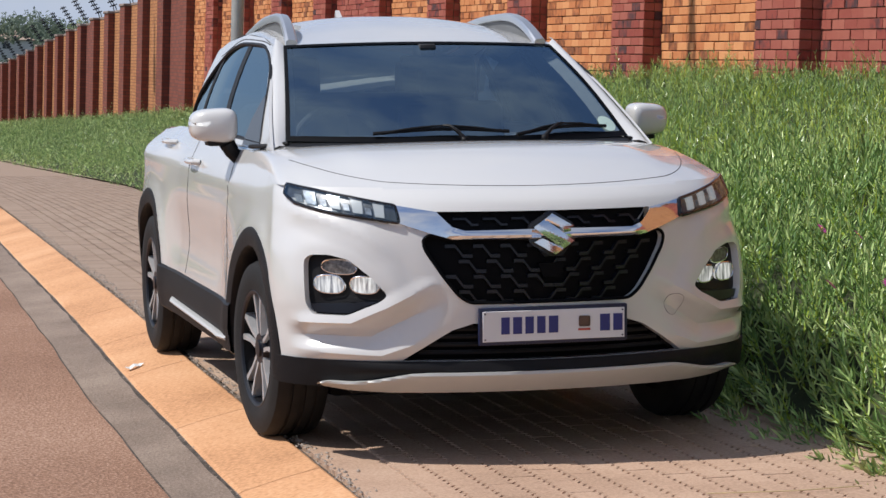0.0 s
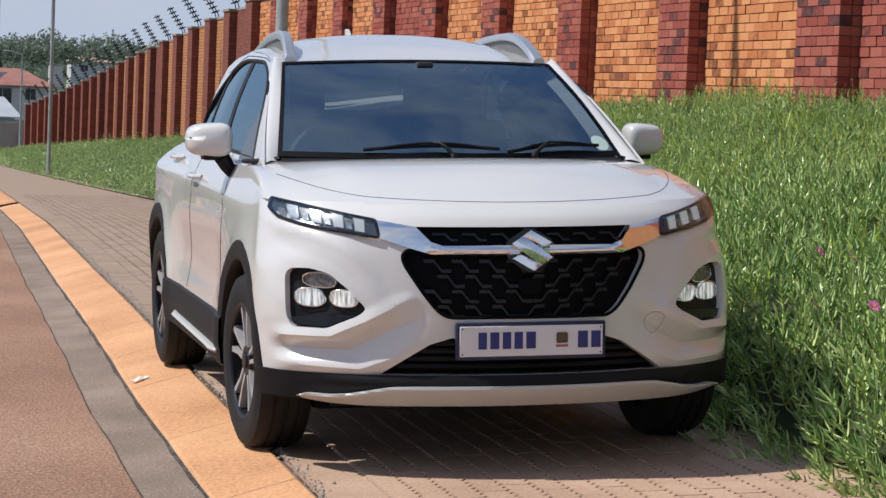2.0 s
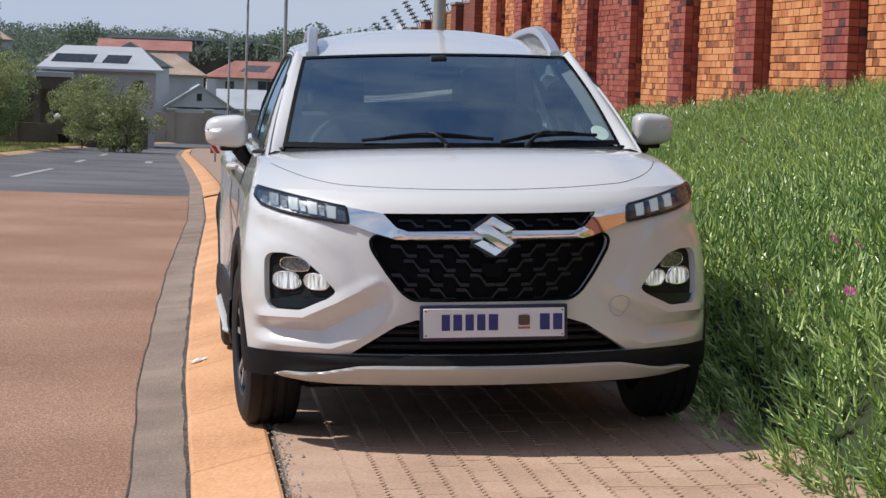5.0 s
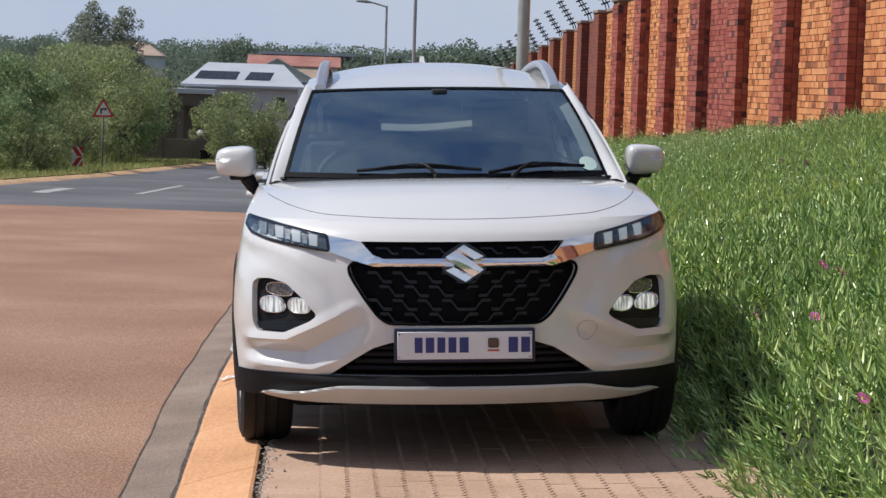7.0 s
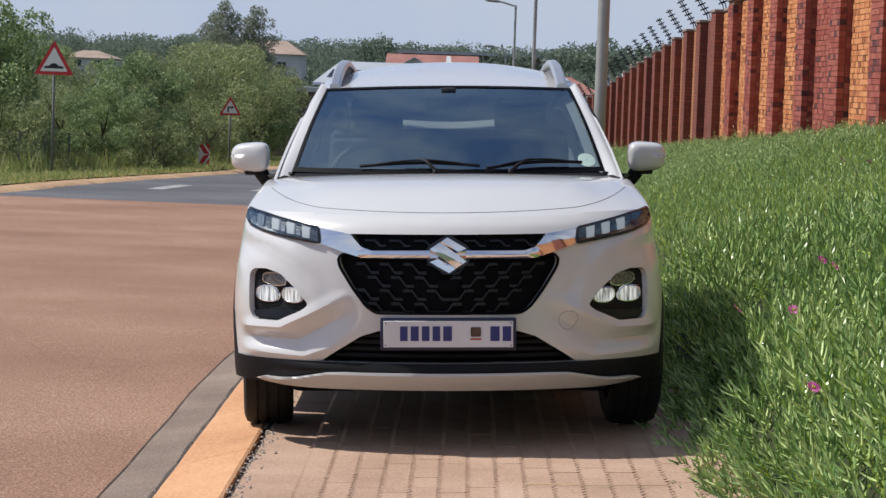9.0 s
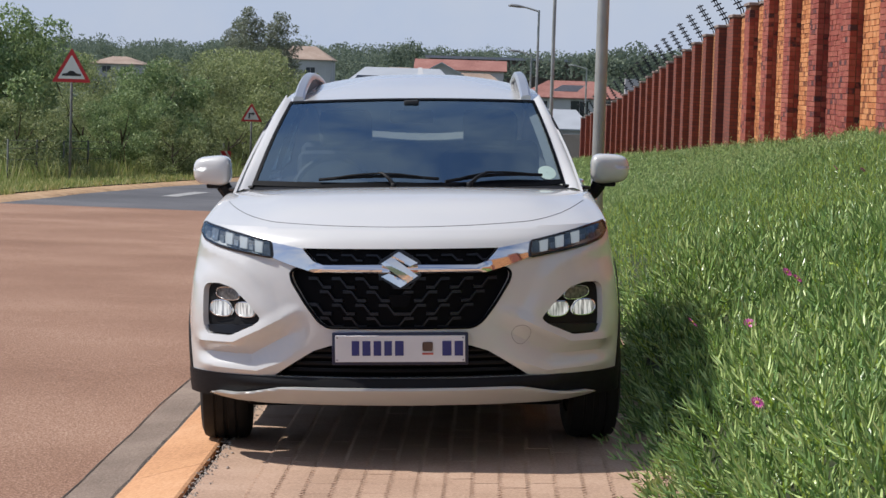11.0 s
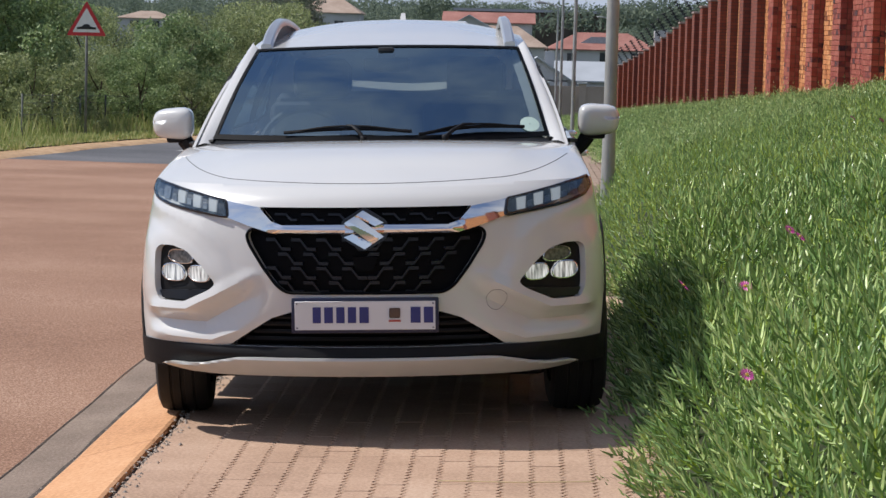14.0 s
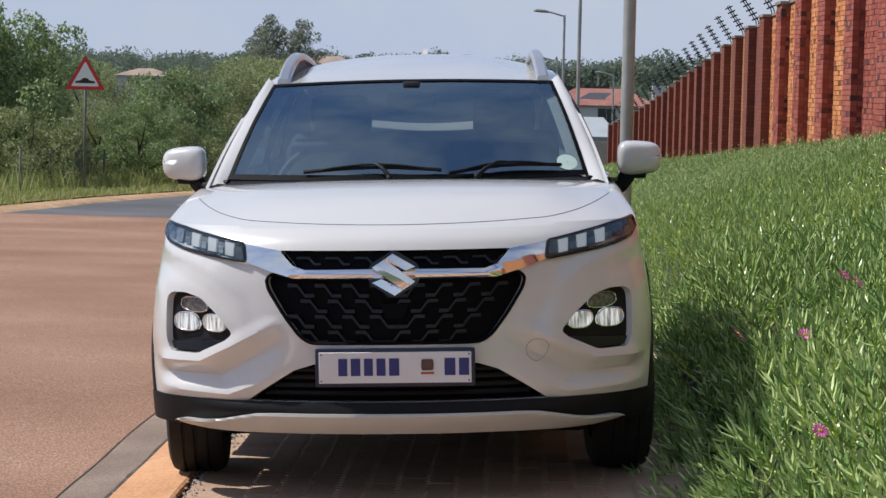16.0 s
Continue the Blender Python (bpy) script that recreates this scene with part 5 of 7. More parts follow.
def island_brick(name, dark, mid_c, light):
    """Brick colours that vary from brick to brick, with blotches and relief."""
    m, nt, b = shader(name, 0.85, 0, 0.25)
    n, l = nt.nodes, nt.links
    g, oi = n.new("ShaderNodeNewGeometry"), n.new("ShaderNodeObjectInfo")
    ad = n.new("ShaderNodeMath")
    ad.operation = "ADD"
    l.new(g.outputs["Random Per Island"], ad.inputs[0])
    l.new(oi.outputs["Random"], ad.inputs[1])
    fr = n.new("ShaderNodeMath")
    fr.operation = "FRACT"
    l.new(ad.outputs[0], fr.inputs[0])
    nz = n.new("ShaderNodeTexNoise")
    nz.inputs["Scale"].default_value, nz.inputs["Detail"].default_value = 14, 5
    l.new(g.outputs["Position"], nz.inputs["Vector"])
    mm = n.new("ShaderNodeMath")
    mm.operation = "MULTIPLY_ADD"
    mm.inputs[1].default_value = 0.75
    l.new(fr.outputs[0], mm.inputs[0])
    sc = n.new("ShaderNodeMath")
    sc.operation = "MULTIPLY"
    sc.inputs[1].default_value = 0.42
    l.new(nz.outputs["Fac"], sc.inputs[0])
    l.new(sc.outputs[0], mm.inputs[2])
    rp = n.new("ShaderNodeValToRGB")
    e = rp.color_ramp.elements
    e[0].position, e[1].position = 0.22, 0.95
    e[0].color, e[1].color = (*dark, 1), (*light, 1)
    k = e.new(0.34)
    k.color = (*mid_c, 1)
    l.new(mm.outputs[0], rp.inputs[0])
    l.new(rp.outputs[0], b.inputs["Base Color"])
    n2 = n.new("ShaderNodeTexNoise")
    n2.inputs["Scale"].default_value, n2.inputs["Detail"].default_value = 90, 3
    l.new(g.outputs["Position"], n2.inputs["Vector"])
    bp = n.new("ShaderNodeBump")
    bp.inputs["Strength"].default_value, bp.inputs["Distance"].default_value = 0.5, 0.004
    l.new(n2.outputs["Fac"], bp.inputs["Height"])
    l.new(bp.outputs[0], b.inputs["Normal"])
    return m


M_BR = island_brick("red_facebrick", (0.075, 0.04, 0.042), (0.27, 0.062, 0.046), (0.37, 0.12, 0.085))
M_BO = island_brick("orange_facebrick", (0.20, 0.075, 0.038), (0.48, 0.17, 0.066), (0.64, 0.29, 0.125))


def far_brick(name, a, b2, mortar):
    m, nt, b = shader(name, 0.9, 0, 0.2)
    n, l = nt.nodes, nt.links
    tc, mp, bt = n.new("ShaderNodeTexCoord"), n.new("ShaderNodeMapping"), n.new("ShaderNodeTexBrick")
    mp.inputs["Rotation"].default_value = (radians(90), 0, radians(90))
    bt.inputs["Color1"].default_value, bt.inputs["Color2"].default_value, bt.inputs["Mortar"].default_value = (*a, 1), (*b2, 1), (*mortar, 1)
    bt.inputs["Scale"].default_value = 1.0
    bt.inputs["Brick Width"].default_value, bt.inputs["Row Height"].default_value, bt.inputs["Mortar Size"].default_value = BRICK, COURSE, 0.010
    cx = n.new("ShaderNodeSeparateXYZ")
    cb = n.new("ShaderNodeCombineXYZ")
    ad = n.new("ShaderNodeMath")
    ad.operation = "ADD"
    l.new(tc.outputs["Object"], cx.inputs[0])
    l.new(cx.outputs[0], ad.inputs[0])
    l.new(cx.outputs[1], ad.inputs[1])
    l.new(ad.outputs[0], cb.inputs[0])
    l.new(cx.outputs[2], cb.inputs[1])
    l.new(cb.outputs[0], bt.inputs["Vector"])
    l.new(bt.outputs["Color"], b.inputs["Base Color"])
    return m


M_FBR = far_brick("distant_red_brick", (0.25, 0.075, 0.05), (0.17, 0.055, 0.04), (0.12, 0.06, 0.05))
M_FBO = far_brick("distant_orange_brick", (0.50, 0.23, 0.10), (0.40, 0.17, 0.07), (0.2, 0.1, 0.06))


def brick_box(v, f, a, b):
    """One brick's eight corners and six faces."""
    o = len(v)
    (x0, y0, z0), (x1, y1, z1) = a, b
    v += [(x0, y0, z0), (x1, y0, z0), (x1, y1, z0), (x0, y1, z0), (x0, y0, z1), (x1, y0, z1), (x1, y1, z1), (x0, y1, z1)]
    f += [(o, o + 3, o + 2, o + 1), (o + 4, o + 5, o + 6, o + 7), (o, o + 1, o + 5, o + 4), (o + 1, o + 2, o + 6, o + 5), (o + 2, o + 3, o + 7, o + 6), (o + 3, o, o + 4, o + 7)]


wall = new("boundary_wall")
tagged(wall, "tall red and orange facebrick boundary wall with projecting piers", "wall", "", "structure")
one_brick = {}


def single_brick(mat, ly, lx, parent):
    key = (mat.name, round(ly, 3), round(lx, 3))
    if key not in one_brick:
        bm = box((0, 0, 0), (lx, ly, COURSE - 0.009), 0.004, 1)
        me = bpy.data.meshes.new("brick")
        bm.to_mesh(me)
        bm.free()
        me.materials.append(mat)
        one_brick[key] = me
    ob = new("brick", one_brick[key])
    ob.parent = parent
    return ob


loose = 0
NEAR_BAYS = range(-3, 9)
for n in range(-7, 31):
    y0 = FIRST + BAY * n
    xp, zb, zt = wall_x(y0), wall_base(y0 + 3) - 0.5, wall_top(y0)
    red = n % 5 == 4
    if n in NEAR_BAYS:
        core = box((xp + 0.012, y0 + 0.012, zb), (xp + DEEP + 0.3, y0 + PIERW - 0.012, zt), 0)
        part("pier_core", core, M_MORTAR, wall, "", False)
        part("panel_core", box((xp + DEEP + 0.012, y0 + PIERW - 0.02, zb), (xp + DEEP + 0.22, y0 + BAY + 0.02, zt - 0.12)), M_MORTAR, wall, "", False)
        vr, fr_, vo, fo_ = [], [], [], []
        rows_n = int((zt - zb) / COURSE)
        for r in range(rows_n):
            z = zb + r * COURSE
            near = n in (0, 1) and 1.28 < z < 1.98
            # pier street face
            yy = y0 - (BRICK / 2 if r % 2 else 0)
            while yy < y0 + PIERW - 0.03:
                a, b = max(yy, y0), min(yy + BRICK, y0 + PIERW) - 0.008
                if b - a > 0.04:
                    if near and loose < 300:
                        ob = single_brick(M_BR, b - a, 0.11, wall)
                        ob.location = (xp + random.uniform(-0.002, 0.002), a, z)
                        loose += 1
                    else:
                        brick_box(vr, fr_, (xp, a, z), (xp + 0.1, b, z + COURSE - 0.009))
                yy += BRICK
            # pier end face
            brick_box(vr, fr_, (xp + (0.115 if r % 2 == 0 else 0.225), y0, z), (xp + 0.33, y0 + 0.08, z + COURSE - 0.009))
            if r % 2:
                brick_box(vr, fr_, (xp + 0.112, y0, z), (xp + 0.214, y0 + 0.08, z + COURSE - 0.009))
            # panel
            if z < zt - 0.2:
                yy = y0 + PIERW - (BRICK / 2 if r % 2 else 0)
                while yy < y0 + BAY:
                    a, b = max(yy, y0 + PIERW), min(yy + BRICK, y0 + BAY) - 0.008
                    if b - a > 0.04:
                        j = random.uniform(-0.006, 0.006)
                        if near and loose < 300:
                            ob = single_brick(M_BR if red else M_BO, b - a, 0.11, wall)
                            ob.location = (xp + DEEP + j, a, z)
                            loose += 1
                        else:
                            brick_box(*((vr, fr_) if red else (vo, fo_)), (xp + DEEP + j, a, z), (xp + DEEP + 0.1, b, z + COURSE - 0.009))
                    yy += BRICK
        for v, f, mat in ((vr, fr_, M_BR), (vo, fo_, M_BO)):
            if v:
                me = bpy.data.meshes.new("brickwork")
                me.from_pydata(v, [], f)
                me.materials.append(mat)
                ob = new("brickwork", me)
                ob.parent = wall
                ob["kind"] = "stuff"
    else:
        part("pier", box((xp, y0, zb), (xp + DEEP + 0.3, y0 + PIERW, zt)), M_FBR, wall, "", False)
        part("panel", box((xp + DEEP, y0 + PIERW, zb), (xp + DEEP + 0.22, y0 + BAY, zt - 0.12)), M_FBR if red else M_FBO, wall, "", False)
    part("coping", box((xp - 0.03, y0 - 0.03, zt), (xp + DEEP + 0.33, y0 + PIERW + 0.03, zt + 0.07), 0.01, 1), M_COPING, wall, "grey concrete coping", False)
    part("coping", box((xp + DEEP - 0.02, y0 + PIERW + 0.03, zt - 0.12), (xp + DEEP + 0.25, y0 + BAY - 0.03, zt - 0.05), 0.01, 1), M_COPING, wall, "", False)

M_IRON = plain("dark_bracket_steel", (0.035, 0.036, 0.04), 0.5, 0.4)


def make_bracket():
    """An electric-fence bracket: a leaning bar with insulators."""
    b = new("fence_bracket")
    part("bar", tube([(0.25, 0.1, 0.0), (0.22, 0.1, 0.12), (-0.20, 0.1, 0.75)], 0.014, 6), M_IRON, b)
    part("bar", tube([(0.25, 0.62, 0.0), (0.22, 0.62, 0.12), (-0.20, 0.62, 0.75)], 0.014, 6), M_IRON, b)
    for y in (0.1, 0.62):
        for k in range(6):
            t = 0.08 + 0.17 * k
            c = Vector((0.22 - 0.42 * t, y, 0.12 + 0.63 * t))
            part("insulator", tube([c + Vector((-0.065, 0, -0.035)), c + Vector((0.065, 0, 0.035))], 0.020, 6), M_IRON, b)
    return b


brk = make_bracket()
tagged(brk, "dark leaning electric-fence bracket with insulators on the wall top", "fence bracket", "electric-fence brackets")
first = True
for n in range(2, 31):
    y0 = FIRST + BAY * n
    m = pose(wall_x(y0), y0, wall_top(y0) + 0.07)
    if first:
        brk.matrix_world, first = m, False
    else:
        copy_thing(brk, m)

# ---- poles and signs ----
M_LAMPHEAD = plain("grey_lamp_housing", (0.22, 0.23, 0.24), 0.5, 0.3)


def lamp_post(x, y, h, r0, r1, arm, head=True):
    p = new("street_lamp")
    z = ground(x, y) - 0.2
    part("pole", tube([(x, y, z), (x, y, z + 1.2), (x, y, z + h)], lambda u: r0 + (r1 - r0) * u, 12), M_POST, p)
    part("base_collar", tube([(x, y, z), (x, y, z + 0.28)], r0 * 1.35, 12), M_POST, p)
    if head:
        part("arm", tube([(x, y, z + h - 0.05), (x - arm * 0.6, y, z + h + 0.10), (x - arm, y, z + h + 0.14)], r1 * 0.8, 8), M_POST, p)
        part("lamp_head", tube([(x - arm * 0.72, y, z + h + 0.12), (x - arm * 0.9, y, z + h + 0.14), (x - arm * 1.25, y, z + h + 0.17), (x - arm * 1.4, y, z + h + 0.16)], lambda u: 0.05 + 0.09 * math.sin(math.pi * min(1, u * 0.8 + 0.1)), 8, squash=0.5), M_LAMPHEAD, p)
    return tagged(p, "tall grey steel street lamp post on the verge", "street lamp", "street lamps")


lamp_post(1.43, 12.85, 8.0, 0.068, 0.052, 1.2)
lamp_post(2.09, 50.6, 9.0, 0.055, 0.042, 1.2)
lamp_post(2.50, 85.3, 6.85, 0.075, 0.045, 0.9)
lamp_post(3.02, 122.6, 6.55, 0.085, 0.05, 0.9)
lamp_post(7.5, 151.5, 6.75, 0.085, 0.055, 0.9)

M_OLDPOST = plain("weathered_grey_post", (0.13, 0.135, 0.13), 0.8, 0.1, vary=0.3)
M_SIGNRED = plain("red_sign_film", (0.50, 0.022, 0.03), 0.4, vary=0.08)
M_SIGNWHITE = plain("white_sign_film", (0.72, 0.72, 0.70), 0.4, vary=0.04)
M_SIGNBLACK = plain("black_sign_film", (0.012, 0.012, 0.013), 0.5)


def flat_plate(points, y, thick=0.006):
    """A flat plate standing across the road from (x, z) corners."""
    bm = bmesh.new()
    a = [bm.verts.new((x, y, z)) for x, z in points]
    b = [bm.verts.new((x, y + thick, z)) for x, z in points]
    bm.faces.new(a)
    bm.faces.new(b[::-1])
    for i in range(len(a)):
        j = (i + 1) % len(a)
        bm.faces.new((a[j], a[i], b[i], b[j]))
    bmesh.ops.recalc_face_normals(bm, faces=bm.faces)
    return bm


def warning_sign(x, y, top, wide, symbol):
    s = new("warning_sign")
    z0 = ground(x, y) - 0.4
    h = wide * 0.87
    part("post", tube([(x, y + 0.04, z0), (x, y + 0.04, top - 0.1)], 0.030, 8), M_OLDPOST, s)
    tri = lambda k, dz=0: [(x - wide / 2 * k, top - h + dz + (1 - k) * h * 0.33), (x + wide / 2 * k, top - h + dz + (1 - k) * h * 0.33), (x, top + dz - (1 - k) * h * 0.67)]
    part("border", flat_plate(rounded(tri(1.0), 0.05), y), M_SIGNRED, s, "red triangular border", False)
    part("face", flat_plate(rounded(tri(0.70), 0.03), y - 0.006), M_SIGNWHITE, s, "white face", False)
    cz = top - h * 0.70
    if symbol == "hump":
        pts = [(x - 0.24 * wide, cz - 0.10 * wide), (x + 0.24 * wide, cz - 0.10 * wide), (x + 0.24 * wide, cz - 0.05 * wide), (x + 0.14 * wide, cz - 0.035 * wide)] + [(x + 0.10 * wide * math.cos(q), cz - 0.03 * wide + 0.06 * wide * math.sin(q)) for q in steps(0.1, 3.04, 8)] + [(x - 0.14 * wide, cz - 0.035 * wide), (x - 0.24 * wide, cz - 0.05 * wide)]
        part("symbol", flat_plate(pts, y - 0.012), M_SIGNBLACK, s, "black hump symbol", False)
    else:
        w = wide
        pts = [(x - 0.13 * w, cz - 0.12 * w), (x - 0.06 * w, cz - 0.12 * w), (x - 0.06 * w, cz + 0.06 * w), (x + 0.06 * w, cz + 0.06 * w), (x + 0.06 * w, cz + 0.01 * w), (x + 0.17 * w, cz + 0.095 * w), (x + 0.06 * w, cz + 0.18 * w), (x + 0.06 * w, cz + 0.13 * w), (x - 0.13 * w, cz + 0.13 * w)]
        part("symbol", flat_plate(pts, y - 0.012), M_SIGNBLACK, s, "black turn arrow", False)
    return s


tagged(warning_sign(-8.86, 41.5, 2.05, 0.88, "hump"), "red-bordered triangular speed hump sign on a grey post", "road sign")
tagged(warning_sign(-6.87, 62.0, 0.74, 0.68, "turn"), "small red-bordered triangular sign with a black bent arrow", "road sign")


def chevron(x, y, z0, w, h, right):
    s = new("chevron_sign")
    part("post", tube([(x, y + 0.03, ground(x, y) - 0.3), (x, y + 0.03, z0 + h * 0.9)], 0.03, 8), M_POST, s)
    part("board", flat_plate([(x - w / 2, z0), (x + w / 2, z0), (x + w / 2, z0 + h), (x - w / 2, z0 + h)], y), M_SIGNWHITE, s, "white board", False)
    d = 1 if right else -1
    for k in (0, 1):
        m, e = z0 + h / 2, z0 + (h if k else 0)
        part("stripe", flat_plate([(x + d * w / 2, m), (x - d * w * 0.1, e), (x - d * w / 2, e), (x + d * w * 0.0, m + (e - m) * 0.1)] if k else [(x + d * w / 2, m), (x + d * w * 0.0, m + (e - m) * 0.1), (x - d * w / 2, e), (x - d * w * 0.1, e)], y - 0.006), M_SIGNRED, s, "red chevron stripe", False)
        part("corner_panel", flat_plate([(x + d * w / 2, e), (x + d * w * 0.1, e), (x + d * w / 2, m + (e - m) * 0.35)], y - 0.008), M_SIGNRED, s, "", False)
    return tagged(s, "red and white chevron board on a short post", "road sign", "chevron boards")


chevron(-7.54, 61.0, -1.36, 0.34, 0.60, True)
chevron(0.58, 57.7, -1.09, 0.28, 0.50, False)

# ---- trees and scrub ----
def scatter_leaves(name, centres, radii, count, size, mat, parent, flat=0.85):
    """Leaf clumps: small bent quads spread over the shells of many lobes, in one crown mesh."""
    c, r = np.array(centres), np.array(radii)
    pick = rng.choice(len(c), count, p=(r**2) / (r**2).sum())
    d = rng.normal(size=(count, 3))
    d /= np.linalg.norm(d, axis=1, keepdims=True)
    d[:, 2] *= flat
    p = c[pick] + d * (r[pick] * rng.uniform(0.45, 1.08, count) ** 0.7)[:, None]
    u = rng.normal(size=(count, 3))
    u /= np.linalg.norm(u, axis=1, keepdims=True)
    w = np.cross(u, rng.normal(size=(count, 3)))
    w /= np.linalg.norm(w, axis=1, keepdims=True)
    s = (size * rng.uniform(0.55, 1.3, count))[:, None]
    k = np.cross(u, w) * s * 0.25
    v = np.stack([p - u * s, p - w * s * 0.45 + k, p + u * s, p + w * s * 0.45 + k], 1).reshape(-1, 3)
    o = np.arange(count)[:, None] * 4
    me = bpy.data.meshes.new(name)
    me.from_pydata(v.tolist(), [], (o + np.array([[0, 1, 2, 3]])).tolist())
    me.materials.append(mat)
    ob = new(name, me)
    ob.parent = parent
    return ob


def make_tree(h, r, mat, leaves, size, slim=1.0, foot=0.25, lobes=26, cone=0.0):
    """A tree at the origin: tapered trunk, limbs, crown of leaf clumps."""
    t = new("tree")
    bend = [Vector((0, 0, -0.3))]
    for k in range(1, 6):
        bend.append(Vector((rng.normal(0, 0.03) * h * 0.4, rng.normal(0, 0.03) * h * 0.4, h * 0.62 * k / 5)))
    part("trunk", tube(bend, lambda u: 0.022 * h * (1.1 - 0.75 * u), 7), M_BARK, t)
    cs, rs = [], []
    for k in range(7):
        a = rng.uniform(0, 6.28)
        s = bend[1 + k % 4]
        spread = r * (0.4 if cone else 1.0)
        e = Vector((math.cos(a) * spread * rng.uniform(0.4, 0.85), math.sin(a) * spread * rng.uniform(0.4, 0.85), s.z + h * rng.uniform(0.15, 0.4) * (0.5 if cone else 1.0)))
        part("limb", tube([s, s.lerp(e, 0.5) + Vector((0, 0, -0.04 * h)), e], lambda u: 0.011 * h * (1 - 0.7 * u), 5), M_BARK, t)
    for k in range(lobes):
        a, f = rng.uniform(0, 6.28), rng.uniform(0, 1)
        zz = foot + (1 - foot) * f
        rad = r * (math.sin(math.pi * min(0.97, (0.12 + 0.80 * f) ** slim)) ** 0.6) * rng.uniform(0.35, 1.0)
        if cone:
            rad = r * (0.10 + (1 - f) ** cone) * rng.uniform(0.3, 1.0)
        cs.append((math.cos(a) * rad, math.sin(a) * rad, h * zz * 0.93))
        rs.append(r * rng.uniform(0.13, 0.33) * (1.25 - 0.75 * f if cone else 1.0))
    scatter_leaves("crown", cs, rs, leaves, size, mat, t)
    return t


protos = [
    (make_tree(4.0, 1.75, M_TREE_B, 11000, 0.062, foot=0.30, lobes=34), "leafy green roadside tree with an uneven crown"),
    (make_tree(4.0, 2.0, M_TREE_A, 13000, 0.052, foot=0.24, lobes=42), "olive-green bushy roadside tree"),
    (make_tree(6.2, 1.75, M_TREE_C, 20000, 0.050, 0.8, 0.15, 110, 0.75), "slender grey-green tree with a feathery top"),
    (make_tree(1.7, 1.25, M_TREE_A, 5200, 0.050, foot=0.05), "low dark-green bush on the verge"),
    (make_tree(3.0, 1.85, M_TREE_A, 8500, 0.052, foot=0.26, lobes=34), "rounded green shrub by the fence"),
]
SCALE0 = (4.0, 4.0, 6.2, 1.7, 3.0)
used = set()
PLANTING = [
    (0, -11.1, 46, 4.25, 0), (0, -12.9, 47, 4.9, 90), (1, -13.2, 49, 3.6, 40), (4, -10.35, 43, 2.3, 80), (0, -9.0, 50, 2.5, 120), (1, -10.6, 53, 2.5, 10), (0, -8.75, 54, 3.4, 160), (4, -9.7, 57, 2.4, 200), (1, -8.7, 60, 3.7, 75),
    (4, -10.6, 63, 2.6, 15), (1, -8.4, 75, 4.7, 150), (0, -7.6, 79, 3.7, 260), (2, -9.4, 86, 7.1, 0), (2, -8.25, 87, 7.0, 130), (1, -9.2, 80, 4.9, 300), (1, -7.9, 84, 4.3, 60),
    (3, -7.9, 51.5, 1.5, 0), (3, -9.5, 44.8, 0.9, 200), (3, -10.9, 42.5, 0.8, 330), (4, -13.0, 47, 3.0, 0), (0, -13.9, 56, 4.0, 220), (1, -13.2, 66, 4.0, 10),
    (4, -12.2, 58, 2.8, 140), (4, -2.9, 82, 3.2, 90), (3, -2.2, 80, 2.0, 45), (0, -16.5, 60, 4.6, 77), (1, -16, 52, 4.0, 140), (4, -8.3, 69, 2.7, 0),
    (4, -14.2, 51, 3.2, 240), (3, -10.2, 58, 1.7, 30), (3, -11.4, 55, 1.6, 130), (3, -9.2, 64, 1.9, 210), (3, -12.6, 52, 1.5, 270), (3, -8.6, 70, 1.8, 60), (3, -13.6, 58, 1.8, 170), (3, -15.5, 55, 1.9, 20), (3, -10.9, 68, 2.0, 310),
    (2, -10.2, 88, 6.6, 210), (1, -10.6, 78, 4.4, 20), (3, -11.9, 46.5, 1.3, 95), (3, -8.4, 57, 1.2, 145), (3, -16.5, 49, 1.8, 240),
    (1, -4.2, 92, 2.8, 200), (0, 9.6, 34, 5.6, 20), (1, 9.4, 56, 4.2, 100), (0, 10.5, 72, 4.6, 70), (1, 11.5, 98, 5.0, 30),
]
for kind, x, y, h, turn in PLANTING:
    ob, words = protos[kind]
    base = far_ground(x, y) if x < 8 else wall_base(y) - 0.2
    m = pose(x, y, max(base, ground(x, y) if x < 8 and x > kerb_left(y) - 2 else base), 0, 0, turn) @ Matrix.Scale(h / SCALE0[kind], 4)
    if kind not in used:
        used.add(kind)
        ob.matrix_world = m
        tagged(ob, words, "tree" if kind != 3 else "bush", "roadside trees")
    else:
        ob2 = ob.copy()
        scene.collection.objects.link(ob2)
        ob2.matrix_world = m
        for ch in ob.children:
            c2 = ch.copy()
            scene.collection.objects.link(c2)
            c2.parent = ob2

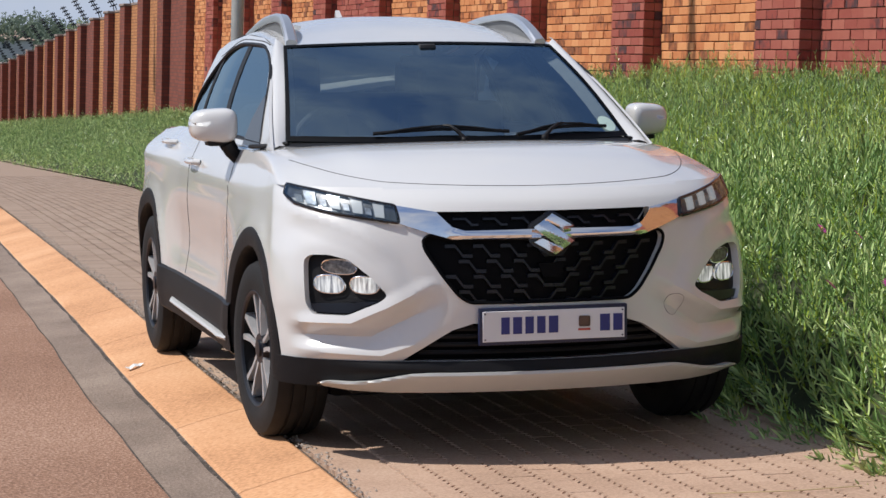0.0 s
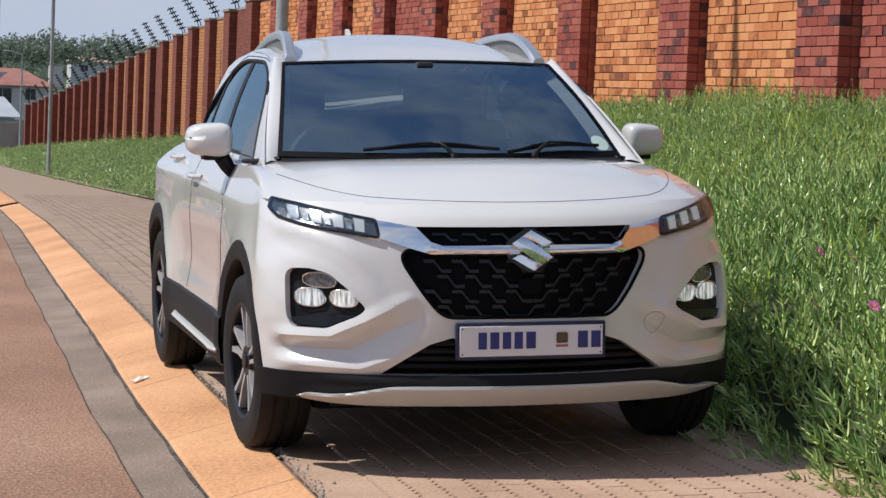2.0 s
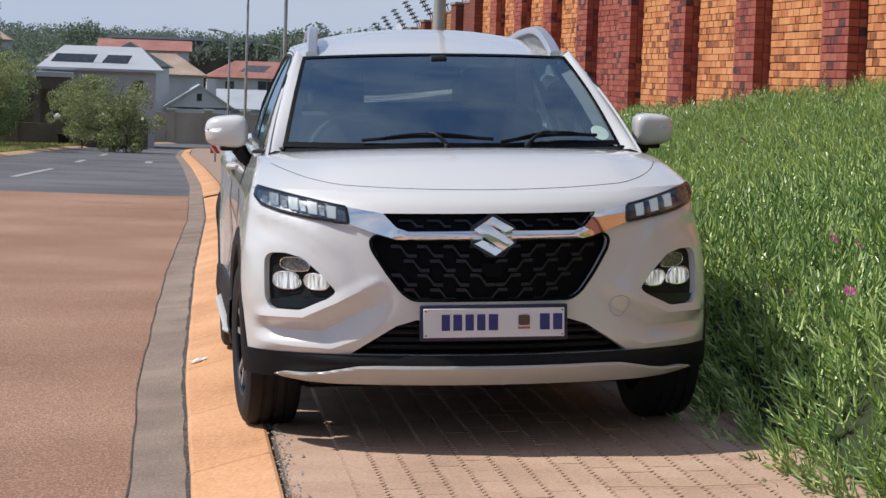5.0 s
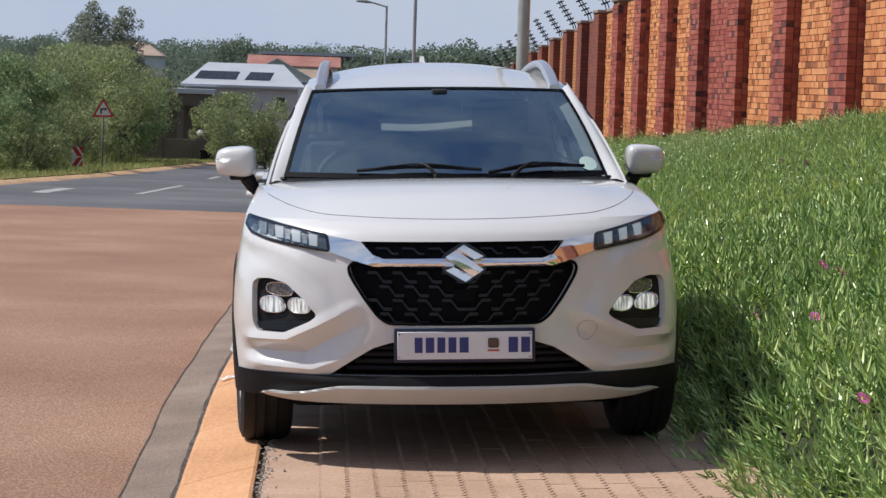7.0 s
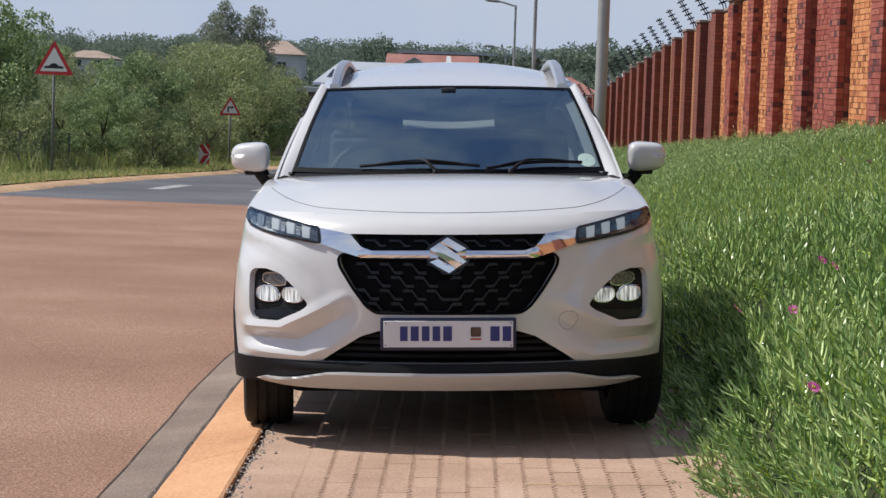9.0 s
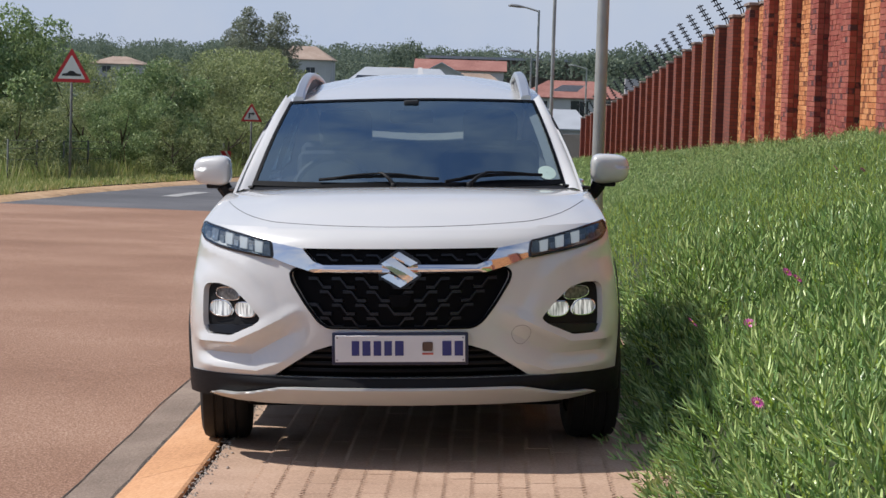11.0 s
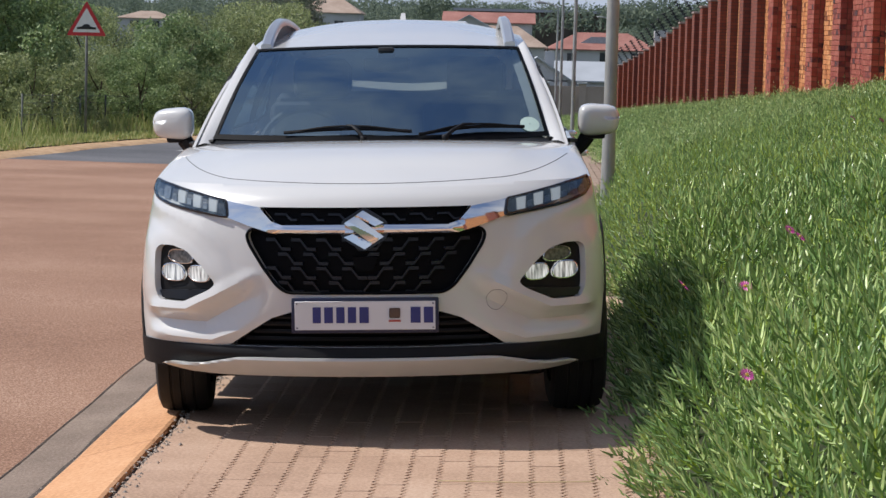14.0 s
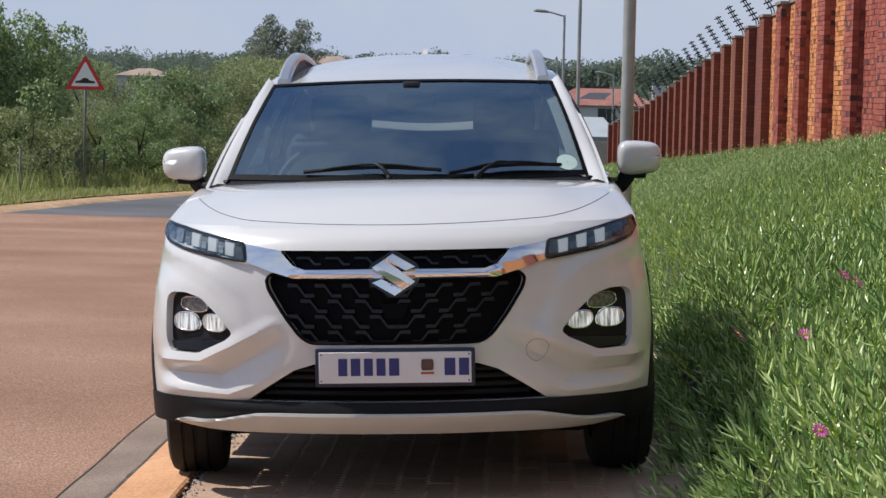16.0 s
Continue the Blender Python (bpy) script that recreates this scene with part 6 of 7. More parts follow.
# far woods over the hills, their distance haze held in the leaf colour
cs, rs = [], []
for k in range(1500):
    y = rng.uniform(255, 560)
    x = rng.uniform(-0.30, 0.13) * (y + 10)
    r = rng.uniform(1.2, 2.6) * y / 400
    for j in range(3):
        cs.append((x + rng.normal(0, r * 0.6), y + rng.normal(0, r * 0.5), far_ground(x, y) + r * rng.uniform(0.1, 0.95)))
        rs.append(r * rng.uniform(0.5, 0.9))
for x, y, h in ((27, 420, 10.8), (31, 420, 9.6), (23, 420, 10.0), (19, 420, 8.8), (-49, 420, 8.6), (-53, 420, 8.0), (-26, 420, 7.6), (-16, 420, 9.1), (-12, 420, 9.5), (-7, 420, 8.4), (-70, 420, 8.0), (38, 420, 10.5), (43, 420, 9.8), (12, 420, 6.6), (-60, 420, 7.0)):
    for j in range(9):
        cs.append((x + rng.normal(0, 2.0), y + rng.normal(0, 1.5), h - 2.6 + rng.normal(0, 0.6)))
        rs.append(rng.uniform(1.3, 2.2))
for k in range(150):
    x = rng.uniform(-9, 24)
    cs.append((x, rng.uniform(255, 260), 1.7 + 1.7 * smooth(0, 5, x) + 0.06 * max(0.0, x - 3) + rng.normal(0, 0.5)))
    rs.append(rng.uniform(0.8, 1.5))
fw = new("far_woods_holder")
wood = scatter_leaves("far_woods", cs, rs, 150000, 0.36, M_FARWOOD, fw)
wood.parent = None
bpy.data.objects.remove(fw)
tagged(wood, "hazy dark woods over the distant hills", "woods", "", "stuff")

# verge at the far kerb: sandy edge, grass blades, fence
M_DIRT = granular("sandy_orange_dirt", ((0.22, 0.15, 0.08), (0.42, 0.27, 0.15), (0.52, 0.36, 0.22)), 8, 1.3, dist=0.02)
rows = []
for y in YS:
    k = kerb_left(y)
    rows.append([(k - o, y, ground(k, y) + z) for o, z in ((-0.06 - 0.05 * math.sin(y * 2.3) - 0.05 * math.sin(y * 0.9), -0.02), (0.03, 0.02), (0.2, 0.05), (0.45, 0.06), (0.75, 0.03))])
link("verge_edge", grid_mesh(rows), M_DIRT, smoothed=True, label="sandy orange kerb edge of the far verge", category="kerb", kind="structure")
rows = []
for y in YS:
    k = kerb_left(y)
    rows.append([(k - o, y, (ground(k, y) + 0.07) * (1 - t) + (far_ground(k - 6, y) + 0.02) * t) for o, t in ((0.6, 0.0), (2.0, 0.1), (3.5, 0.5), (6.0, 1.0))])
link("verge", grid_mesh(rows), M_VERGE, smoothed=True, label="dry grass verge across the road", category="verge", kind="structure")
B, Hd, L = [], [], []
for k in range(24000):
    y = rng.uniform(24, 110)
    o = 0.42 + 0.12 * math.sin(y * 1.7) + 6.0 * rng.random() ** 1.4
    kx = kerb_left(y)
    t = min(1, max(0, (o - 1.1) / 4.9))
    z = (ground(kx, y) + 0.07) * (1 - t) + (far_ground(kx - 6, y) + 0.02) * t
    h = np.array([rng.normal(0, 0.35), rng.normal(0, 0.35), 1.0])
    B.append((kx - o, y, z))
    Hd.append(h / np.linalg.norm(h))
    L.append(rng.uniform(0.10, 0.32) * (0.6 + 0.8 * t))
blades("verge_grass", np.array(B), np.array(Hd), np.array(L), np.array(L) * 0.10 + 0.012, rng.uniform(-0.3, 0.0, len(L)), M_DRYGRASS, "rough yellow-green grass on the far verge", "grass")

B, Hd, L = [], [], []
for k in range(9000):
    y = rng.uniform(34, 84)
    o = rng.uniform(2.4, 7.5)
    kx = kerb_left(y)
    t = min(1, max(0, (o - 1.1) / 4.9))
    h = np.array([rng.normal(0, 0.22), rng.normal(0, 0.22), 1.0])
    B.append((kx - o, y, (ground(kx, y) + 0.07) * (1 - t) + (far_ground(kx - 6, y) + 0.02) * t))
    Hd.append(h / np.linalg.norm(h))
    L.append(rng.uniform(0.35, 0.80))
blades("tall_grass", np.array(B), np.array(Hd), np.array(L), np.array(L) * 0.03 + 0.012, rng.uniform(-0.3, 0.0, len(L)), M_DRYGRASS, "tall yellow-green grass along the wire fence", "grass")

M_FENCE = plain("weathered_fence_steel", (0.10, 0.11, 0.10), 0.7, 0.2, vary=0.4)
fence = new("wire_fence")
tagged(fence, "weathered post-and-wire fence behind the verge", "fence")
last = None
for k in range(18):
    y = 40 + 2.4 * k
    x = kerb_left(y) - 3.2
    z = far_ground(x - 2, y) + 0.15
    part("post", tube([(x, y, z - 0.4), (x, y, z + 1.05)], 0.022, 6), M_FENCE, fence)
    if last:
        for hh in (0.3, 0.6, 0.85, 1.02):
            part("wire", tube([last + Vector((0, 0, hh)), Vector((x, y, z + hh))], 0.006, 4), M_FENCE, fence)
    last = Vector((x, y, z))

# road markings
M_MARK = granular("worn_white_road_paint", ((0.16, 0.16, 0.16), (0.32, 0.32, 0.315), (0.52, 0.52, 0.51)), 40, 2)
def lane_mid(y, off):
    return (kerb_left(y) + kerb_in(y) - 0.5) / 2 + off


for y0, y1, off, w in ((35, 44, 0.0, 0.07), (54, 58.5, -0.15, 0.08), (33.5, 37.5, -1.7, 0.16), (57, 60, 1.7, 0.10), (69, 75, -0.1, 0.08)):
    strip("road_marking", lambda y: lane_mid(y, off) - w, lambda y: lane_mid(y, off) + w, 1, lambda u: 0.006, M_MARK, ys=steps(y0, y1, 5),
          label="worn white road dash", category="road marking", kind="structure")

# ---- houses ----
M_GREYWALL = granular("grey_plaster", ((0.38, 0.38, 0.385), (0.50, 0.50, 0.51), (0.58, 0.58, 0.59)), 20, 0.5)
M_WHITEWALL = granular("pale_plaster", ((0.36, 0.36, 0.37), (0.46, 0.46, 0.47), (0.52, 0.52, 0.53)), 20, 0.4)
M_BROWNWALL = granular("brown_garden_wall", ((0.07, 0.055, 0.045), (0.12, 0.10, 0.085), (0.17, 0.14, 0.12)), 20, 0.6)
M_ESTATE = granular("brown_grey_plaster", ((0.25, 0.195, 0.165), (0.36, 0.285, 0.245), (0.44, 0.355, 0.31)), 20, 0.5)
M_PALEPANEL = plain("pale_reflective_panel", (0.34, 0.36, 0.39), 0.2, 0.2, vary=0.15)
M_METALROOF = plain("pale_metal_roof", (0.40, 0.425, 0.455), 0.5, 0.1, scale=0.6, vary=0.08)
M_TILEROOF = granular("red_roof_tiles", ((0.19, 0.085, 0.07), (0.30, 0.135, 0.11), (0.38, 0.20, 0.17)), 6, 0.5)
M_ORANGEROOF = granular("brown_roof_tiles", ((0.24, 0.17, 0.13), (0.33, 0.25, 0.20), (0.42, 0.33, 0.27)), 6, 0.5)
M_PANE = plain("dark_window_glass", (0.02, 0.025, 0.03), 0.1, 0, 0.6)
M_FRAME = plain("white_window_frame", (0.45, 0.45, 0.45), 0.6)
M_SOLAR = plain("grey_blue_solar_panel", (0.12, 0.14, 0.18), 0.15, 0.2, vary=0.2)


def add_window(parent, x, y, z, w, h):
    win = part("window", box((x - w / 2, y - 0.04, z), (x + w / 2, y + 0.05, z + h)), M_FRAME, parent, "", False)
    n = 2 if w > 0.9 else 1
    for k in range(n):
        a = x - w / 2 + 0.05 + k * (w - 0.05) / n
        part("pane", box((a, y - 0.055, z + 0.06), (a + (w - 0.05) / n - 0.05, y - 0.035, z + h - 0.06)), M_PANE, win, "", False)


def prism_roof(x0, x1, y0, y1, eave, ridge, axis, over=0.35, hip=0.0, thick=0.12):
    bm = bmesh.new()
    x0, x1, y0, y1 = x0 - over, x1 + over, y0 - over, y1 + over
    ym, xm = (y0 + y1) / 2, (x0 + x1) / 2
    if axis == "x":
        top = [(x0 + hip, ym, ridge), (x1 - hip, ym, ridge)]
        quads = [((x0, y0, eave), (x1, y0, eave), top[1], top[0]), ((x1, y1, eave), (x0, y1, eave), top[0], top[1])]
        ends = [((x0, y1, eave), (x0, y0, eave), top[0]), ((x1, y0, eave), (x1, y1, eave), top[1])]
    else:
        top = [(xm, y0 + hip, ridge), (xm, y1 - hip, ridge)]
        quads = [((x0, y1, eave), (x0, y0, eave), top[0], top[1]), ((x1, y0, eave), (x1, y1, eave), top[1], top[0])]
        ends = [((x0, y0, eave), (x1, y0, eave), top[0]), ((x1, y1, eave), (x0, y1, eave), top[1])]
    for q in quads + (ends if hip else []):
        bm.faces.new([bm.verts.new(p) for p in q])
    bmesh.ops.remove_doubles(bm, verts=bm.verts, dist=0.01)
    r = bmesh.ops.extrude_face_region(bm, geom=bm.faces[:])
    bmesh.ops.translate(bm, verts=[v for v in r["geom"] if isinstance(v, bmesh.types.BMVert)], vec=(0, 0, -thick))
    bmesh.ops.recalc_face_normals(bm, faces=bm.faces)
    gab = []
    if not hip:
        for e in ends:
            g = bmesh.new()
            g.faces.new([g.verts.new((p[0] + (over if p[0] == x0 else -over if p[0] == x1 else 0) * (axis == "x"), p[1] + (over if p[1] == y0 else -over if p[1] == y1 else 0) * (axis == "y"), p[2] - thick)) for p in e])
            gab.append(g)
    return bm, gab


def house(label, x0, x1, y0, y1, base, eave, ridge, axis, wallm, roofm, windows=(), hip=0.0, chimneys=()):
    hs = new("house")
    part("wall", box((x0, y0, base), (x1, y1, eave)), wallm, hs, "", False)
    rf, gab = prism_roof(x0, x1, y0, y1, eave, ridge, axis, hip=hip)
    part("roof", rf, roofm, hs, "", False)
    for g in gab:
        part("gable", g, wallm, hs, "", False)
    for x, z, w, h in windows:
        add_window(hs, x, y0, z, w, h)
    for x, y, z, w in chimneys:
        part("chimney", box((x - w / 2, y - w / 2, eave), (x + w / 2, y + w / 2, z)), wallm, hs, "", False)
    return tagged(hs, label, "house")


h1 = house("pale house with a light metal roof and solar panels", -6.3, -1.1, 101, 109, -3.0, 1.15, 2.22, "x", M_WHITEWALL, M_METALROOF, ((-1.9, 0.0, 0.5, 0.7),), hip=1.1)
for x, w in ((-5.1, 1.0), (-3.1, 0.62)):
    part("solar_panel", flat_plate([(x - w, 1.34), (x + w, 1.34), (x + w + 0.25, 1.80), (x - w + 0.35, 1.80)], 101.7, 0.05), M_SOLAR, h1, "blue solar panel", False)
vr_ = new("veranda")
part("roof", box((-8.3, 97.5, 0.70), (-4.9, 101, 0.92)), M_METALROOF, vr_, "", False)
part("fascia", box((-8.2, 97.6, 0.15), (-5.0, 97.75, 0.70)), M_BROWNWALL, vr_, "", False)
part("back_wall", box((-8.0, 100.2, -3.0), (-5.1, 100.6, 0.7)), M_BROWNWALL, vr_, "", False)
for x in (-7.9, -6.6, -5.3):
    part("column", box((x, 97.7, -3.0), (x + 0.3, 98.0, 0.2)), M_BROWNWALL, vr_, "", False)
tagged(vr_, "dark shaded veranda with a thin pale roof", "veranda")
gw = new("garden_wall")
part("wall", box((-9.6, 95.0, -3.2), (-1.5, 95.25, -1.35)), M_BROWNWALL, gw, "", False)
for k in range(5):
    part("pillar", box((-9.4 + 1.9 * k, 94.9, -3.2), (-9.0 + 1.9 * k, 95.35, -1.15)), M_BROWNWALL, gw, "", False)
    part("globe_lamp", moved(lathe([(-0.16, 0.0), (-0.12, 0.10), (0.0, 0.16), (0.12, 0.10), (0.16, 0.0)], 10), pose(-9.2 + 1.9 * k, 95.1, -1.05, 0, 90, 0)), M_SIGNWHITE, gw)
tagged(gw, "dark brown garden wall with pillars", "wall")
bn = new("wheelie_bin")
part("body", box((-5.3, 93.6, -2.75), (-4.8, 94.1, -1.85), 0.03), M_BLACK, bn)
part("lid", box((-5.34, 93.55, -1.85), (-4.76, 94.15, -1.75), 0.02), M_BLACK, bn)
tagged(bn, "black wheelie bin by the garden wall", "bin")

sw_ = new("estate_wall")
part("wall", box((-16, 180, -5.3), (9.3, 180.3, -2.35)), M_ESTATE, sw_, "", False)
for k in range(9):
    x = -15 + 3.0 * k
    part("pillar", box((x, 179.85, -5.3), (x + 0.6, 180.4, -2.15)), M_ESTATE, sw_, "", False)
    part("cap", box((x - 0.12, 179.75, -2.15), (x + 0.72, 180.5, -2.0)), M_WHITEWALL, sw_, "", False)
tagged(sw_, "grey plastered estate wall with capped pillars", "wall")
house("grey gabled house with a pale metal roof behind the estate wall", 0.0, 5.2, 183, 190, -5, -1.95, -0.05, "y", M_GREYWALL, M_METALROOF, ((2.6, -1.45, 0.5, 0.7),), chimneys=((3.6, 184.5, 0.42, 0.8),))
house("long wing with a pale metal roof behind the estate wall", 3.0, 9.4, 186.5, 194, -5, -2.0, -0.40, "x", M_GREYWALL, M_METALROOF, hip=1.3)
house("tall pale double-storey house with a white roof", -6.5, 0.1, 186, 194, -5, 1.3, 3.3, "y", M_WHITEWALL, M_METALROOF, ((-4.8, -0.6, 0.9, 1.0),))
h2 = house("grey house with a red tiled hip roof and solar panel", 4.4, 15.4, 230, 240, -4.5, 0.45, 2.2, "x", M_GREYWALL, M_TILEROOF, ((6.6, -1.0, 1.0, 1.1), (10.4, -1.5, 1.9, 1.7), (13.2, -1.0, 1.1, 1.2)), hip=3.2, chimneys=((15.9, 233, 2.6, 1.4),))
part("solar_panel", flat_plate([(7.3, 0.95), (10.0, 0.95), (11.0, 1.75), (8.6, 1.75)], 231.6, 0.05), M_PALEPANEL, h2, "solar panel", False)
house("far house with a red tiled roof on the rise", -7.0, 2.6, 246, 254, -3, 3.05, 4.2, "x", M_GREYWALL, M_TILEROOF, ((-4, 1.2, 1.2, 1.2), (0.5, 1.2, 1.2, 1.2)))
fb = new("flat_roofed_building")
part("wall", box((-6, 262, -2), (12, 270, 4.45)), M_BROWNWALL, fb, "", False)
part("roof", box((-6.5, 261.5, 4.45), (12.5, 270.5, 4.75)), M_PALEPANEL, fb, "", False)
for k in range(3):
    add_window(fb, -4.5 + 2.2 * k, 262, 3.0, 1.2, 0.9)
tagged(fb, "long dark flat-roofed building behind red roofs", "building")
house("house with a weathered brown tiled roof", -8.5, 3.6, 215, 224, -4.5, 0.6, 2.6, "x", M_WHITEWALL, M_ORANGEROOF, hip=3.0)
house("distant house with a brown tiled roof on the hill", -31, -22, 330, 340, 0.5, 4.4, 6.4, "x", M_WHITEWALL, M_ORANGEROOF, ((-28, 2.0, 1.4, 1.3), (-25, 2.0, 1.4, 1.3)), hip=3)
house("distant pale house with a brown roof among trees", -15, -7, 300, 310, -1.5, 2.2, 3.5, "x", M_WHITEWALL, M_ORANGEROOF, hip=3)
house("distant house half hidden by trees", 27, 33, 350, 358, -1, 4.1, 5.5, "x", M_GREYWALL, M_ORANGEROOF, ((29, 2.6, 1.2, 1.0),), hip=2.5)
house("distant house with a weathered brown roof among trees", -57.5, -50, 330, 340, -3, 2.9, 4.0, "x", M_WHITEWALL, M_ORANGEROOF, ((-55, 1.6, 1.4, 1.0), (-52, 1.6, 1.4, 1.0)), hip=3)

# ---- small litter and kerb grit ----
scrap = new("paper_scrap", None)
bm = grid_mesh([[(-0.045 + 0.03 * i, -0.02 + 0.04 * j, 0.004 + 0.008 * ((i + j) % 2)) for i in range(4)] for j in range(2)])
part("sheet", bm, M_SIGNWHITE, scrap, "", False)
scrap.matrix_world = pose(-1.0, 2.25, ground(-1.0, 2.25) + 0.012, 0, -10, 35)
tagged(scrap, "small crumpled white paper scrap on the kerb", "litter")
M_STRAW = plain("dry_straw", (0.55, 0.42, 0.24), 0.8)
stalk = new("dry_stalk")
part("stem", tube([(0.28, -1.56, ground(0.28, -1.56) + 0.006), (0.55, -1.62, ground(0.5, -1.6) + 0.012), (0.80, -1.60, ground(0.8, -1.6) + 0.008)], 0.0022, 5), M_STRAW, stalk)
tagged(stalk, "thin dry grass stalk lying on the pavers", "litter")

WEED_Y = -1.34
weed = new("weed")
wb = np.array([(0.98 + rng.normal(0, 0.035), WEED_Y + rng.normal(0, 0.05), ground(0.98, WEED_Y) + 0.002) for k in range(46)])
wh = np.array([(rng.normal(0, 0.8), rng.normal(0, 0.8), 0.75) for k in range(46)])
wh /= np.linalg.norm(wh, axis=1, keepdims=True)
wl = rng.uniform(0.03, 0.075, 46)
blades("leaves", wb, wh, wl, wl * 0.26, rng.uniform(-0.5, 0.0, 46), M_DRYGRASS, "", "", weed)
tagged(weed, "small dry weed growing between the pavers", "weed")
M_GRIT = granular("pale_grit", ((0.16, 0.13, 0.11), (0.30, 0.25, 0.21), (0.45, 0.40, 0.35)), 90, 40)
B, R = [], []
for k in range(2600):
    y = rng.uniform(-5, 14)
    which = rng.random()
    x = kerb_in(y) + (rng.normal(0.035, 0.022) if which < 0.75 else rng.normal(-0.302, 0.010))
    B.append((x, y, ground(x, y) + 0.004))
    R.append(rng.uniform(0.003, 0.010) * (1 if which < 0.75 else 0.7))
v, f = [], []
for (x, y, z), r in zip(B, R):
    a, b, c = r * rng.uniform(0.7, 1.3), r * rng.uniform(0.7, 1.3), r * rng.uniform(0.5, 0.9)
    o = len(v)
    v += [(x - a, y, z), (x, y - b, z), (x + a, y, z), (x, y + b, z), (x, y, z + c)]
    f += [(o, o + 1, o + 4), (o + 1, o + 2, o + 4), (o + 2, o + 3, o + 4), (o + 3, o, o + 4)]
me = bpy.data.meshes.new("kerb_grit")
me.from_pydata(v, [], f)
me.materials.append(M_GRIT)
tagged(new("kerb_grit", me), "grey grit and small stones along the kerb joint", "gravel", "", "stuff")

# ---- kerb stones ----
kerb = new("kerb")
tagged(kerb, "sun-faded orange painted concrete kerb with cracks", "kerb", "", "structure")
KP = ((0.0, -0.06), (0.0, 0.004), (-0.012, 0.010), (-0.15, 0.007), (-0.24, 0.008), (-0.280, 0.010), (-0.297, 0.004), (-0.302, -0.04))


def kerb_piece(y0, y1, gap, cuts=3):
    rows = []
    for k in range(cuts + 1):
        y = y0 + gap + (y1 - y0 - 2 * gap) * k / cuts
        lower = 0.002 if k in (0, cuts) else 0.0
        rows.append([(kerb_in(y) + o, y + 0.10 * o, ground(kerb_in(y) + o, y) + z - lower * (z > -0.03)) for o, z in KP])
    bm = grid_mesh(rows)
    bm.verts.ensure_lookup_table()
    m = len(KP)
    bm.faces.new([bm.verts[i] for i in range(m)])
    bm.faces.new([bm.verts[len(bm.verts) - 1 - i] for i in range(m)])
    bmesh.ops.recalc_face_normals(bm, faces=bm.faces)
    return bm


cut_y = [-14, -12.4, -10.9, -9.3, -7.8, -6.3, -5.0, -3.4, -1.9, -0.75, 0.62, 2.1, 3.3, 4.6, 6.0, 7.6, 9.1, 10.6, 12.2, 13.8, 15.5, 17.2, 19, 21, 23, 25]
for a, b in zip(cut_y, cut_y[1:]):
    part("kerb_stone", kerb_piece(a, b, 0.003, max(2, int((b - a) * 3))), M_KERB, kerb, smoothed=False)
part("far_kerb", (lambda bm: (bmesh.ops.recalc_face_normals(bm, faces=bm.faces), bm)[1])(grid_mesh([[(kerb_in(y) + o, y, ground(kerb_in(y) + o, y) + z) for o, z in KP] for y in YS if y > 24.9])), M_KERB, kerb)

# ---- pavers ----
PW, PL, TOOTH = 0.1047, 0.209, 0.0100
paving = new("pavement")
tagged(paving, "tan interlocking concrete pavers with zigzag joints", "pavement", "", "structure")


def paver_outline():
    """Zigzag long edges; the same shift on both sides, so that neighbours interlock."""
    n = 8
    left = [(-PW / 2 + 0.0040 + TOOTH * (1 if k % 2 else -1), -PL / 2 + 0.0003 + (PL - 0.0006) * k / n) for k in range(n + 1)]
    right = [(PW / 2 - 0.0040 + TOOTH * (1 if k % 2 else -1), y) for k, (x, y) in enumerate(left)]
    return right + left[::-1]


OUT = paver_outline()


def paver_mesh(name, lump):
    bm = bmesh.new()
    top = [bm.verts.new((x * 0.975, y * 0.999, 0.0 + lump * 0.5)) for x, y in OUT]
    low = [bm.verts.new((x, y, -0.005)) for x, y in OUT]
    bot = [bm.verts.new((x, y, -0.03)) for x, y in OUT]
    m = len(OUT)
    bm.faces.new(top)
    for i in range(m):
        j = (i + 1) % m
        bm.faces.new((top[j], top[i], low[i], low[j]))
        bm.faces.new((low[j], low[i], bot[i], bot[j]))
    bmesh.ops.recalc_face_normals(bm, faces=bm.faces)
    me = bpy.data.meshes.new(name)
    bm.to_mesh(me)
    bm.free()
    me.materials.append(M_PAVER)
    return me


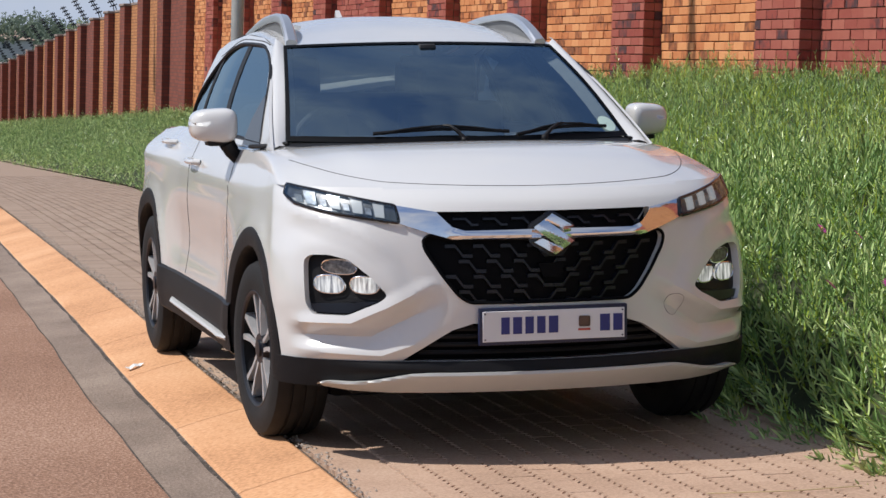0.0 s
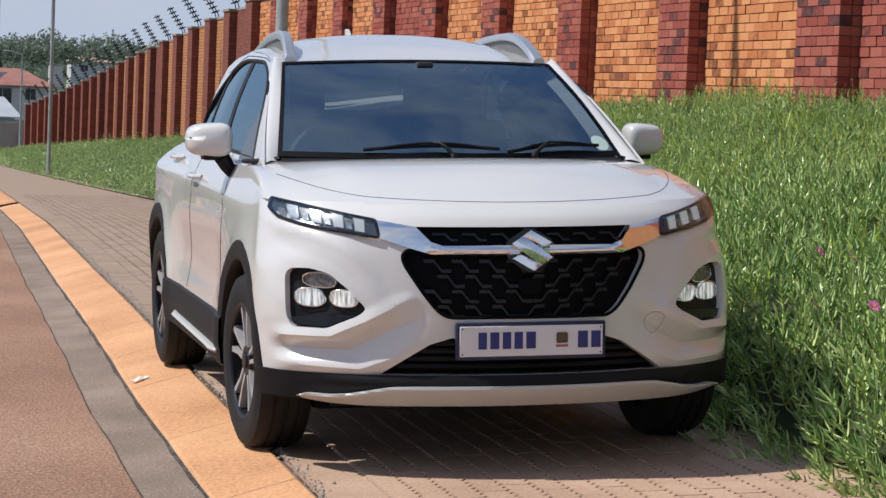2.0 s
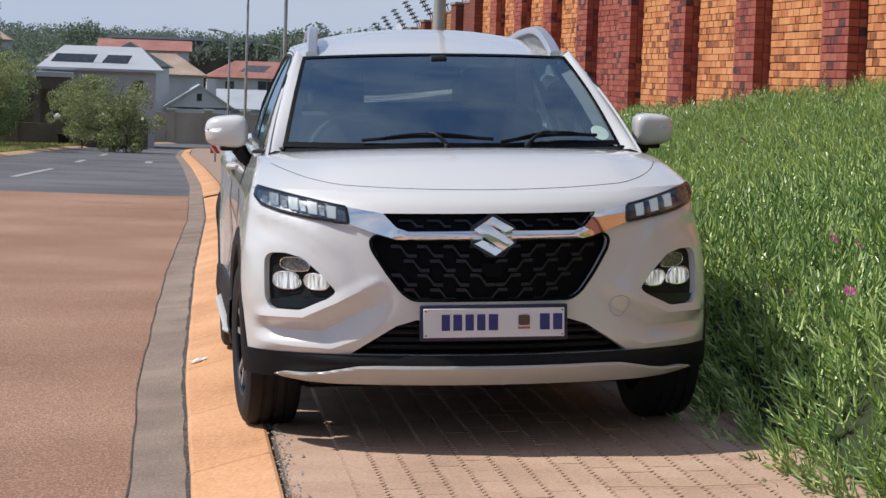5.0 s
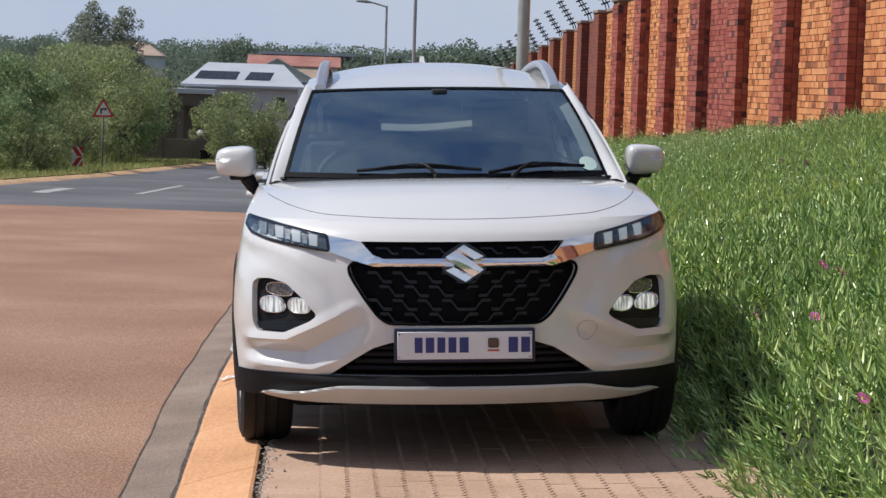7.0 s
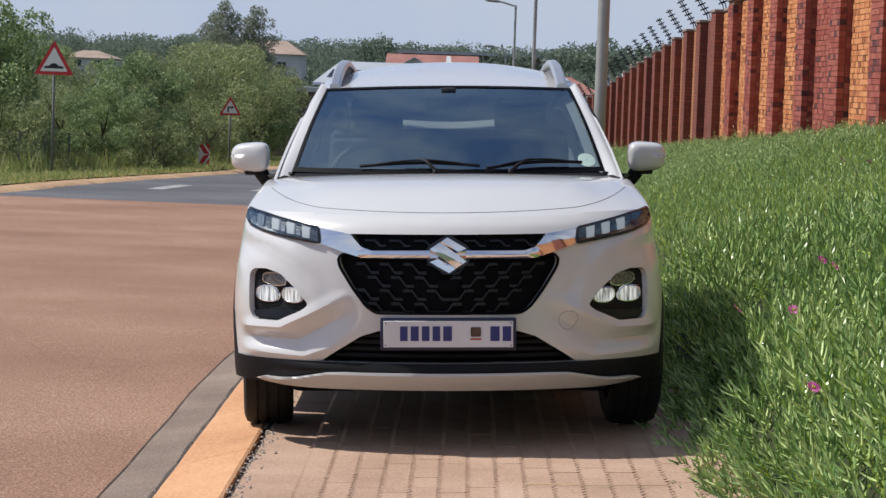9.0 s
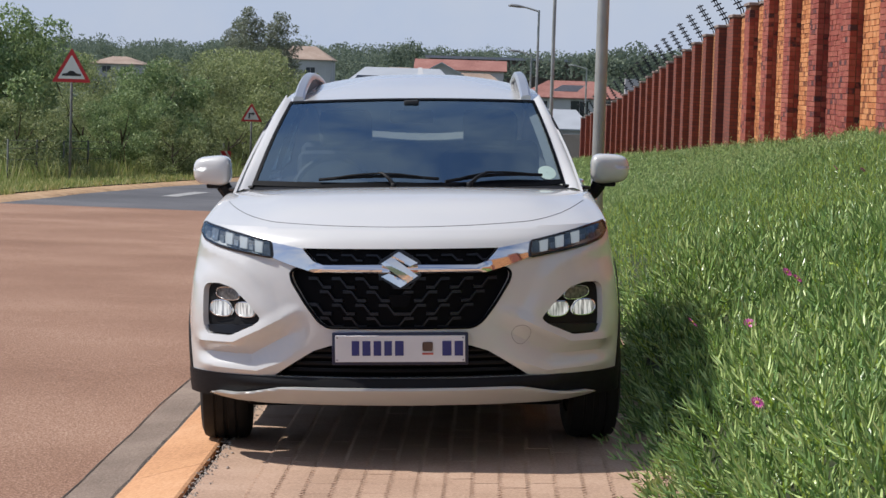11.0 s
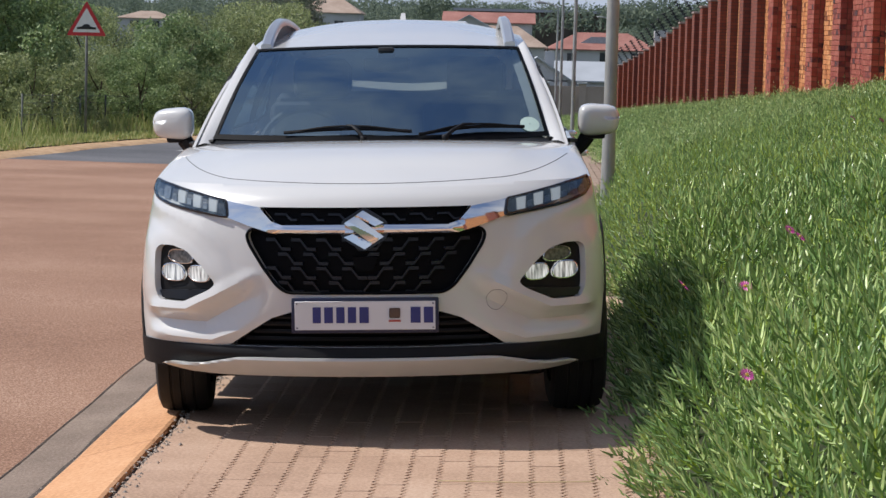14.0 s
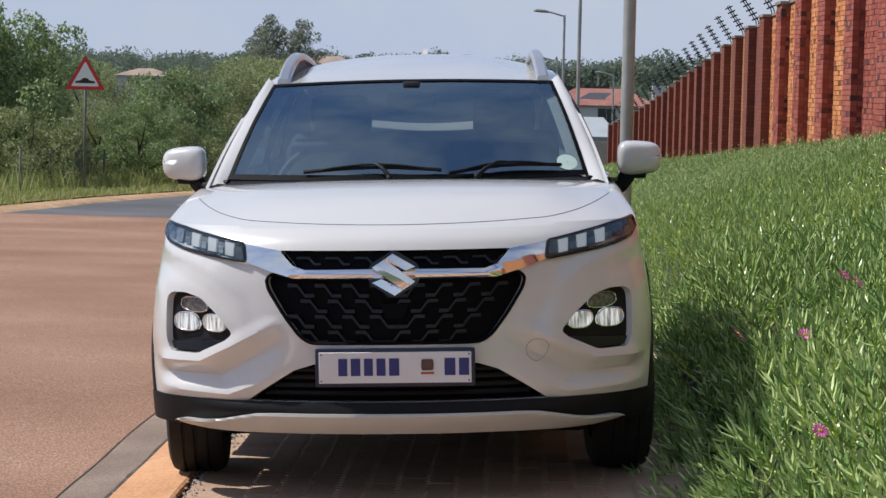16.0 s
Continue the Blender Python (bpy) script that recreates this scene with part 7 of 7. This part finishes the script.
paver_me = paver_mesh("paver", 0.0)
pv, pf, ov, of, nloose = [], [], [], [], 0
cols = int(2.6 / PW)
for c in range(-1, cols):
    y = -13.2 + (PL / 2 if c % 2 and c > 0 else 0)
    while y < 30:
        # a course laid across along the kerb, then columns along the street
        x = kerb_in(y) + (0.241 + PW / 2 + c * PW if c >= 0 else 0.136)
        if x < grass_in(y) + 0.35:
            sink = random.uniform(-0.0009, 0.0009)
            turn = random.uniform(-0.4, 0.4) + (90 if c < 0 else 0)
            slant = -math.degrees(math.atan(TILT * (1 - 0.6 * smooth(8, 40, y))))
            lean = math.degrees(math.atan((ground(x, y + 0.1) - ground(x, y - 0.1)) / 0.2))
            if -2.4 < y < 0.6 and nloose < 320:
                ob = new("paver", paver_me)
                ob.parent = paving
                ob.matrix_world = pose(x, y, ground(x, y) + sink, lean + random.uniform(-0.25, 0.25), slant + random.uniform(-0.25, 0.25), turn)
                nloose += 1
            else:
                m = pose(x, y, ground(x, y) + sink, lean, slant, turn)
                tv, tf = (pv, pf) if y < 4.0 else (ov, of)
                o = len(tv)
                pts = [m @ Vector((px * 0.975, py * 0.999, 0)) for px, py in OUT] + [m @ Vector((px, py, -0.008)) for px, py in OUT]
                tv += [tuple(p) for p in pts]
                k = len(OUT)
                tf.append(tuple(range(o, o + k)))
                tf += [(o + (i + 1) % k, o + i, o + k + i, o + k + (i + 1) % k) for i in range(k)]
        y += PL if c >= 0 else PW
M_PAVER_FIELD = island_brick("paver_concrete_field", (0.37, 0.25, 0.175), (0.43, 0.295, 0.21), (0.49, 0.355, 0.265))
# darker, browner colours for the pavers from y = 4 onwards
M_PAVER_BROWN = island_brick("darker_brown_pavers", (0.235, 0.170, 0.128), (0.275, 0.200, 0.150), (0.32, 0.24, 0.185))
for tv, tf, mat in ((pv, pf, M_PAVER_FIELD), (ov, of, M_PAVER_BROWN)):
    me = bpy.data.meshes.new("paver_field")
    me.from_pydata(tv, [], tf)
    me.materials.append(mat)
    ob = new("paver_field", me)
    ob.parent = paving
    ob["kind"] = "stuff"
far_pave = strip("far_pavement", lambda y: kerb_in(y) + 0.02, lambda y: grass_in(y) + 0.4, 6, lambda u: 0.0, M_PAVER_BROWN, ys=[30] + [y for y in YS if y > 30])
far_pave.parent = paving
